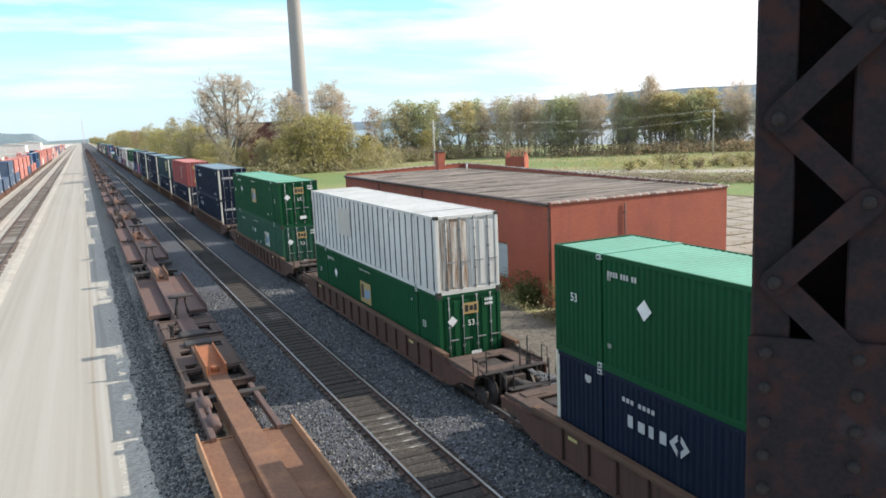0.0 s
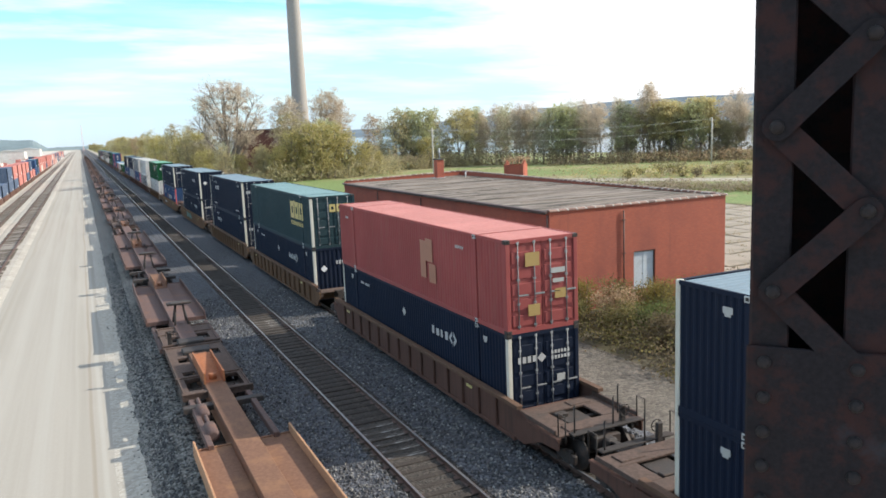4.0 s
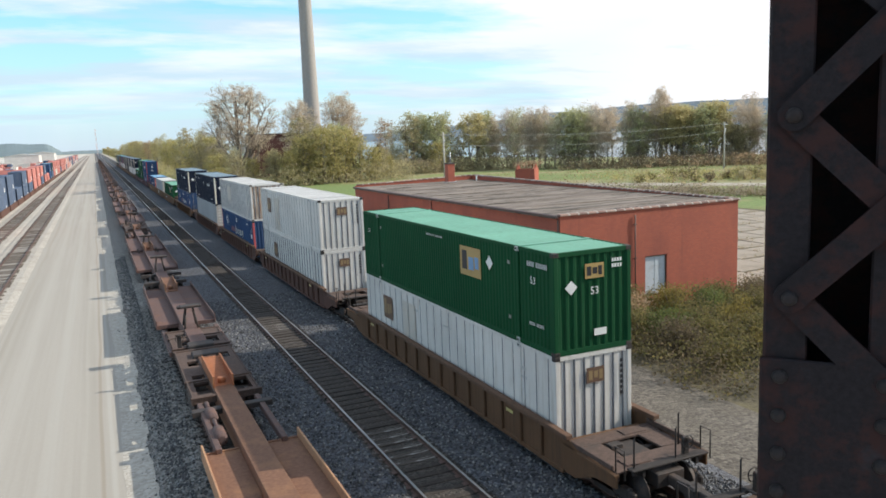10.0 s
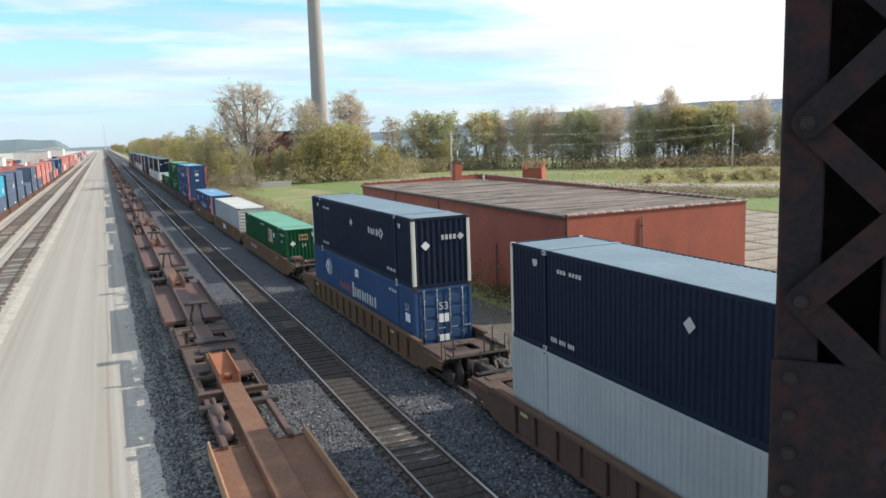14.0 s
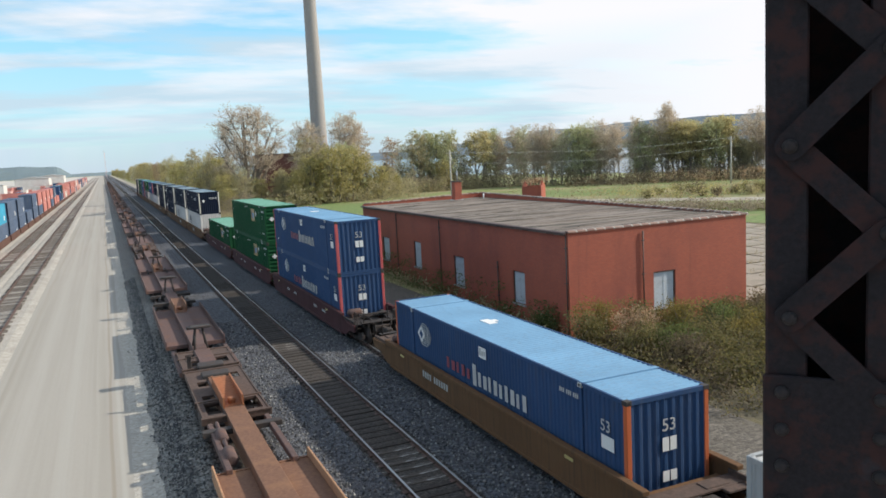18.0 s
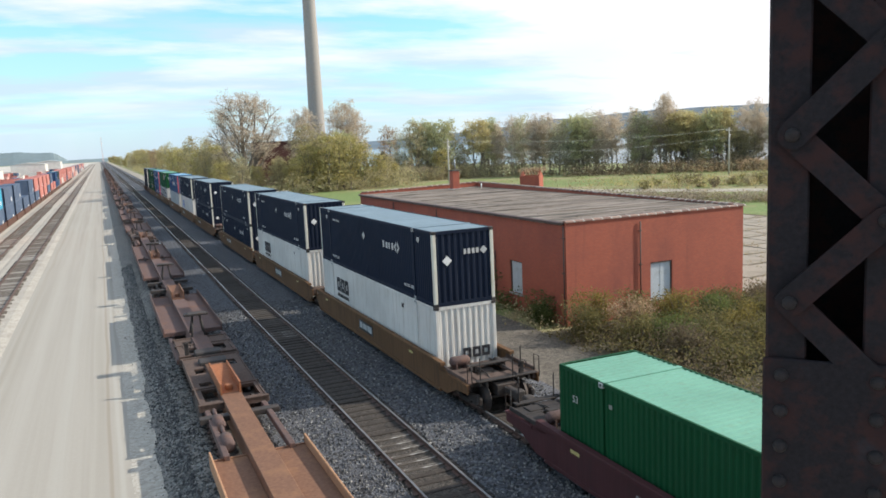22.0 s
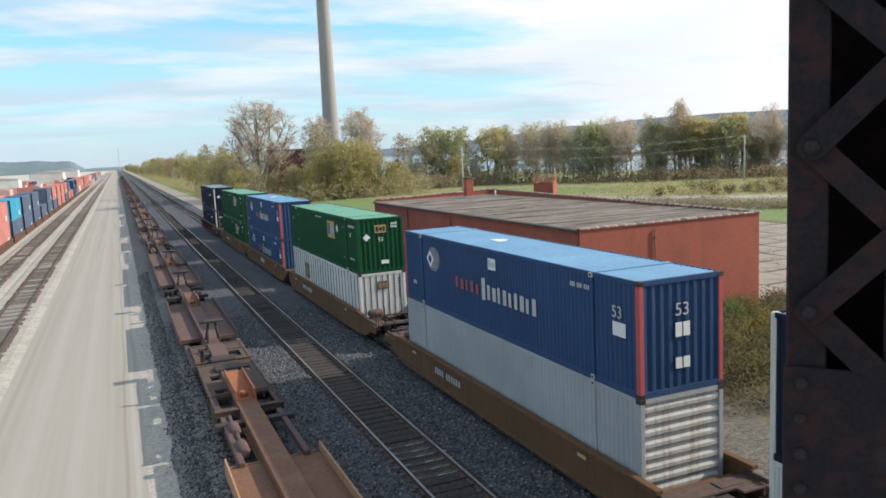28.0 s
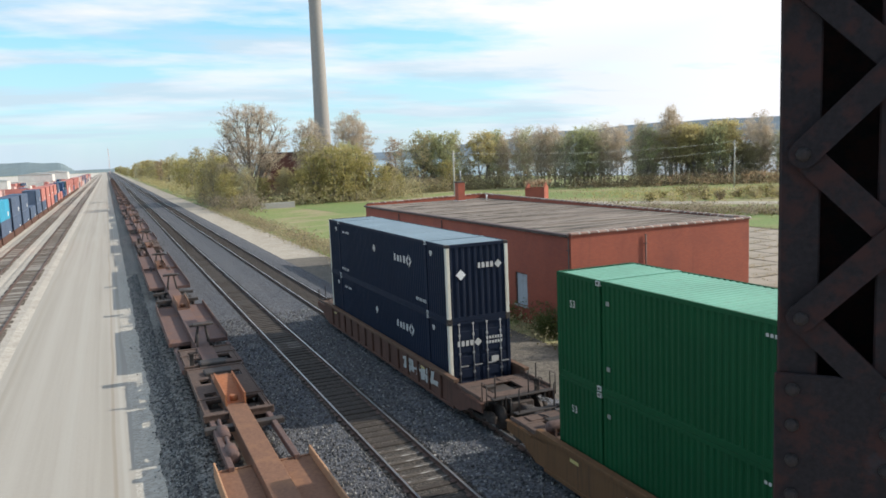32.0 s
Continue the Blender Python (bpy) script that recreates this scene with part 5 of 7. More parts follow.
def hitch_mesh(m):
    def build():
        g = Geo()
        v = [(-0.34, 0, 0.08), (0.34, 0, 0.08), (0.34, 3.1, 0.42), (-0.34, 3.1, 0.42), (-0.34, 0, 0.0), (0.34, 0, 0.0), (0.34, 3.1, 0.0), (-0.34, 3.1, 0.0)]
        g.add(v, [(0, 1, 2, 3), (4, 7, 6, 5), (0, 4, 5, 1), (1, 5, 6, 2), (2, 6, 7, 3), (3, 7, 4, 0)])
        g.box(-0.36, -0.3, 0, 3.1, 0.1, 0.5)
        g.box(0.3, 0.36, 0, 3.1, 0.1, 0.5)
        g.tube([(0, 0.5, 0.1), (0, 0.5, 0.32)], 0.14, 10)
        return g.mesh("hitch", m)
    return cached(("hitch", m.name), build)


def stand_mesh():
    def build():
        g = Geo()
        for q in (-1, 1):
            g.tube([(q * 0.3, 0.35, 0), (q * 0.16, 0, 0.95)], 0.05, 6)
            g.tube([(q * 0.3, -0.55, 0), (q * 0.16, 0, 0.95)], 0.05, 6)
        g.cbox(-0.55, 0.55, -0.2, 0.2, 0.93, 1.03, 0.03)
        g.cbox(-0.42, 0.42, -0.45, 0.1, 1.0, 1.08, 0.03)
        return g.mesh("hitch_stand", STEEL_DARK)
    return cached("stand", build)


def end_frame_mesh(k):
    """The broad open frame at the car's end, piece by piece."""
    def build():
        g = Geo()
        if k == 1:
            g.cbox(-1.3, 1.3, 0, 0.35, -0.2, -0.02, 0.02)
        elif k == 2:
            g.cbox(-0.09, 0.09, 0, 4.4, -0.25, -0.05, 0.02)
        else:
            g.cbox(-0.55, 0.55, 0, 0.75, 0.0, 0.16, 0.04)
        return g.mesh({1: "cross_beam", 2: "side_beam", 3: "buffer_plate"}[k], RUST if k == 2 else STEEL_DARK)
    return cached(("endframe", k), build)


def end_deck_mesh(k):
    """A broad steel deck over the trucks, pierced by rectangular openings, with flanged edges."""
    def build():
        length = (6.7, 3.4)[k]
        holes = ([(0.2, 0.75, 0.45, 1.9), (1.52, 2.08, 0.4, 1.85), (0.25, 0.7, 2.35, 2.85), (1.62, 2.0, 4.9, 5.7), (0.3, 0.72, 4.2, 4.9)],
                 [(0.25, 0.75, 0.6, 1.5), (1.5, 2.0, 0.7, 1.7), (0.3, 0.7, 2.1, 2.8)])[k]
        holes = [(a, b, p - 0.6, q - 0.6) for a, b, p, q in holes]
        g = turned(wall_with_openings(2.24, length - 0.6, holes, 0.09), lambda a, b, z: (a - 1.12, z + 0.6, 0.03 - b))
        for u in (-1.14, 1.08):
            g.cbox(u, u + 0.06, 0, length, -0.18, 0.06, 0.01)
        for y in (0.0, 2.0, length - 0.14):
            g.cbox(-1.2, 1.2, y, y + 0.14, -0.16, 0.075, 0.015)
        return g.mesh("end_deck", CARDECK)
    return cached(("enddeck", k), build)


def tank_mesh():
    def build():
        g = Geo()
        g.tube([(0, 0, 0), (0, 0.08, 0), (0, 0.85, 0), (0, 0.93, 0)], [0.12, 0.2, 0.2, 0.12], 12)
        g.tube([(0, 0.93, 0), (0, 1.6, 0.1)], 0.07, 8)
        return g.mesh("air_tank", RUST)
    return cached("tank", build)


def spine_car(y0, tone, full=True):
    c = thing("spine_car", "empty rusty spine car with side trays and hitches", "rail car", pose(TRACK_X[0] + 0.05, y0, 1.1), "parked spine cars")
    deck = DECK if tone else DECK_WARM
    for a, b in ((0.6, 18.6), (18.6, 36.6), (36.6, 58.1)):
        part("centre_sill", beam_mesh(deck, round(b - a - 0.05, 2)), None, c, at=pose(0, a, 0))
    for a, n in ((6.4, 10.6), (25.5, 10.6), (37.1, 10.5)):
        for s in (-1, 1):
            t = part("side_tray", tray_mesh(deck, n, s), None, c, at=pose(0, a, -0.2))
            part("edge_rail", lip_mesh(n, LIPTAN if not tone else deck), None, t, at=pose(1.36 if s > 0 else -1.42, 0, 0))
    for y in (2.6, 20.6, 36.6, 53.6):
        truck(c, y, -0.3)
    part("hitch", hitch_mesh(DECK_WARM if tone else DECK_ORANGE), None, c, at=pose(0, 52.7, 0.0))
    part("hitch", hitch_mesh(DECK_WARM if tone else DECK_ORANGE), None, c, at=pose(0, 14.0, 0.06))
    part("hitch", hitch_mesh(DECK_WARM if tone else DECK_ORANGE), None, c, at=pose(0, 34.2, 0.06))
    for y in (4.3, 22.8, 37.0):
        part("hitch_stand", stand_mesh(), None, c, at=pose(0, y, 0.07))
    part("end_deck", end_deck_mesh(0), None, c, at=pose(0, 52.0, 0))
    part("end_deck", end_deck_mesh(1), None, c, at=pose(0, 0.35, 0))
    for y in (18.6, 21.9, 50.8):
        part("cross_beam", end_frame_mesh(1), None, c, at=pose(0, y, 0))
    for s in (-1, 1):
        part("side_beam", end_frame_mesh(2), None, c, at=pose(s * 0.95, 47.4, 0))
        part("side_beam", end_frame_mesh(2), None, c, at=pose(s * 1.2, 0.4, 0))
    part("buffer_plate", end_frame_mesh(3), None, c, at=pose(0, 57.2, 0.02))
    part("buffer_plate", end_frame_mesh(3), None, c, at=pose(0, 0.1, 0.02))
    for y in (48.2, 50.0):
        part("air_tank", tank_mesh(), None, c, at=pose(-0.75, y, -0.12))
    part("hand_brake", brake_mesh(), None, c, at=pose(-0.85, 0.5, 0))
    for y, r in ((0.1, 180), (58.0, 0)):
        part("coupler", coupler_mesh(), None, c, at=pose(0, y, -0.25, 0, 0, r))
    return c


LIPTAN = surface("worn_edge", (0.40, 0.215, 0.115), 0.8, 0, 12, 0.2, (0.22, 0.12, 0.07), 2.0, 0.6)
spine_car(33.0 - 58.7, 0)
first_spine = spine_car(33.0, 1)
for k in range(1, 11):
    copy_thing(first_spine, pose(TRACK_X[0] + 0.05, 33.0 + 58.7 * k, 1.1))

# ---- brick building ----
BX0, BX1, BY0, BY1, BZ = 22.2, 34.72, 34.2, 69.3, 5.12


def brick_material():
    m, n, l, b = nodes_of("red_painted_brick")
    tc = n.new("ShaderNodeTexCoord")
    sep = n.new("ShaderNodeSeparateXYZ")
    l.new(tc.outputs["Object"], sep.inputs[0])
    s = n.new("ShaderNodeMath"); s.operation = "ADD"
    l.new(sep.outputs["X"], s.inputs[0]); l.new(sep.outputs["Y"], s.inputs[1])
    comb = n.new("ShaderNodeCombineXYZ")
    l.new(s.outputs[0], comb.inputs[0]); l.new(sep.outputs["Z"], comb.inputs[1])
    br = n.new("ShaderNodeTexBrick")
    br.inputs["Scale"].default_value = 1.0
    br.inputs["Brick Width"].default_value, br.inputs["Row Height"].default_value, br.inputs["Mortar Size"].default_value = 0.21, 0.075, 0.008
    br.inputs["Color1"].default_value, br.inputs["Color2"].default_value = (0.43, 0.11, 0.062, 1), (0.37, 0.093, 0.055, 1)
    br.inputs["Mortar"].default_value = (0.32, 0.105, 0.07, 1)
    l.new(comb.outputs[0], br.inputs["Vector"])
    big = noise_node(n, l, 0.5, 6, 0.65, (1, 1, 0.4))
    col = mix_node(n, l, ramp_node(n, l, big, [(0.45, (0, 0, 0)), (0.75, (0.55, 0.55, 0.55))]), br.outputs["Color"], (0.20, 0.062, 0.05))
    runs = noise_node(n, l, 1.1, 6, 0.7, (2.5, 2.5, 0.12))
    col = mix_node(n, l, ramp_node(n, l, runs, [(0.58, (0, 0, 0)), (0.8, (0.45, 0.45, 0.45))]), col, (0.12, 0.055, 0.045))
    l.new(col, b.inputs["Base Color"])
    b.inputs["Roughness"].default_value = 0.85
    bump_node(n, l, br.outputs["Fac"], b, 0.3, -0.01)
    return m


def roof_material():
    m, n, l, b = nodes_of("weathered_flat_roof")
    fine = noise_node(n, l, 5.0, 8, 0.75)
    strips = noise_node(n, l, 0.55, 6, 0.6, (0.25, 1.6, 1))
    col = ramp_node(n, l, strips, [(0.35, (0.115, 0.088, 0.07)), (0.5, (0.205, 0.168, 0.138)), (0.62, (0.255, 0.212, 0.178))])
    col = mix_node(n, l, ramp_node(n, l, fine, [(0.4, (0, 0, 0)), (0.7, (0.6, 0.6, 0.6))]), col, (0.12, 0.092, 0.07))
    # moss that grows in ragged streaks along the laps
    moss = noise_node(n, l, 1.0, 7, 0.7, (0.22, 1.5, 1))
    col = mix_node(n, l, ramp_node(n, l, moss, [(0.51, (0, 0, 0)), (0.57, (0.9, 0.9, 0.9))]), col, (0.045, 0.036, 0.026))
    blot = noise_node(n, l, 0.9, 6, 0.7)
    col = mix_node(n, l, ramp_node(n, l, blot, [(0.58, (0, 0, 0)), (0.68, (0.6, 0.6, 0.6))]), col, (0.26, 0.225, 0.195))
    l.new(col, b.inputs["Base Color"])
    b.inputs["Roughness"].default_value = 0.95
    bump_node(n, l, fine, b, 0.4, 0.03)
    return m


def tile_material():
    """Clay coping tiles, each weathered its own way; a few are bleached pale."""
    m, n, l, b = nodes_of("clay_coping")
    info = n.new("ShaderNodeObjectInfo")
    base = ramp_node(n, l, info.outputs["Random"], [(0.0, (0.13, 0.075, 0.06)), (0.4, (0.25, 0.13, 0.095)), (0.9, (0.32, 0.19, 0.145)), (1.0, (0.40, 0.33, 0.28))])
    grime = noise_node(n, l, 4.0, 6, 0.7)
    l.new(mix_node(n, l, ramp_node(n, l, grime, [(0.48, (0, 0, 0)), (0.7, (0.7, 0.7, 0.7))]), base, (0.07, 0.055, 0.045)), b.inputs["Base Color"])
    b.inputs["Roughness"].default_value = 0.7
    bump_node(n, l, grime, b, 0.3, 0.01)
    return m


BRICK, ROOFMAT, TILE = brick_material(), roof_material(), tile_material()
COLLAR = surface("pale_tile_collar", (0.46, 0.40, 0.35), 0.75, 0, 10, 0.25, (0.2, 0.15, 0.12), 1.5, 0.8)
BOARD = surface("pale_boarding", (0.50, 0.54, 0.57), 0.8, 0, 9, 0.1, (0.33, 0.33, 0.32), 1.8, 0.5)
PIPE = surface("dark_pipe", (0.09, 0.055, 0.045), 0.6, 0, 20, 0.2)
TARBLACK = surface("roof_felt", (0.07, 0.062, 0.055), 0.95, 0, 6, 0.3)


def boarded(parent, at, w, h):
    """A boarded opening: recessed panel, frame and sill."""
    g = Geo()
    g.box(0.04, w - 0.04, 0.12, 0.16, 0.0, h - 0.04)
    p = part("boarded_window", g, BOARD, parent, "pale boarded-up opening", at)
    for a, b, z0, z1 in ((0, 0.06, 0, h), (w - 0.06, w, 0, h), (0.06, w - 0.06, h - 0.07, h)):
        g = Geo(); g.cbox(a, b, 0.06, 0.2, z0, z1, 0.008)
        part("frame", g, PIPE, p)
    g = Geo(); g.cbox(-0.08, w + 0.08, -0.06, 0.2, -0.1, 0.0, 0.01)
    part("sill", g, CONCRETE, p)
    g = Geo(); g.cbox(w / 2 - 0.02, w / 2 + 0.02, 0.105, 0.12, 0.03, h - 0.08, 0.004)
    part("batten", g, BOARD, p)


def brick_building():
    c = thing("brick_building", "single-storey red brick building with a flat roof", "building")
    fo = [(27.81 - BX0, 29.36 - BX0, 0.34, 2.44)]
    part("wall", wall_with_openings(BX1 - BX0, BZ + 0.02, fo), BRICK, c, at=pose(BX0, BY0, 0))
    ops = [(38.95, 40.4, 0.48, 2.45), (47.3, 49.0, 0.42, 2.5), (55.1, 56.6, 0.85, 2.9), (62.35, 64.1, 0.7, 2.68)]
    lo = [(BY1 - b, BY1 - a, p, q) for a, b, p, q in ops]
    part("wall", wall_with_openings(BY1 - BY0 - 0.6, BZ, [(a - 0.3, b - 0.3, p, q) for a, b, p, q in lo]), BRICK, c, at=pose(BX0, BY1 - 0.3, 0, 0, 0, -90))
    # the raised edge climbs towards the back on one side, and along the back
    def climbing(n, h0, h1):
        return turned(wall_with_openings(n, 1.0, []), lambda a, b, z: (a, b, z if z < 0.5 else h0 + (h1 - h0) * a / n))
    part("wall", climbing(BY1 - BY0 - 0.6, BZ + 0.06, BZ + 0.44), BRICK, c, at=pose(BX1, BY0 + 0.3, 0, 0, 0, 90))
    part("wall", climbing(BX1 - BX0, BZ + 0.44, BZ + 0.2), BRICK, c, at=pose(BX1, BY1, 0, 0, 0, 180))
    boarded(c, pose(27.81, BY0, 0.34), 1.55, 2.1)
    for a, b, p, q in ops:
        boarded(c, pose(BX0, b, p, 0, 0, -90), b - a, q - p)
    g = Geo()
    nx, ny = 14, 30
    rng = random.Random(5)
    g.add([(BX0 - 0.12 + (BX1 - BX0 - 0.15) * i / nx, BY0 + 0.3 + (BY1 - BY0 - 0.6) * j / ny, BZ + 0.06 + rng.uniform(-0.012, 0.012)) for j in range(ny + 1) for i in range(nx + 1)],
          [(j * (nx + 1) + i, j * (nx + 1) + i + 1, (j + 1) * (nx + 1) + i + 1, (j + 1) * (nx + 1) + i) for j in range(ny) for i in range(nx)])
    g.box(BX0 - 0.12, BX1 - 0.28, BY0 + 0.3, BY1 - 0.3, BZ - 0.12, BZ + 0.04)
    part("roof", g, ROOFMAT, c, "weathered brown flat roof with long seams")
    for k in range(10):                      # raised seams
        y = BY0 + 1.6 + k * 3.4 + rng.uniform(-0.5, 0.5)
        g = Geo(); g.cbox(BX0 + rng.uniform(0, 3), BX1 - 0.4, y, y + 0.14, BZ + 0.05, BZ + 0.10, 0.02)
        part("seam", g, ROOFMAT, c)
    g = Geo(); g.extrude_profile([(BX0 - 0.22, BZ - 0.06), (BX0 - 0.06, BZ - 0.06), (BX0 - 0.06, BZ + 0.09), (BX0 - 0.22, BZ + 0.05)], BY0 + 0.05, BY1 - 0.05)
    part("gutter", g, PIPE, c)
    g = Geo(); g.box(BX1 - 0.315, BX1 - 0.302, BY0 + 0.4, BY1 - 0.4, BZ + 0.04, BZ + 0.065)
    part("flashing", g, TARBLACK, c)
    # clay coping tiles on the three raised edges
    def tile(n):
        def build():
            g = Geo(); g.extrude_profile([(-0.2, 0), (0.2, 0), (0.2, 0.05), (0.12, 0.1), (-0.12, 0.1), (-0.2, 0.05)], -0.21, 0.29)
            g.extrude_profile([(-0.215, 0), (0.215, 0), (0.215, 0.062), (0.13, 0.118), (-0.13, 0.118), (-0.215, 0.062)], -0.295, -0.205, 1)
            return g.mesh("coping_tile", [TILE, COLLAR])
        return cached("coping", build)
    for k in range(21):
        part("coping_tile", tile(0), None, c, at=pose(BX0 + 0.3 + k * 0.602, BY0 + 0.13, BZ + 0.02, 0, 0, 90 + rng.uniform(-1.5, 1.5)))
    for k in range(57):
        part("coping_tile", tile(0), None, c, at=pose(BX1 - 0.13, BY0 + 0.65 + k * 0.602, BZ + 0.065 + 0.38 * k / 56 + rng.uniform(-0.01, 0.01), 0, 0, rng.uniform(-2, 2)))
    for k in range(20):
        part("coping_tile", tile(0), None, c, at=pose(BX0 + 0.45 + k * 0.602, BY1 - 0.13, BZ + 0.205 + 0.24 * k / 19, 0, 0, 90))
    for x, y, z0, z1 in ((27.07, BY0 - 0.07, -0.4, 4.85), (BX0 - 0.07, BY0 + 0.12, -0.5, 5.0), (BX0 - 0.07, 42.2, -0.5, 2.8), (BX0 - 0.07, 51.2, -0.5, 4.9), (BX0 - 0.07, 60.2, -0.5, 4.9)):
        g = Geo(); g.tube([(x, y, z0), (x, y, z1)], 0.038, 8)
        for z in (0.6, 2.4, 4.3):
            if z < z1:
                g.box(x - 0.08, x + 0.08, y - 0.06, y + 0.09, z, z + 0.05)
        part("downpipe", g, PIPE, c)
    st = Geo(); st.cbox(-0.36, 0.36, -0.36, 0.36, 0, 1.75, 0.02)
    stk = part("chimney", st, BRICK, c, "square red brick chimney", pose(31.0, 66.9, BZ + 0.05))
    g = Geo(); g.cbox(-0.42, 0.42, -0.42, 0.42, 1.75, 1.86, 0.03)
    part("cap", g, TARBLACK, stk)
    g = Geo(); g.tube([(0.1, 0, 1.8), (0.1, 0, 2.9)], 0.06, 8)
    part("flue", g, ZINC, stk)
    g = Geo(); g.cbox(-0.5, 0.5, -0.5, 0.5, 0, 0.08, 0.02)
    part("base_flashing", g, ZINC, stk)
    g = Geo(); g.tube([(33.4, 66.0, BZ), (33.4, 66.0, BZ + 0.55)], 0.07, 8)
    part("vent_pipe", g, MARK, c)


brick_building()

# ---- chimney, ruin, sheds, poles behind ----
STACKCON = surface("stack_concrete", (0.34, 0.315, 0.295), 0.9, 0, 2.5, 0.12, (0.26, 0.225, 0.21), 0.3, 0.7, (1, 1, 0.12))
g = Geo()
g.tube([(0, 0, -1)] + [(0, 0, z) for z in (8, 16, 24, 32, 40, 48, 56, 64, 72)], [2.75, 2.6, 2.48, 2.36, 2.24, 2.14, 2.04, 1.96, 1.88, 1.8], 32)
stack = solid("smokestack", g, STACKCON, "tall tapering tan concrete smokestack", "smokestack", m=pose(63.95, 240, 0))
DARKWOOD = surface("weathered_boards", (0.10, 0.08, 0.065), 0.95, 0, 8, 0.3)
OLDBRICK = surface("old_dark_brick", (0.115, 0.048, 0.042), 0.9, 0, 6, 0.3, (0.07, 0.042, 0.04), 0.5, 0.6)


def hut(name, label, x, y, w, d, h, wallm, roofm, gable, turn=0):
    c = thing(name, label, "shed", pose(x, y, GROUND_Z, 0, 0, turn))
    for at, n in ((pose(0, 0, 0), w), (pose(w, d, 0, 0, 0, 180), w), (pose(0, d - 0.2, 0, 0, 0, -90), d - 0.4), (pose(w, 0.2, 0, 0, 0, 90), d - 0.4)):
        part("wall", turned(wall_with_openings(n, h, [], 0.2), lambda a, b, z: (a, b, max(z, 0))), wallm, c, at=at)
    g = Geo()
    if gable:
        g.add([(-0.3, -0.3, h), (w + 0.3, -0.3, h), (w + 0.3, d + 0.3, h), (-0.3, d + 0.3, h), (w / 2, -0.3, h + gable), (w / 2, d + 0.3, h + gable)],
              [(0, 4, 5, 3), (1, 2, 5, 4), (0, 1, 4), (3, 5, 2), (0, 3, 2, 1)])
    else:
        g.cbox(-0.2, w + 0.2, -0.2, d + 0.2, h, h + 0.2, 0.03)
    part("roof", g, roofm, c)
    return c


hut("old_brick_hall", "dark brick hall half hidden by trees", 40.8, 226, 19, 14, 12.6, OLDBRICK, TARBLACK, 0, -8)


def roofless_hut(x, y, turn):
    """Brick walls with one low gable, bare rafters over them and weeds growing out."""
    w, d, h = 3.6, 3.0, 3.5
    c = thing("brick_hut", "small red brick hut with bare rafters and weeds", "hut", pose(x, y, GROUND_Z, 0, 0, turn))
    for nm, (x0, x1, y0, y1) in (("wall", (0, w, 0, 0.25)), ("wall", (0, w, d - 0.25, d))):
        g = Geo(); g.cbox(x0, x1, y0, y1, 0, h, 0.02)
        part(nm, g, BRICK, c)
    for x0 in (0, w - 0.25):
        g = Geo()
        prof = [(0.25, 0), (d - 0.25, 0), (d - 0.25, h), (d / 2, h + 0.9), (0.25, h)]
        g.add([(x0, a, z) for a, z in prof] + [(x0 + 0.25, a, z) for a, z in prof], [(4, 3, 2, 1, 0), (5, 6, 7, 8, 9)] + [(i, (i + 1) % 5, 5 + (i + 1) % 5, 5 + i) for i in range(5)])
        part("gable", g, BRICK, c)
    for k in range(6):
        u = 0.3 + k * (w - 0.6) / 5
        for a in (0, d):
            g = Geo(); g.tube([(u, a, h + 0.05), (u, d / 2, h + 1.0)], 0.06, 5)
            part("rafter", g, RAFTER, c)
    return c


RAFTER = surface("reddish_rafter", (0.30, 0.13, 0.085), 0.9, 0, 10, 0.25)
roofless_hut(69.4, 121.6, -46)
hut("wooden_shed", "dark wooden shed with a steep gable", 79.6, 230, 4.4, 6, 5.4, DARKWOOD, TARBLACK, 3.0, -25)
g = Geo(); g.cbox(30.2, 37.6, 168.4, 169.0, -0.6, 0.75, 0.04)
solid("concrete_block", g, CONCRETE, "low grey concrete wall in the grass", "wall")
TIMBER = surface("grey_pole_timber", (0.46, 0.43, 0.38), 0.9, 0, 9, 0.2, (0.2, 0.17, 0.14), 1.5, 0.5)


def utility_pole(x, y, h):
    c = thing("utility_pole", "weathered timber pole carrying wires", "utility pole", pose(x, y, GROUND_Z), "utility poles")
    g = Geo(); g.tube([(0, 0, -0.5), (0, 0, h)], [0.2, 0.14], 10)
    part("shaft", g, TIMBER, c)
    g = Geo(); g.cbox(-0.9, 0.9, -0.06, 0.06, h - 0.7, h - 0.56, 0.01)
    part("crossarm", g, TIMBER, c)
    for u in (-0.75, 0.75):
        g = Geo(); g.tube([(u, 0, h - 0.56), (u, 0, h - 0.38)], [0.05, 0.03], 8)
        part("insulator", g, MARKGREY, c)
    g = Geo(); g.tube([(0.25, 0, h - 2.3), (0.25, 0, h - 1.5)], 0.16, 10)
    part("transformer", g, MARKGREY, c)
    return c


P1, P2 = (65.3, 143.5), (132.0, 134.5)
utility_pole(*P1, 10.9)
utility_pole(*P2, 10.7)
for z0, z1, sag in ((9.9, 9.9, 1.1), (7.8, 8.1, 1.3)):
    cu = bpy.data.curves.new("wire", "CURVE")
    cu.dimensions, cu.bevel_depth, cu.bevel_resolution = "3D", 0.035, 1
    sp = cu.splines.new("POLY")
    sp.points.add(24)
    for k in range(25):
        u = k / 24
        sp.points[k].co = (P1[0] + (P2[0] - P1[0]) * u, P1[1] + (P2[1] - P1[1]) * u, z0 + (z1 - z0) * u - 4 * sag * u * (1 - u), 1)
    cu.materials.append(MARKGREY)
    tagged(new("overhead_wire", cu), "pale overhead wire sagging between two poles", "wire", "overhead wires")

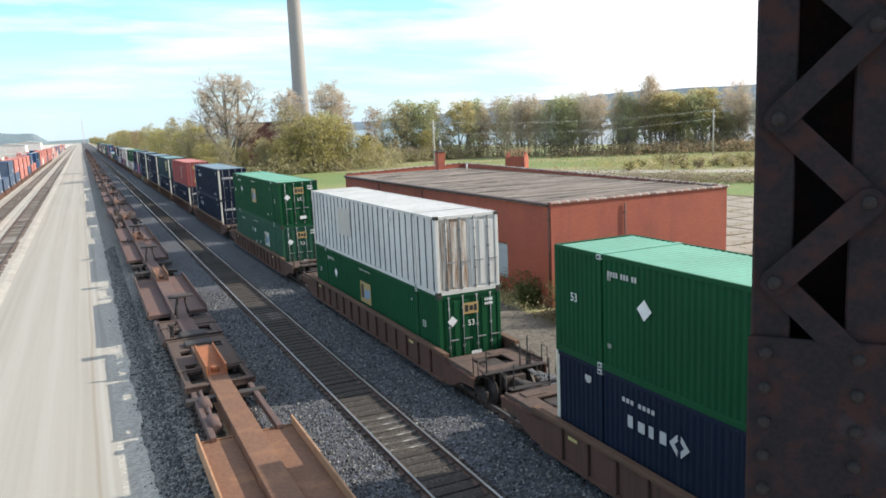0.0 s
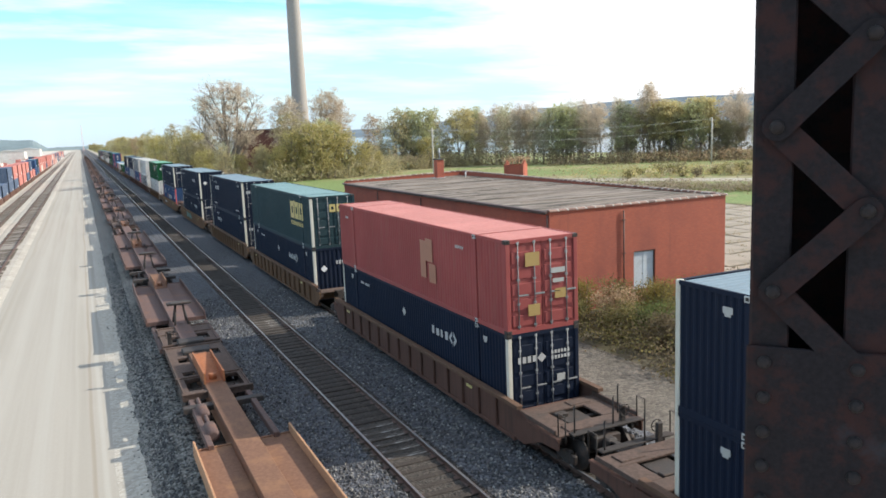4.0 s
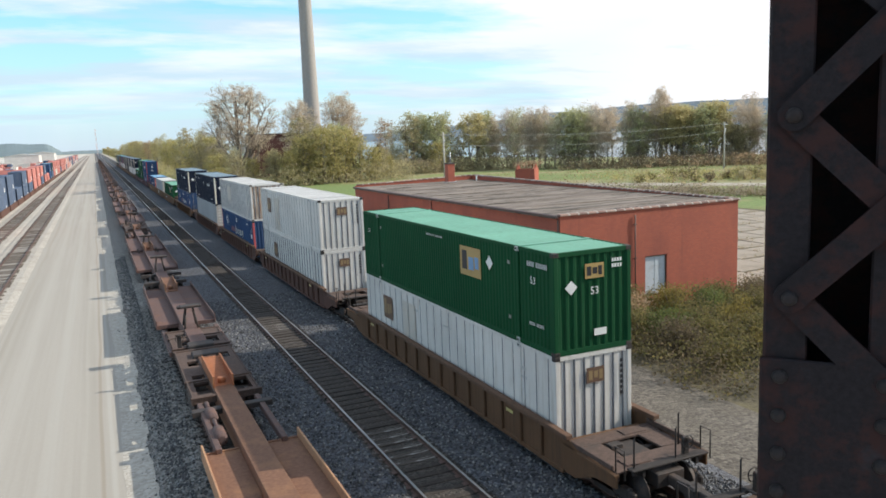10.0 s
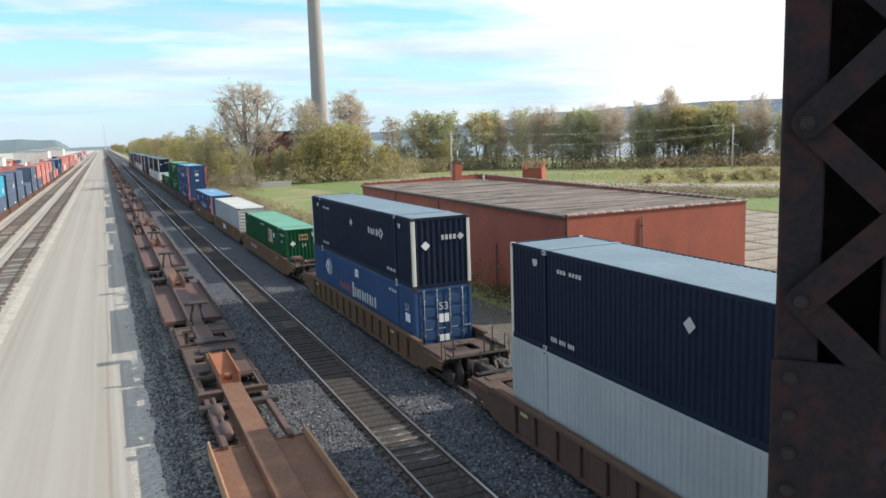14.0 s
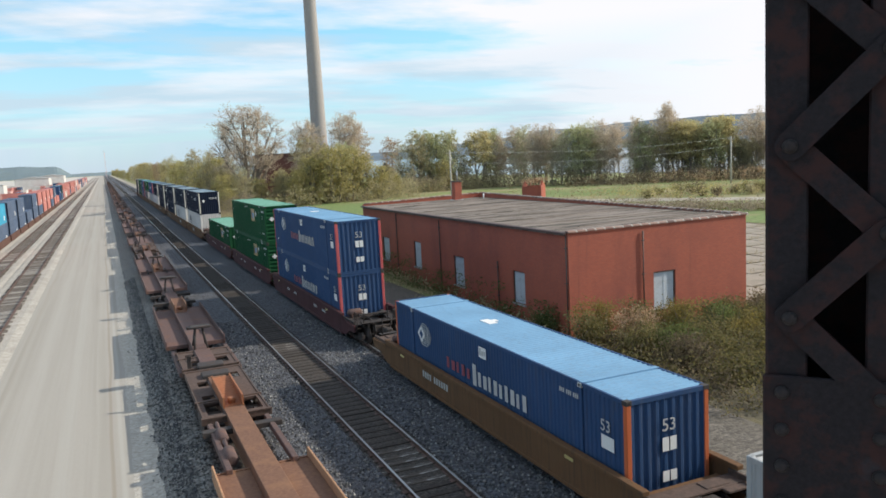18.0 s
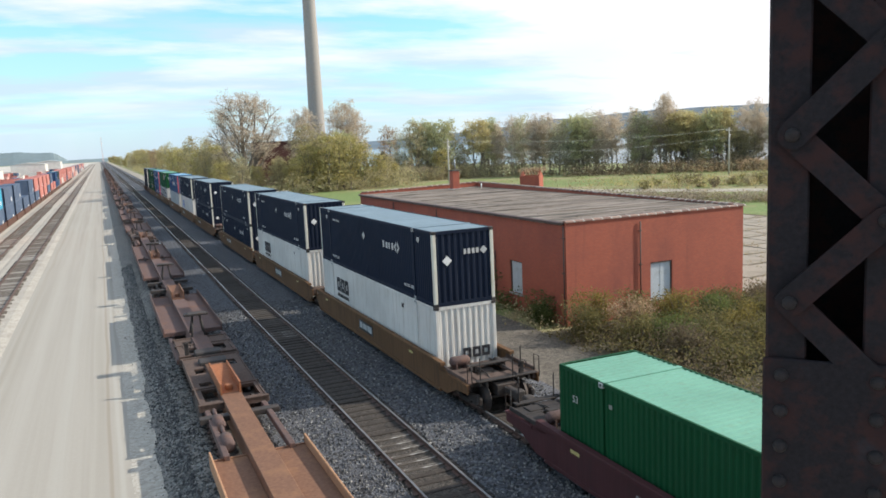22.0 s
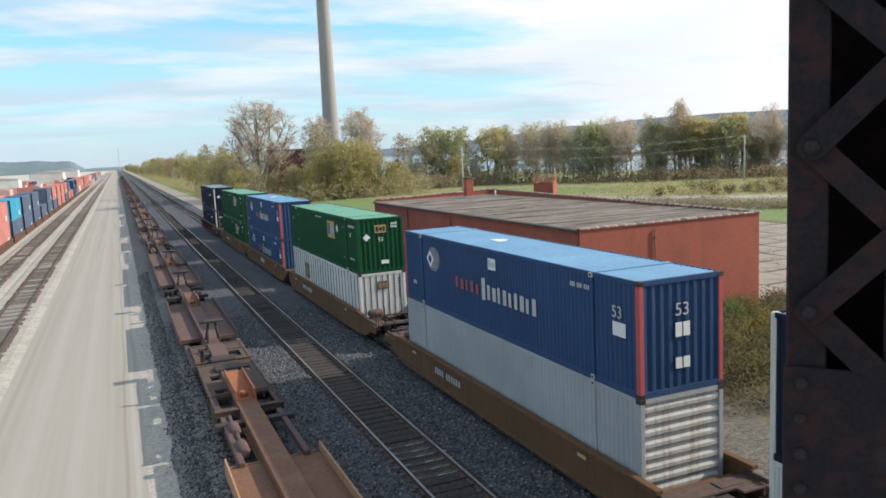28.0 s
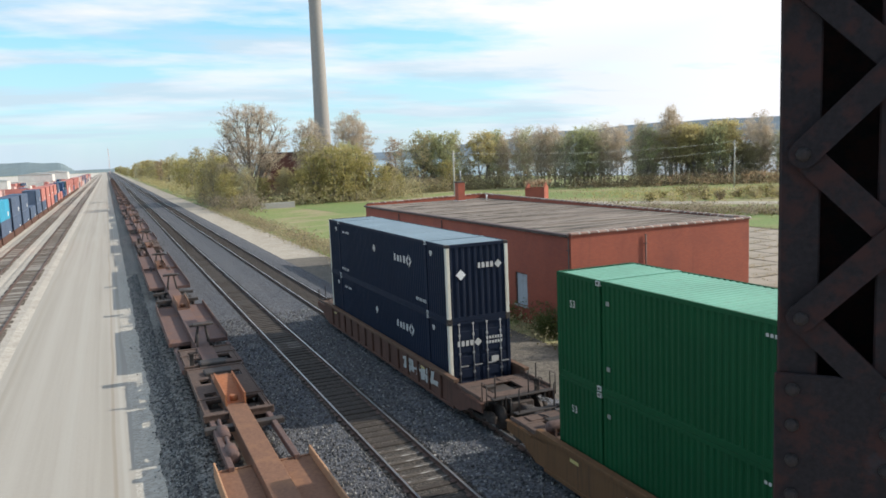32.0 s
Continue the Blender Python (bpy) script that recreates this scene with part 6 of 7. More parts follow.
# cracked concrete lot beside the building
lot = thing("concrete_lot", "cracked concrete slabs with weeds in the joints", "pavement", None, "", "structure")
rng = random.Random(11)
slab_ = Geo(); slab_.cbox(-1.74, 1.74, -1.74, 1.74, -0.2, 0.0, 0.03)
SLAB = slab_.mesh("slab", surface("stained_slab", (0.29, 0.25, 0.20), 0.95, 0, 5, 0.2, (0.13, 0.11, 0.075), 0.3, 0.75))
for i in range(9):
    for j in range(15):
        part("slab", SLAB, None, lot, at=pose(37.8 + i * 3.72, 22 + j * 3.72, GROUND_Z + 0.07 + rng.uniform(-0.03, 0.03), rng.uniform(-0.6, 0.6), rng.uniform(-0.6, 0.6), rng.uniform(-1, 1)))
g = Geo()
g.add([(56, 158, -0.5), (84, 114.5, -0.5), (99, 91, -0.5), (125, 50, -0.5), (130.5, 54, -0.5), (104.5, 95, -0.5), (89.5, 118.5, -0.5), (61.5, 162, -0.5)], [(0, 1, 6, 7), (1, 2, 5, 6), (2, 3, 4, 5)])
solid("field_road", g, DIRTPALE, "pale dirt road across the field", "road", "structure")
g = Geo()
g.add([(20.3, 8, -0.505), (36.2, 8, -0.505), (36.2, 33.9, -0.505), (20.3, 33.9, -0.505)], [(0, 1, 2, 3)])
g.add([(36.2, 12, -0.506), (71, 12, -0.506), (71, 79, -0.506), (36.2, 79, -0.506)], [(0, 1, 2, 3)])
g.add([(50, 136, -0.504), (62, 114, -0.504), (74, 94, -0.504), (82, 80, -0.504), (95, 60, -0.504), (101, 64, -0.504), (90, 84, -0.504), (82, 100, -0.504), (70, 120, -0.504), (58, 140, -0.504)], [(0, 1, 8, 9), (1, 2, 7, 8), (2, 3, 6, 7), (3, 4, 5, 6)])
solid("scrub_ground", g, SCRUB, "dark scrubby soil under weeds and slabs", "ground", "structure")
g = Geo()
g.add([(74, 56, -0.5), (112, 46, -0.5), (99, 72, -0.5), (84, 92, -0.5), (70, 74, -0.5)], [(0, 1, 2, 3, 4)])
g.add([(40, 138, -0.5), (56, 136, -0.5), (62, 160, -0.5), (48, 174, -0.5), (37, 172, -0.5)], [(0, 1, 2, 3, 4)])
g.add([(84, 150, -0.5), (100, 128, -0.5), (112, 132, -0.5), (104, 150, -0.5), (94, 164, -0.5)], [(0, 1, 2, 3, 4)])
solid("lawn", g, LAWN, "bright green mown grass in patches", "grass", "structure")


# ---- trees and brush ----
def leaf_material(name, a, b_, c):
    m, n, l, b = nodes_of(name)
    geo = n.new("ShaderNodeNewGeometry")
    l.new(ramp_node(n, l, geo.outputs["Random Per Island"], [(0.0, a), (0.5, b_), (1.0, c)]), b.inputs["Base Color"])
    b.inputs["Roughness"].default_value = 0.75
    # thin leaves let light through
    tr = n.new("ShaderNodeBsdfTranslucent")
    l.new(b.inputs["Base Color"].links[0].from_socket, tr.inputs["Color"])
    mx = n.new("ShaderNodeMixShader")
    mx.inputs[0].default_value = 0.56
    l.new(b.outputs[0], mx.inputs[1]); l.new(tr.outputs[0], mx.inputs[2])
    l.new(mx.outputs[0], n["Material Output"].inputs["Surface"])
    return m


LEAF = {"green": leaf_material("green_leaves", (0.29, 0.31, 0.17), (0.43, 0.44, 0.235), (0.58, 0.56, 0.32)),
        "olive": leaf_material("olive_leaves", (0.27, 0.245, 0.145), (0.41, 0.365, 0.21), (0.56, 0.49, 0.29)),
        "lime": leaf_material("lime_leaves", (0.26, 0.245, 0.10), (0.41, 0.37, 0.15), (0.57, 0.48, 0.22)),
        "grey": leaf_material("grey_green_leaves", (0.36, 0.36, 0.23), (0.50, 0.49, 0.32), (0.64, 0.61, 0.42)),
        "yellow": leaf_material("yellow_leaves", (0.38, 0.335, 0.16), (0.53, 0.46, 0.23), (0.66, 0.57, 0.32)),
        "rust": leaf_material("rust_leaves", (0.27, 0.19, 0.12), (0.41, 0.29, 0.18), (0.52, 0.40, 0.26)),
        "bare": leaf_material("pale_twigs", (0.44, 0.36, 0.28), (0.58, 0.49, 0.38), (0.70, 0.61, 0.48)),
        "weed": leaf_material("dry_weeds", (0.22, 0.175, 0.10), (0.34, 0.275, 0.16), (0.46, 0.38, 0.23)),
        "shrub": leaf_material("shrub_leaves", (0.10, 0.095, 0.035), (0.165, 0.15, 0.06), (0.26, 0.22, 0.09)),
        "shrub_gold": leaf_material("gold_shrub_leaves", (0.15, 0.125, 0.035), (0.23, 0.19, 0.055), (0.32, 0.25, 0.08)),
        "shrub_green": leaf_material("green_shrub_leaves", (0.07, 0.095, 0.03), (0.12, 0.15, 0.05), (0.18, 0.21, 0.07)),
        "stalk": leaf_material("dead_stalks", (0.10, 0.08, 0.05), (0.155, 0.125, 0.08), (0.22, 0.175, 0.11)),
        "thicket": leaf_material("brown_thicket", (0.19, 0.16, 0.115), (0.30, 0.25, 0.18), (0.41, 0.345, 0.25))}
BARK = surface("tree_bark", (0.20, 0.17, 0.14), 0.95, 0, 8, 0.3, (0.08, 0.065, 0.05), 1.0, 0.5, (1, 1, 0.3), 0.4, 0.03)


def leaf_quads(rng, pts, per, spread, size, width=0.32):
    n = len(pts) * per
    r = np.random.RandomState(rng.randrange(10 ** 6))
    base = np.repeat(np.array(pts, float), per, axis=0) + r.normal(0, 1, (n, 3)) * np.array([spread, spread, spread * 0.7])
    a = r.normal(0, 1, (n, 3)); a /= np.linalg.norm(a, axis=1, keepdims=True)
    b = r.normal(0, 1, (n, 3)); b -= (a * b).sum(1, keepdims=True) * a; b /= np.linalg.norm(b, axis=1, keepdims=True)
    s = size * r.uniform(0.6, 1.4, (n, 1))
    v = np.stack([base - a * s * 0.5, base + b * s * width, base + a * s * 0.5, base - b * s * width], 1).reshape(-1, 3)
    return v, np.arange(4 * n).reshape(n, 4)


def lobed(rng, H, R, z0, nl, lr, nt, trunks, r0, fine=0):
    """Trunks, limbs to the lobes of the crown, twigs to their shells; returns limbs and leaf points."""
    g, tips = Geo(), []
    stems = []
    for j in range(trunks):
        a = 2 * math.pi * j / trunks + rng.uniform(-0.4, 0.4)
        b = Vector((math.cos(a), math.sin(a), 0)) * (0 if trunks == 1 else 0.05 * H * rng.uniform(0.6, 1.2))
        top = b * 2.6 + Vector((rng.uniform(-0.03, 0.03) * H, rng.uniform(-0.03, 0.03) * H, H * rng.uniform(0.74, 0.86)))
        pts = [b + Vector((0, 0, -0.4))]
        for k in range(1, 6):
            u = k / 5
            pts.append(b.lerp(top, u) + Vector((rng.uniform(-1, 1), rng.uniform(-1, 1), 0)) * H * 0.012)
        stems.append(pts)
        g.tube(pts, [r0 * (1 - 0.16 * k) for k in range(6)], 7, 0, False)
    for i in range(nl):
        u = (i + 0.5) / nl
        z = z0 + (H - lr * 0.8 - z0) * u ** 0.85
        rad = max(0.1, R - lr * 0.6) * math.sin(math.pi * min(0.99, 0.2 + 0.76 * u)) ** 0.6 * rng.uniform(0.55, 1.0)
        a = i * 2.4 + rng.uniform(-0.5, 0.5)
        c = Vector((math.cos(a) * rad, math.sin(a) * rad, z))
        st = min(stems, key=lambda s: (s[3] - c).length)
        zs = max(0.16 * H, z - rad * 0.9 - lr)
        k = min(4, max(0, int(zs / (st[5].z - st[0].z) * 5)))
        s = st[k].lerp(st[k + 1], min(1.0, max(0.0, (zs - st[k].z) / (st[k + 1].z - st[k].z))))
        r1 = r0 * (0.26 + 0.2 * (1 - u))
        mid = s.lerp(c, 0.5) + Vector((rng.uniform(-0.3, 0.3), rng.uniform(-0.3, 0.3), -0.06 * (c - s).length))
        g.tube([s, mid, c], [r1, r1 * 0.72, r1 * 0.42], 5, 0, False)
        q = lr * rng.uniform(0.75, 1.2)
        for t in range(nt):
            d = Vector((rng.gauss(0, 1), rng.gauss(0, 1), rng.gauss(0.25, 0.8))).normalized() * q
            e = c + Vector((d.x, d.y, d.z * 0.85))
            o = c.lerp(mid, rng.uniform(0, 0.5))
            m2 = o.lerp(e, 0.55) + Vector((0, 0, 0.08 * q))
            g.tube([o, m2, e], [r1 * 0.34, r1 * 0.2, r1 * 0.07], 4, 0, False)
            tips += [tuple(o.lerp(e, 0.45)), tuple(m2.lerp(e, 0.5)), tuple(e)]
            for _ in range(fine):
                d2 = (d.normalized() + Vector((rng.uniform(-1, 1), rng.uniform(-1, 1), rng.uniform(-0.4, 1))) * 0.75).normalized() * q * rng.uniform(0.35, 0.7)
                b0 = o.lerp(e, rng.uniform(0.35, 0.95))
                g.tube([b0, b0 + d2 * 0.55 + Vector((0, 0, 0.05)), b0 + d2], [r1 * 0.13, r1 * 0.09, r1 * 0.05], 3, 0, False)
                tips.append(tuple(b0 + d2))
                tips.append(tuple(b0 + d2 * 0.6))
    return g, tips


def tree(seed, name, label, kind, H, R, z0, nl, lr, nt, per, lspread, size, at, trunks=1, r0=0.3, fine=0, bark=None, width=0.32):
    rng = random.Random(seed)
    c = thing(name, label, "tree", at, "trees")
    g, tips = lobed(rng, H, R, z0, nl, lr, nt, trunks, r0, fine)
    part("trunk", g, bark or BARK, c)
    v, f = leaf_quads(rng, tips, per, lspread, size, width)
    me = bpy.data.meshes.new("crown")
    me.from_pydata(v.tolist(), [], f.tolist())
    me.materials.append(LEAF[kind])
    part("crown", me, None, c)
    return c


BARK_PALE = surface("pale_bark", (0.36, 0.32, 0.26), 0.95, 0, 8, 0.3, (0.2, 0.17, 0.13), 1.0, 0.5, (1, 1, 0.3), 0.4, 0.03)
rng = random.Random(21)
tree(3, "bare_tree", "large half-bare tree with pale autumn twigs", "bare", 25.2, 10.0, 8.0, 30, 2.7, 8, 7, 0.42, 0.46, pose(33.6, 195, GROUND_Z), 3, 0.62, 5, None, 0.10)
KINDS = {
    "green": tree(31, "leafy_tree", "broad green tree turning yellow", "green", 16.5, 4.8, 2.2, 20, 2.0, 6, 10, 0.5, 0.42, pose(87, 203, GROUND_Z), 2, 0.24),
    "olive": tree(32, "leafy_tree", "olive green tree in autumn", "olive", 16.5, 4.7, 2.0, 20, 2.0, 6, 9, 0.5, 0.42, pose(46, 183, GROUND_Z), 2, 0.24),
    "yellow": tree(33, "leafy_tree", "round yellow-leaved tree in autumn colour", "yellow", 17, 5.2, 6.4, 24, 2.0, 6, 12, 0.5, 0.42, pose(100.3, 200, GROUND_Z), 2, 0.26),
    "rust": tree(34, "leafy_tree", "rust-brown tree in autumn colour", "rust", 16.5, 3.8, 4.0, 15, 1.7, 7, 6, 0.5, 0.42, pose(84, 229, GROUND_Z), 1, 0.25),
    "grey": tree(37, "leafy_tree", "tall grey-green lakeside tree thinning in autumn", "grey", 17, 3.9, 3.0, 19, 1.6, 7, 2, 0.55, 0.34, pose(110, 192, GROUND_Z), 2, 0.2, 2, BARK_PALE),
    "thin": tree(35, "thin_tree", "slender nearly bare autumn tree", "bare", 20, 4.0, 6.0, 18, 1.6, 6, 8, 0.42, 0.42, pose(140, 165, GROUND_Z), 1, 0.24, 2, BARK_PALE, 0.14),
    "lush": tree(36, "leafy_tree", "dense olive tree with a ragged crown", "lime", 14.5, 5.2, 1.6, 22, 2.1, 6, 9, 0.55, 0.44, pose(50, 177, GROUND_Z), 3, 0.22),
}


def plant(kind, x, y, k=1.0, kz=None):
    ob = copy_thing(KINDS[kind], pose(x, y, GROUND_Z, 0, 0, rng.uniform(0, 360)))
    ob.scale = (k, k, kz or k)
    return ob


# the clump round the smokestack
for kind, x, y, k in (("lush", 41, 177, 0.62), ("lush", 45, 178, 0.85), ("olive", 50.5, 184, 0.86), ("lush", 54.5, 179, 0.98), ("lush", 58.5, 181, 0.82), ("green", 56, 187, 0.9), ("olive", 38.5, 181, 0.55),
                      ("lush", 62.5, 180, 0.62), ("olive", 65.5, 183, 0.5), ("thin", 49.5, 205, 1.02), ("thin", 52.5, 206, 1.06), ("thin", 60.5, 205, 1.12), ("thin", 63.5, 206, 1.14), ("thin", 66, 206, 1.0), ("olive", 30, 208, 0.7), ("lush", 27.8, 213, 0.92),
                      ("lush", 23.8, 168, 0.4), ("lush", 25, 180, 0.6), ("olive", 24.3, 196, 0.72), ("lush", 23.8, 209, 0.82), ("olive", 29, 179, 0.55), ("grey", 30.5, 188, 0.6), ("rust", 37, 200, 0.5), ("yellow", 40, 190, 0.5), ("lush", 34, 186, 0.5), ("lush", 69, 186, 0.42), ("olive", 72, 196, 0.45)):
    plant(kind, x, y, k)
# the row along the railway into the distance
for k in range(28):
    y = 224 + k * 17 + k * k * 0.25 + rng.uniform(-5, 5)
    plant(rng.choice(("lush", "lush", "yellow", "olive", "rust", "grey") if k > 6 else ("lush", "olive", "lush", "green")), 25.5 + rng.uniform(0, 7) + (k > 18) * 2, y, rng.uniform(0.78, 0.98))
    if k % 3 == 0:
        plant(rng.choice(("olive", "lush", "grey")), 38 + rng.uniform(0, 10), y + 6, rng.uniform(0.8, 1.05))
for k in range(34):
    y = 600 + k * 30 + k * k * 0.5
    plant(rng.choice(("lush", "yellow", "olive", "grey", "lush")), 20.5 + rng.uniform(0, 5) + (y < 850) * 2, y + rng.uniform(-9, 9), rng.uniform(0.55, 0.85))
# by the lake: the olive group, then the yellow tree, then the long belt
for x, y, kind, k in ((81.5, 202, "olive", 1.02), (85, 206, "green", 1.08), (90.5, 201, "green", 1.05), (93.5, 206, "olive", 1.0), (79, 207, "grey", 0.85), (76.5, 203, "olive", 0.5), (87.5, 197, "lush", 0.62), (97, 203, "olive", 0.6)):
    plant(kind, x, y, k)
BELT = [(107, 198), (119, 181.5), (147, 158.5), (160, 146), (185, 122), (215, 96)]


def on_belt(u):
    """A point on the belt's middle line, u from 0 to 1."""
    ds = [math.dist(a, b) for a, b in zip(BELT, BELT[1:])]
    s = u * sum(ds)
    for (a, b), d in zip(zip(BELT, BELT[1:]), ds):
        if s <= d:
            return a[0] + (b[0] - a[0]) * s / d, a[1] + (b[1] - a[1]) * s / d
        s -= d
    return BELT[-1]


for k in range(72):
    u = 0.54 * k / 63 if k < 64 else 0.56 + 0.44 * (k - 64) / 7
    x, y = on_belt(u)
    if 0.42 < u < 0.47:
        kind, s = "olive", 0.62
    elif 0.35 < u < 0.42:
        kind, s = rng.choice(("green", "yellow", "lush", "yellow")), rng.uniform(0.92, 1.02)
    else:
        kind, s = rng.choice(("grey", "green", "grey", "thin", "grey", "thin", "thin", "yellow" if u > 0.25 else "grey")), rng.uniform(0.74, 1.06)
    plant(kind, x + rng.uniform(-2, 2), y + rng.uniform(-3, 8), s * (0.82 if kind == "thin" else 1))
for x, y, k in ((139.4, 165.5, 1.03), (157, 150.5, 0.9), (116, 186, 0.85)):
    plant("thin", x, y, k)


def brush(name, label, pts, per, spread, size, kind, at=None):
    v, f = leaf_quads(random.Random(len(pts)), pts, per, spread, size)
    me = bpy.data.meshes.new(name)
    me.from_pydata(v.tolist(), [], f.tolist())
    me.materials.append(LEAF[kind])
    return tagged(new(name, me), label, "brush", "", "stuff")


def scatter(n, fn, seed):
    r = random.Random(seed)
    return [fn(r) for _ in range(n)]


def belt(r):
    x, y = on_belt(r.random())
    return (x + r.uniform(-3, 3) - 2, y + r.uniform(-4, 4) - 3, GROUND_Z + r.random() ** 1.3 * 4.2)


def along(r, pts, off, top):
    """A point near a line on the ground, up to a height."""
    k = r.randrange(len(pts) - 1)
    u = r.random()
    return (pts[k][0] + (pts[k + 1][0] - pts[k][0]) * u + r.gauss(0, off), pts[k][1] + (pts[k + 1][1] - pts[k][1]) * u + r.gauss(0, off), GROUND_Z + r.random() ** 1.3 * top)


brush("undergrowth", "dark brown thicket below the lakeside trees", scatter(900, belt, 1), 18, 0.8, 0.42, "thicket")
brush("undergrowth", "tan undergrowth below the lakeside trees", scatter(420, belt, 2), 14, 0.7, 0.4, "weed")
brush("undergrowth", "dark brown thicket under the trees by the lake", scatter(260, lambda r: (r.uniform(72, 106), r.uniform(193, 206), GROUND_Z + r.random() ** 1.4 * 4.2), 31), 26, 0.9, 0.42, "thicket")
brush("undergrowth", "olive bushes under the trees by the lake", scatter(240, lambda r: (r.uniform(72, 104), r.uniform(192, 202), GROUND_Z + r.random() ** 1.4 * 3.6), 32), 24, 0.9, 0.42, "olive")
MOUND = [(112, 168), (126, 158), (142, 147), (152, 136)]
brush("weed_mound", "tan dead weeds in heaps before the trees", scatter(420, lambda r: along(r, MOUND, 2.8, 2.7), 33), 18, 0.6, 0.34, "stalk")
brush("weed_mound", "reddish dead weeds in heaps before the trees", scatter(200, lambda r: along(r, MOUND[1:], 2.6, 2.8), 34), 18, 0.6, 0.34, "rust")
HEDGE = [(54, 137), (66, 117), (78, 97), (86, 82), (97, 66)]
brush("hedge", "dark brown hedge along the field road", scatter(520, lambda r: along(r, HEDGE, 3.0, 0.5), 35), 70, 0.7, 0.24, "thicket")
brush("hedge", "olive weeds along the field road", scatter(300, lambda r: along(r, HEDGE, 3.2, 0.6), 36), 20, 0.5, 0.22, "shrub")
FARSIDE = [(92, 122), (104, 110), (118, 104), (130, 92)]
brush("field_weeds", "yellowing bushes beyond the field road", scatter(220, lambda r: along(r, FARSIDE, 5.0, 1.7), 37), 34, 0.55, 0.26, "lime")
def field_shrub(seed, x, y, h, kind, label):
    r = random.Random(seed)
    c = thing("shrub", label, "shrub", pose(x, y, GROUND_Z), "shrubs in the field")
    pts, g = [], Geo()
    for k in range(7):
        a = r.uniform(0, 6.28)
        d = Vector((math.cos(a) * h * 0.5, math.sin(a) * h * 0.5, h * r.uniform(0.5, 0.95)))
        g.tube([(0, 0, -0.1), d * 0.5, d], [0.05, 0.035, 0.015], 4, 0, False)
        pts += [tuple(d * u) for u in (0.35, 0.6, 0.8, 1.0)]
    part("stem", g, BARK, c)
    v, f = leaf_quads(r, pts, 16, h * 0.17, 0.24)
    me = bpy.data.meshes.new("foliage")
    me.from_pydata(v.tolist(), [], f.tolist())
    me.materials.append(LEAF[kind])
    part("foliage", me, None, c)


rf = random.Random(61)
for k in range(26):
    q = FARSIDE[k % 3], FARSIDE[k % 3 + 1]
    u = rf.random()
    field_shrub(300 + k, q[0][0] + (q[1][0] - q[0][0]) * u + rf.gauss(0, 4), q[0][1] + (q[1][1] - q[0][1]) * u + rf.gauss(0, 4), rf.uniform(1.2, 2.6), ("shrub", "olive", "shrub", "stalk")[k % 4], ("dark olive shrub in the field", "olive shrub in the field", "dark olive shrub in the field", "dead brown shrub in the field")[k % 4])
brush("field_weeds", "tan bushes beyond the field road", scatter(200, lambda r: along(r, FARSIDE, 6.0, 1.4), 38), 26, 0.55, 0.26, "weed")
brush("undergrowth", "dense bushes below the trees by the smokestack", scatter(420, lambda r: (r.uniform(35, 72), r.uniform(172, 192), GROUND_Z + r.random() ** 1.3 * 4.0), 3), 26, 0.9, 0.42, "olive")
brush("undergrowth", "dark bushes at the edge of the gravel track", scatter(260, lambda r: (r.uniform(21.5, 30), r.uniform(158, 215), GROUND_Z + r.random() ** 1.3 * 3.0), 41), 30, 0.8, 0.36, "thicket")
brush("undergrowth", "yellowing bushes along the railway", scatter(520, lambda r: (22.5 + r.random() ** 2 * 12, r.uniform(190, 620), GROUND_Z + r.uniform(0.1, 3.0)), 4), 22, 0.9, 0.45, "yellow")
brush("undergrowth", "olive bushes along the railway", scatter(700, lambda r: (23.5 + r.random() * 16, r.uniform(180, 800), GROUND_Z + r.uniform(0.1, 3.6)), 5), 22, 1.0, 0.5, "olive")
brush("field_weeds", "dry tan weeds in the field", scatter(700, lambda r: (r.uniform(60, 190), r.uniform(112, 168), GROUND_Z + r.uniform(0.0, 0.6)), 6), 10, 0.8, 0.26, "weed")
brush("roof_weeds", "dry weeds on the brick hut roof", scatter(60, lambda r: (69.6 + r.uniform(0, 4.2), 119.6 + r.uniform(0, 3.0), GROUND_Z + 4.35 + r.uniform(0, 0.4)), 15), 12, 0.25, 0.2, "rust")
brush("verge_weeds", "tan weeds along the gravel track", scatter(420, lambda r: (21.6 + r.gauss(0, 0.9) + math.sin(r.uniform(0, 6)) * 0.6, 62 + 110 * (r.randrange(16) + r.gauss(0.5, 0.22)) / 16, GROUND_Z + r.uniform(0.0, 1.0)), 8), 22, 0.45, 0.18, "weed")
brush("verge_weeds", "low olive weeds along the gravel track", scatter(420, lambda r: (21.2 + r.gauss(0, 0.8), 34 + 142 * (r.randrange(22) + r.gauss(0.5, 0.25)) / 22, GROUND_Z + r.uniform(0.0, 0.7)), 9), 22, 0.4, 0.16, "olive")
brush("verge_weeds", "dark brown weeds along the gravel track", scatter(260, lambda r: (21.9 + r.gauss(0, 0.8), r.uniform(70, 176), GROUND_Z + r.uniform(0.0, 0.8)), 42), 20, 0.4, 0.18, "thicket")
brush("wall_weeds", "creepers and weeds at the foot of the brick wall", scatter(160, lambda r: (r.uniform(21.2, 22.1), r.uniform(35, 69), GROUND_Z + r.random() ** 2 * 2.0), 10), 40, 0.25, 0.12, "shrub_green")


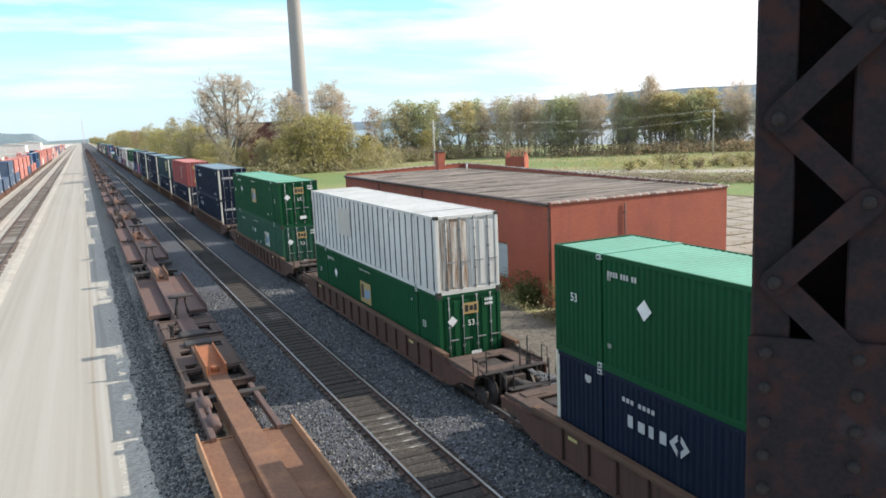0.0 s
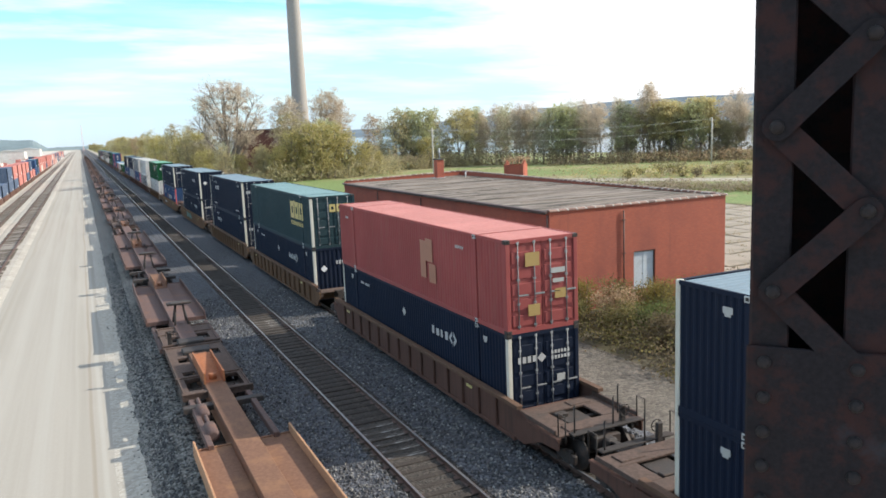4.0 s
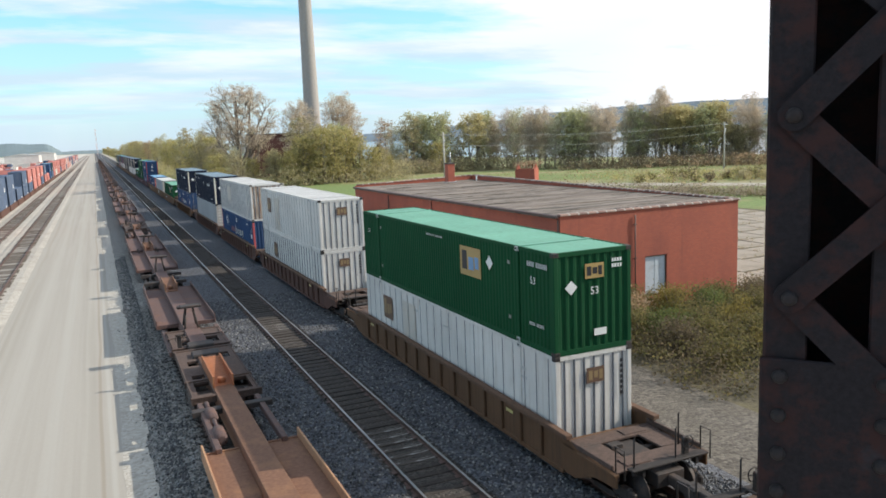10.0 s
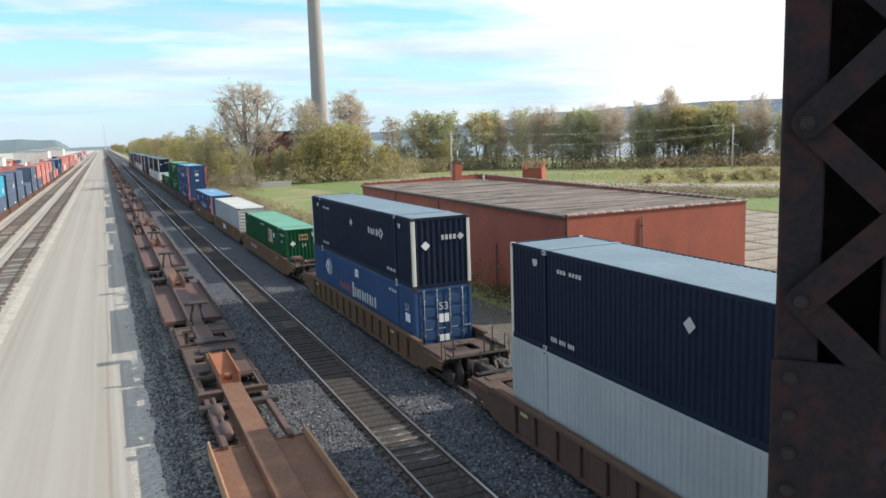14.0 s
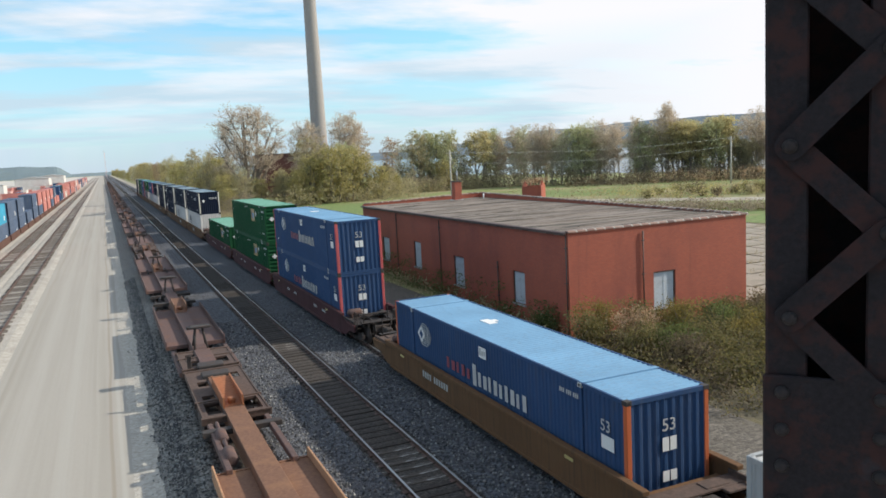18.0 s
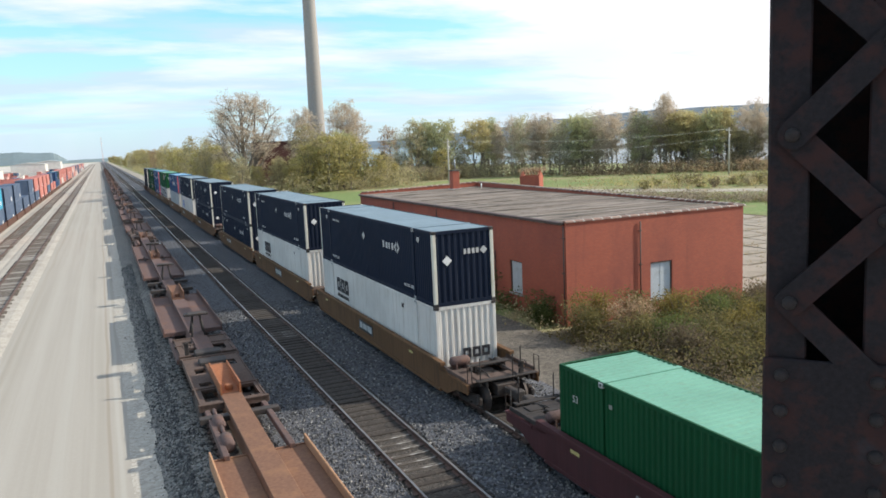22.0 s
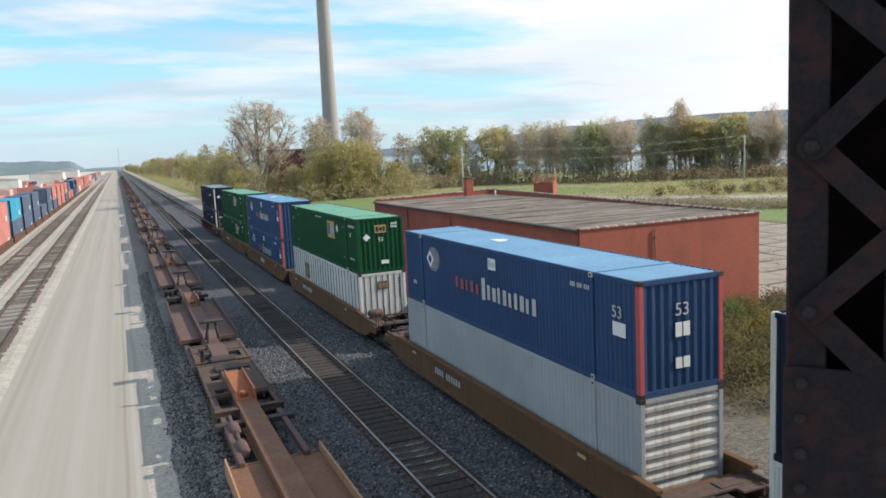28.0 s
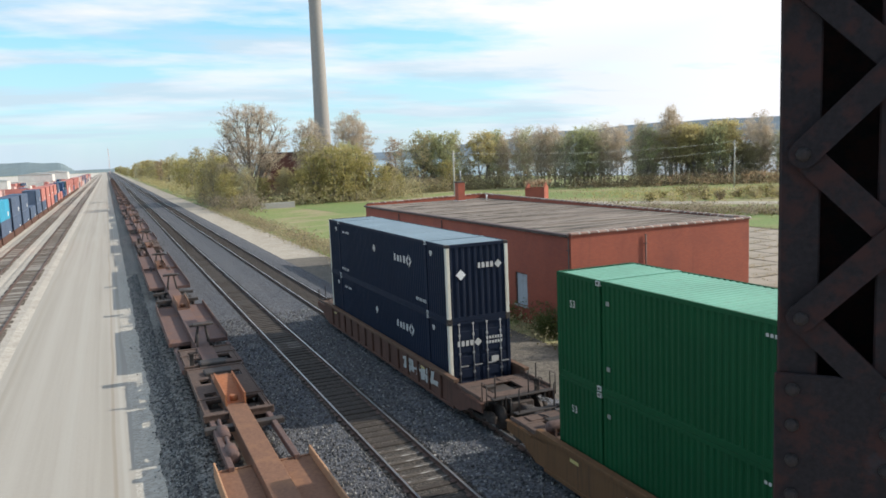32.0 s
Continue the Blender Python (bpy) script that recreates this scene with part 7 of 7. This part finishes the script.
def shrub(seed, x, y, h, w, kind, label):
    r = random.Random(seed)
    c = thing("shrub", label, "shrub", pose(x, y, GROUND_Z), "shrubs before the brick building")
    g, tips = Geo(), []
    for k in range(9):
        a = r.uniform(0, 6.28)
        d = Vector((math.cos(a) * w * r.uniform(0.2, 0.9), math.sin(a) * w * r.uniform(0.2, 0.9), h * r.uniform(0.55, 0.95)))
        mid = d * 0.5 + Vector((r.uniform(-0.2, 0.2), r.uniform(-0.2, 0.2), 0.1))
        g.tube([(0, 0, -0.1), mid, d], [0.035, 0.022, 0.01], 5, 0, False)
        for u in (0.35, 0.5, 0.65, 0.8, 0.95, 1.0):
            tips.append(tuple(d * u + Vector((r.uniform(-0.3, 0.3), r.uniform(-0.3, 0.3), r.uniform(-0.15, 0.15)))))
    part("stem", g, BARK, c)
    v, f = leaf_quads(r, tips, 64, 0.27, 0.095)
    me = bpy.data.meshes.new("foliage")
    me.from_pydata(v.tolist(), [], f.tolist())
    me.materials.append(LEAF[{"olive": "shrub", "yellow": "shrub_gold", "rust": "rust", "green": "shrub_green", "weed": "stalk"}[kind]])
    part("foliage", me, None, c)


k = 0
for x, y, h, w, kind in ((21.2, 31.4, 2.0, 1.1, "olive"), (22.6, 32.3, 2.2, 1.0, "yellow"), (23.6, 30.6, 2.0, 1.1, "rust"), (24.9, 31.7, 2.2, 1.2, "olive"), (26.4, 30.6, 1.9, 1.2, "yellow"), (27.4, 31.8, 1.6, 1.0, "olive"), (28.8, 30.2, 1.7, 1.2, "green"),
                         (30.4, 31.2, 1.5, 1.1, "olive"), (32.2, 30.3, 1.6, 1.2, "weed"), (22.3, 28.8, 1.6, 1.1, "olive"), (24.2, 28.2, 1.7, 1.1, "green"), (26.1, 28.0, 1.7, 1.2, "olive"), (28.2, 27.8, 1.6, 1.2, "yellow"), (30.3, 28.2, 1.7, 1.2, "olive"),
                         (22.9, 26.0, 1.5, 1.1, "weed"), (25.0, 25.6, 1.6, 1.1, "olive"), (27.2, 25.4, 1.5, 1.2, "olive"), (29.4, 25.2, 1.6, 1.2, "weed"), (23.6, 23.6, 1.4, 1.1, "olive"), (26.0, 23.2, 1.5, 1.1, "yellow"), (28.4, 23.0, 1.5, 1.2, "olive"), (34.0, 31.4, 1.4, 1.1, "weed"), (21.6, 35.6, 1.3, 0.5, "green")):
    k += 1
    shrub(100 + k, x, y, h, w, kind, {"olive": "dense olive shrub in autumn leaf", "yellow": "yellowing shrub by the gravel track", "rust": "reddish shrub in autumn leaf", "green": "green shrub by the brick wall", "weed": "tall dry tan weeds"}[kind])
brush("lot_weeds", "low weeds between the shrubs", scatter(420, lambda r: (r.uniform(20, 35.5), r.uniform(20, 33.5), GROUND_Z + r.uniform(0.0, 0.9)), 12), 44, 0.35, 0.11, "stalk")
brush("lot_weeds", "low olive weeds between the shrubs", scatter(420, lambda r: (r.uniform(20, 35.5), r.uniform(20, 33.5), GROUND_Z + r.uniform(0.0, 1.0)), 13), 44, 0.35, 0.11, "shrub")

JOINTS = scatter(1500, lambda r: (35.94 + r.randint(0, 9) * 3.72 + r.gauss(0, 0.12), r.uniform(20, 76), GROUND_Z + r.uniform(0.03, 0.25)) if r.random() < 0.5 else (r.uniform(36, 69), 20.14 + r.randint(0, 15) * 3.72 + r.gauss(0, 0.12), GROUND_Z + r.uniform(0.03, 0.25)), 14)
brush("joint_weeds", "dry weeds in the joints of the slabs", JOINTS, 9, 0.12, 0.10, "weed")

# far hills; the blue and pallor of distance haze are in their colour
HILL = surface("hazed_hills", (0.11, 0.15, 0.185), 1.0, 0, 0.02, 0.2, (0.12, 0.12, 0.09), 0.004, 0.5, bump=0)


HILL_PALE = surface("hazed_bluff", (0.15, 0.20, 0.215), 1.0, 0, 0.03, 0.12, (0.17, 0.20, 0.18), 0.006, 0.5, bump=0)


def ridge(name, pts, label, seed, m):
    """A wooded ridge: crest points (x, y, height), sloping to both sides."""
    r = random.Random(seed)
    g = Geo()
    crest = []
    for (x0, y0, h0), (x1, y1, h1) in zip(pts, pts[1:]):
        for k in range(24):
            u = k / 24
            crest.append((x0 + (x1 - x0) * u, y0 + (y1 - y0) * u, (h0 + (h1 - h0) * u) * (1 + 0.10 * noise.noise((x0 * 0.003 + u * 3, seed, 0))) + r.uniform(-0.25, 0.25)))
    n = len(crest)
    v = []
    for x, y, h in crest:
        d = math.hypot(x, y)
        for s, q in ((-260, -3), (-120, 0.55 * h), (0, h), (300, -3)):
            v.append((x * (1 + s / d), y * (1 + s / d), q))
    g.add(v, [(i * 4 + j, i * 4 + j + 1, (i + 1) * 4 + j + 1, (i + 1) * 4 + j) for i in range(n - 1) for j in range(3)])
    solid(name, g, m, label, "hills", "structure")


ridge("backdrop", [(700, 2600, 22), (1050, 2500, 30), (1400, 2350, 68), (1800, 2150, 92), (2300, 1900, 94), (3000, 1300, 92)], "wooded hills beyond the lake, tinted blue by haze", 3, HILL)
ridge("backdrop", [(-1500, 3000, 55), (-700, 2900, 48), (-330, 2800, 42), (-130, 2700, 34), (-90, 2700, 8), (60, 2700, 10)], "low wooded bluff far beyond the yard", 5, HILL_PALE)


def stones():
    """Loose ballast stones near the bridge, beside and between the tracks."""
    r = np.random.RandomState(4)
    n = 34000
    x = r.uniform(1.2, 15.2, n)
    spill = r.uniform(0, 1, n) < 0.16
    x = np.where(spill, 1.7 - np.abs(r.normal(0, 0.42, n)), x)        # stones that spill onto the road's edge
    y = 14.5 + 34 * r.uniform(0, 1, n) ** 1.4
    y = np.where(spill, 14.5 + 60 * r.uniform(0, 1, n) ** 1.4, y)
    keep = np.ones(n, bool)
    for xc in TRACK_X:
        keep &= np.abs(x - xc) > 0.95
    x, y = x[keep], y[keep]
    n = len(x)
    z = np.interp(x, [0.0, 0.68] + [q[0] for q in bed_prof[2:-2]], [-0.43, -0.43] + [q[1] for q in bed_prof[2:-2]])
    size = r.uniform(0.022, 0.056, (n, 1))
    base = np.array([[1, 0, 0], [-1, 0, 0], [0, 1, 0], [0, -1, 0], [0, 0, 1], [0, 0, -1]], float)
    v = base[None] * size[:, None] * r.uniform(0.6, 1.3, (n, 6, 1)) + r.normal(0, 0.008, (n, 6, 3))
    v += np.stack([x, y, z + size[:, 0] * 0.35], 1)[:, None]
    f = np.array([[0, 2, 4], [2, 1, 4], [1, 3, 4], [3, 0, 4], [2, 0, 5], [1, 2, 5], [3, 1, 5], [0, 3, 5]])
    faces = (np.arange(n)[:, None, None] * 6 + f[None]).reshape(-1, 3)
    me = bpy.data.meshes.new("loose_ballast")
    me.from_pydata(v.reshape(-1, 3).tolist(), [], faces.tolist())
    m, nn, l, b = nodes_of("loose_stone")
    geo = nn.new("ShaderNodeNewGeometry")
    l.new(ramp_node(nn, l, geo.outputs["Random Per Island"], [(0.0, (0.035, 0.036, 0.04)), (0.55, (0.10, 0.10, 0.102)), (0.85, (0.19, 0.187, 0.18)), (1.0, (0.32, 0.315, 0.30))]), b.inputs["Base Color"])
    b.inputs["Roughness"].default_value = 0.9
    me.materials.append(m)
    tagged(new("loose_ballast", me), "loose grey ballast stones between the tracks", "ballast", "", "stuff")


stones()


# ---- freight yard on the left ----
# mast red paled towards pink, with the haze before it painted in
MASTRED = plain("hazed_mast_red", (0.62, 0.45, 0.42))
# navy, red and pink lightened: the yard's haze is mixed into these paints
HAZENAVY = paint("hazed_navy", (0.085, 0.12, 0.185), amount=0.5, dirt=(0.25, 0.22, 0.19))
HAZERED = paint("hazed_red", (0.47, 0.19, 0.165), amount=0.5, dirt=(0.35, 0.29, 0.25))
YCOL = {"n": (HAZENAVY, "navy"), "b": (BLUE, "blue"), "r": (HAZERED, "red"), "o": (HAZERED, "haze-paled red"), "p": (paint("hazed_pink", (0.52, 0.33, 0.30), amount=0.5, dirt=(0.4, 0.34, 0.3)), "haze-paled pink"), "a": (TEALGREEN, "aqua"), "w": (WHITE, "white"), "g": (GREEN, "green"), "t": (BLUEGREEN, "teal")}


def yard_container(col, x, y, z, group="parked containers", turn=0):
    m, word = YCOL[col]
    L = 12.19
    c = thing("container", word + " steel container parked in the yard", "container", pose(x, y, z, 0, 0, turn), group)
    for s in (0, 1):
        part("side_panel", side_mesh("corr", L, m), None, c, at=pose(-CW / 2 + 0.012, 0, 0) if s == 0 else pose(CW / 2 - 0.012, L, 0, 0, 0, 180))
    part("roof", roof_mesh(L, LIT_ROOFS.get(m.name, m)), None, c)
    part("frame", frame_mesh(L, m), None, c)
    part("end_wall", end_mesh("v", m), None, c)
    part("rear_wall", end_mesh("v", m), None, c, at=pose(0, L, 0, 0, 0, 180))
    part("notice", bars_mesh("yardmark", [(0, 0.9, 0, 0.7)], MARK, 0.02), None, c, at=pose(CW / 2 + 0.01, 9.0, 0.4, 0, 0, 90))
    return c


def flat_car(x, y, z):
    c = thing("well_car", "rusty well car parked under yard containers", "rail car", pose(x, y, z), "parked well cars")
    g = Geo(); g.cbox(1.2, 1.45, -0.6, 12.8, -0.25, 0.75, 0.02)
    part("side_sill", g.mesh("side_sill", CARBROWN), None, c)
    part("side_sill", c.children[0].data, None, c, at=pose(0, 12.2, 0, 0, 0, 180))
    g = Geo(); g.cbox(-1.3, 1.3, -1.5, 13.6, -0.3, 0.0, 0.02)
    part("floor", g.mesh("floor", CARBROWN), None, c)
    for yy in (-1.0, 13.2):
        part("truck", truck_mesh(), None, c, at=pose(0, yy, -0.05))
    return c


XL = LEFT_TRACK_X[2]
row = ["nn", "bn", "oo", "an", "nn", "nn", "bn", "nn", "rn", "rr", "rr", "rn", "nr", "rr", "bb", "tn", "rr", "rw", "rr", "rr", "bn", "rr", "oo", "rr"]
for k, pair in enumerate(row):
    y = 76 + k * 15.2
    flat_car(XL, y, -0.1)
    yard_container(pair[1], XL, y, -0.08)
    if k % 7 != 6:
        yard_container(pair[0], XL, y, -0.08 + CH + 0.01)
rng = random.Random(8)
for k in range(24):
    y = 446 + k * 15.6
    yard_container(rng.choice("rprnbwp"), XL, y, -0.08)
    yard_container(rng.choice("rprnbwp"), XL, y, -0.08 + CH + 0.01)
for k in range(64):
    x, y = -22 - rng.random() * 42, 250 + rng.random() * 560
    col = rng.choice("prpwonbwrpw")
    yard_container(col, x, y, GROUND_Z + 0.01, "stacked yard containers", rng.choice((0, 0, 90)))
for x, y, w, d, h in ((-70, 420, 26, 14, 6.5), (-110, 470, 30, 18, 7), (-58, 620, 22, 30, 8), (-140, 380, 24, 16, 6), (-52, 760, 20, 40, 9)):
    hut("white_shed", "low white metal yard building", x, y, w, d, h, WHITE, MARKGREY, 1.5)


def parked_truck(x, y, turn):
    c = thing("truck", "dark yard truck parked on the gravel", "truck", pose(x, y, GROUND_Z, 0, 0, turn), "yard trucks")
    g = Geo(); g.cbox(-1.2, 1.2, 0, 2.2, 0.6, 3.0, 0.15)
    part("cab", g, RED, c)
    g = Geo(); g.cbox(-1.25, 1.25, 2.5, 9.0, 0.9, 2.4, 0.06)
    part("body", g, CARBROWN, c)
    g = Geo(); g.box(-0.5, 0.5, 0.2, 9.0, 0.55, 0.9)
    part("chassis", g, STEEL_DARK, c)
    for yy in (1.1, 6.6, 8.0):
        for s in (-1, 1):
            g = Geo(); g.tube([(s * 0.85, yy, 0.5), (s * 1.2, yy, 0.5)], 0.5, 14)
            part("wheel", g, STEEL_DARK, c)


for x, y, t in ((-42, 250, 80), (-50, 270, 95), (-36, 212, 85), (-64, 300, 20)):
    parked_truck(x, y, t)

g = Geo()
for a in range(3):
    g.tube([(math.cos(a * 2.1) * 1.4, math.sin(a * 2.1) * 1.4, -0.5), (math.cos(a * 2.1) * 0.4, math.sin(a * 2.1) * 0.4, 43)], 0.13, 5)
for z in range(2, 41, 3):
    r0 = 1.4 - z / 43
    for a in range(3):
        g.tube([(math.cos(a * 2.1) * r0, math.sin(a * 2.1) * r0, z), (math.cos((a + 1) * 2.1) * (r0 - 0.05), math.sin((a + 1) * 2.1) * (r0 - 0.05), z + 3)], 0.09, 4)
solid("radio_mast", g, MASTRED, "slender red lattice mast far down the line", "mast", m=pose(5, 1350, 0))

# ---- bridge with its riveted post ----
def post_material():
    m, n, l, b = nodes_of("old_painted_iron")
    fine = noise_node(n, l, 90, 6, 0.7)
    patch = noise_node(n, l, 14, 7, 0.7)
    blot = noise_node(n, l, 5, 6, 0.65)
    col = ramp_node(n, l, fine, [(0.3, (0.0085, 0.007, 0.008)), (0.7, (0.020, 0.0155, 0.0185))])
    col = mix_node(n, l, ramp_node(n, l, patch, [(0.46, (0, 0, 0)), (0.6, (0.8, 0.8, 0.8))]), col, (0.040, 0.015, 0.013))
    col = mix_node(n, l, ramp_node(n, l, blot, [(0.6, (0, 0, 0)), (0.7, (0.6, 0.6, 0.6))]), col, (0.028, 0.038, 0.047))
    l.new(col, b.inputs["Base Color"])
    b.inputs["Roughness"].default_value = 0.7
    b.inputs["Specular IOR Level"].default_value = 0.2
    bump_node(n, l, patch, b, 0.8, 0.004)
    return m


IRON = post_material()
RIVETIRON = surface("dark_rivet_iron", (0.013, 0.0095, 0.010), 0.85, 0, 60, 0.3, (0.03, 0.016, 0.014), 20, 0.5)
LACE_Z = 9.349         # a lacing joint on the left flange
PZ0, PZ1 = 7.95, 12.6
# the post's own space: x along its face, y into it; its left edge stands at the origin
bridge = thing("bridge_post", "dark rusted iron bridge post with riveted lacing", "bridge post", pose(1.078, 0.975, 0, 0, 0, -50))


def pbox(name, *a):
    g = Geo(); g.cbox(*a)
    return part(name, g, IRON, bridge)


pbox("flange", -0.012, 0.054, 0, 0.012, PZ0, PZ1, 0.003)
pbox("web", -0.014, -0.004, 0.012, 0.24, PZ0, PZ1, 0.003)
pbox("flange", 0.142, 0.262, 0, 0.012, PZ0, PZ1, 0.003)
pbox("web", 0.25, 0.26, 0.012, 0.24, PZ0, PZ1, 0.003)
pbox("back_plate", -0.014, 0.26, 0.24, 0.25, PZ0, PZ1, 0.003)
pbox("batten_plate", -0.017, 0.261, -0.011, -0.001, PZ0, LACE_Z - 0.105, 0.003)


def lacing(z, side):
    """A flat bar from the left joint at z up or down to the right joint, ends rounded."""
    g = Geo()
    a = Vector((0.026, 0, z)); b = Vector((0.17, 0, z + side * 0.146))
    d = (b - a).normalized(); nrm = Vector((-d.z, 0, d.x))
    w = 0.0245
    out = []
    for k in range(7):
        t = math.pi / 2 + math.pi * k / 6
        out.append(a + d * math.cos(t) * w + nrm * math.sin(t) * w)
    for k in range(7):
        t = -math.pi / 2 + math.pi * k / 6
        out.append(b + d * math.cos(t) * w + nrm * math.sin(t) * w)
    y0, y1 = (-0.012, -0.001) if side < 0 else (-0.022, -0.0125)
    n = len(out)
    g.add([(p.x, y0, p.z) for p in out] + [(p.x, y1, p.z) for p in out], [tuple(range(n)), tuple(range(2 * n - 1, n - 1, -1))] + [(i, n + i, n + (i + 1) % n, (i + 1) % n) for i in range(n)])
    part("lacing_bar", g, IRON, bridge)


def rivet_mesh():
    def build():
        g = Geo()
        g.tube([(0, -0.012, 0), (0, -0.010, 0), (0, -0.005, 0), (0, 0, 0)], [0.004, 0.008, 0.0115, 0.0125], 12)
        return g.mesh("rivet", RIVETIRON)
    return cached("rivet", build)


for k in range(0, 11):
    z = LACE_Z + 0.292 * k
    lacing(z, 1)
    lacing(z, -1)
    part("rivet", rivet_mesh(), None, bridge, at=pose(0.026, -0.022, z))
    part("rivet", rivet_mesh(), None, bridge, at=pose(0.17, -0.022, z + 0.146))
for k in range(18):
    for x in (0.014, 0.166):
        part("rivet", rivet_mesh(), None, bridge, at=pose(x, -0.011, LACE_Z - 0.135 - k * 0.067))

g = Geo()
g.cbox(-45, 60, -7.5, 1.35, 7.55, 7.95, 0.03)
deck = solid("bridge", g, CONCRETE, "road bridge deck over the tracks", "bridge", "structure")
for x in (-20, 18.2, 45):
    g = Geo(); g.cbox(x, x + 0.9, -6.5, 0.6, -0.6, 7.55, 0.08)
    part("pier", g, CONCRETE, deck)


# ---- what moves ----
def travelled(t):
    """Metres the train has rolled by a time: it gathers a little speed, then slows."""
    u = t / 32.0
    return 19.037 * t + 35.25 * u * u - 26.15 * u ** 3


def motions():
    """The train rolls towards the camera."""
    for ob in MOVERS:
        p = ob.matrix_basis.translation.copy()
        walk(ob, [(t, pose(p.x, p.y - travelled(t), p.z)) for t in range(0, 33, 2)])


motions()
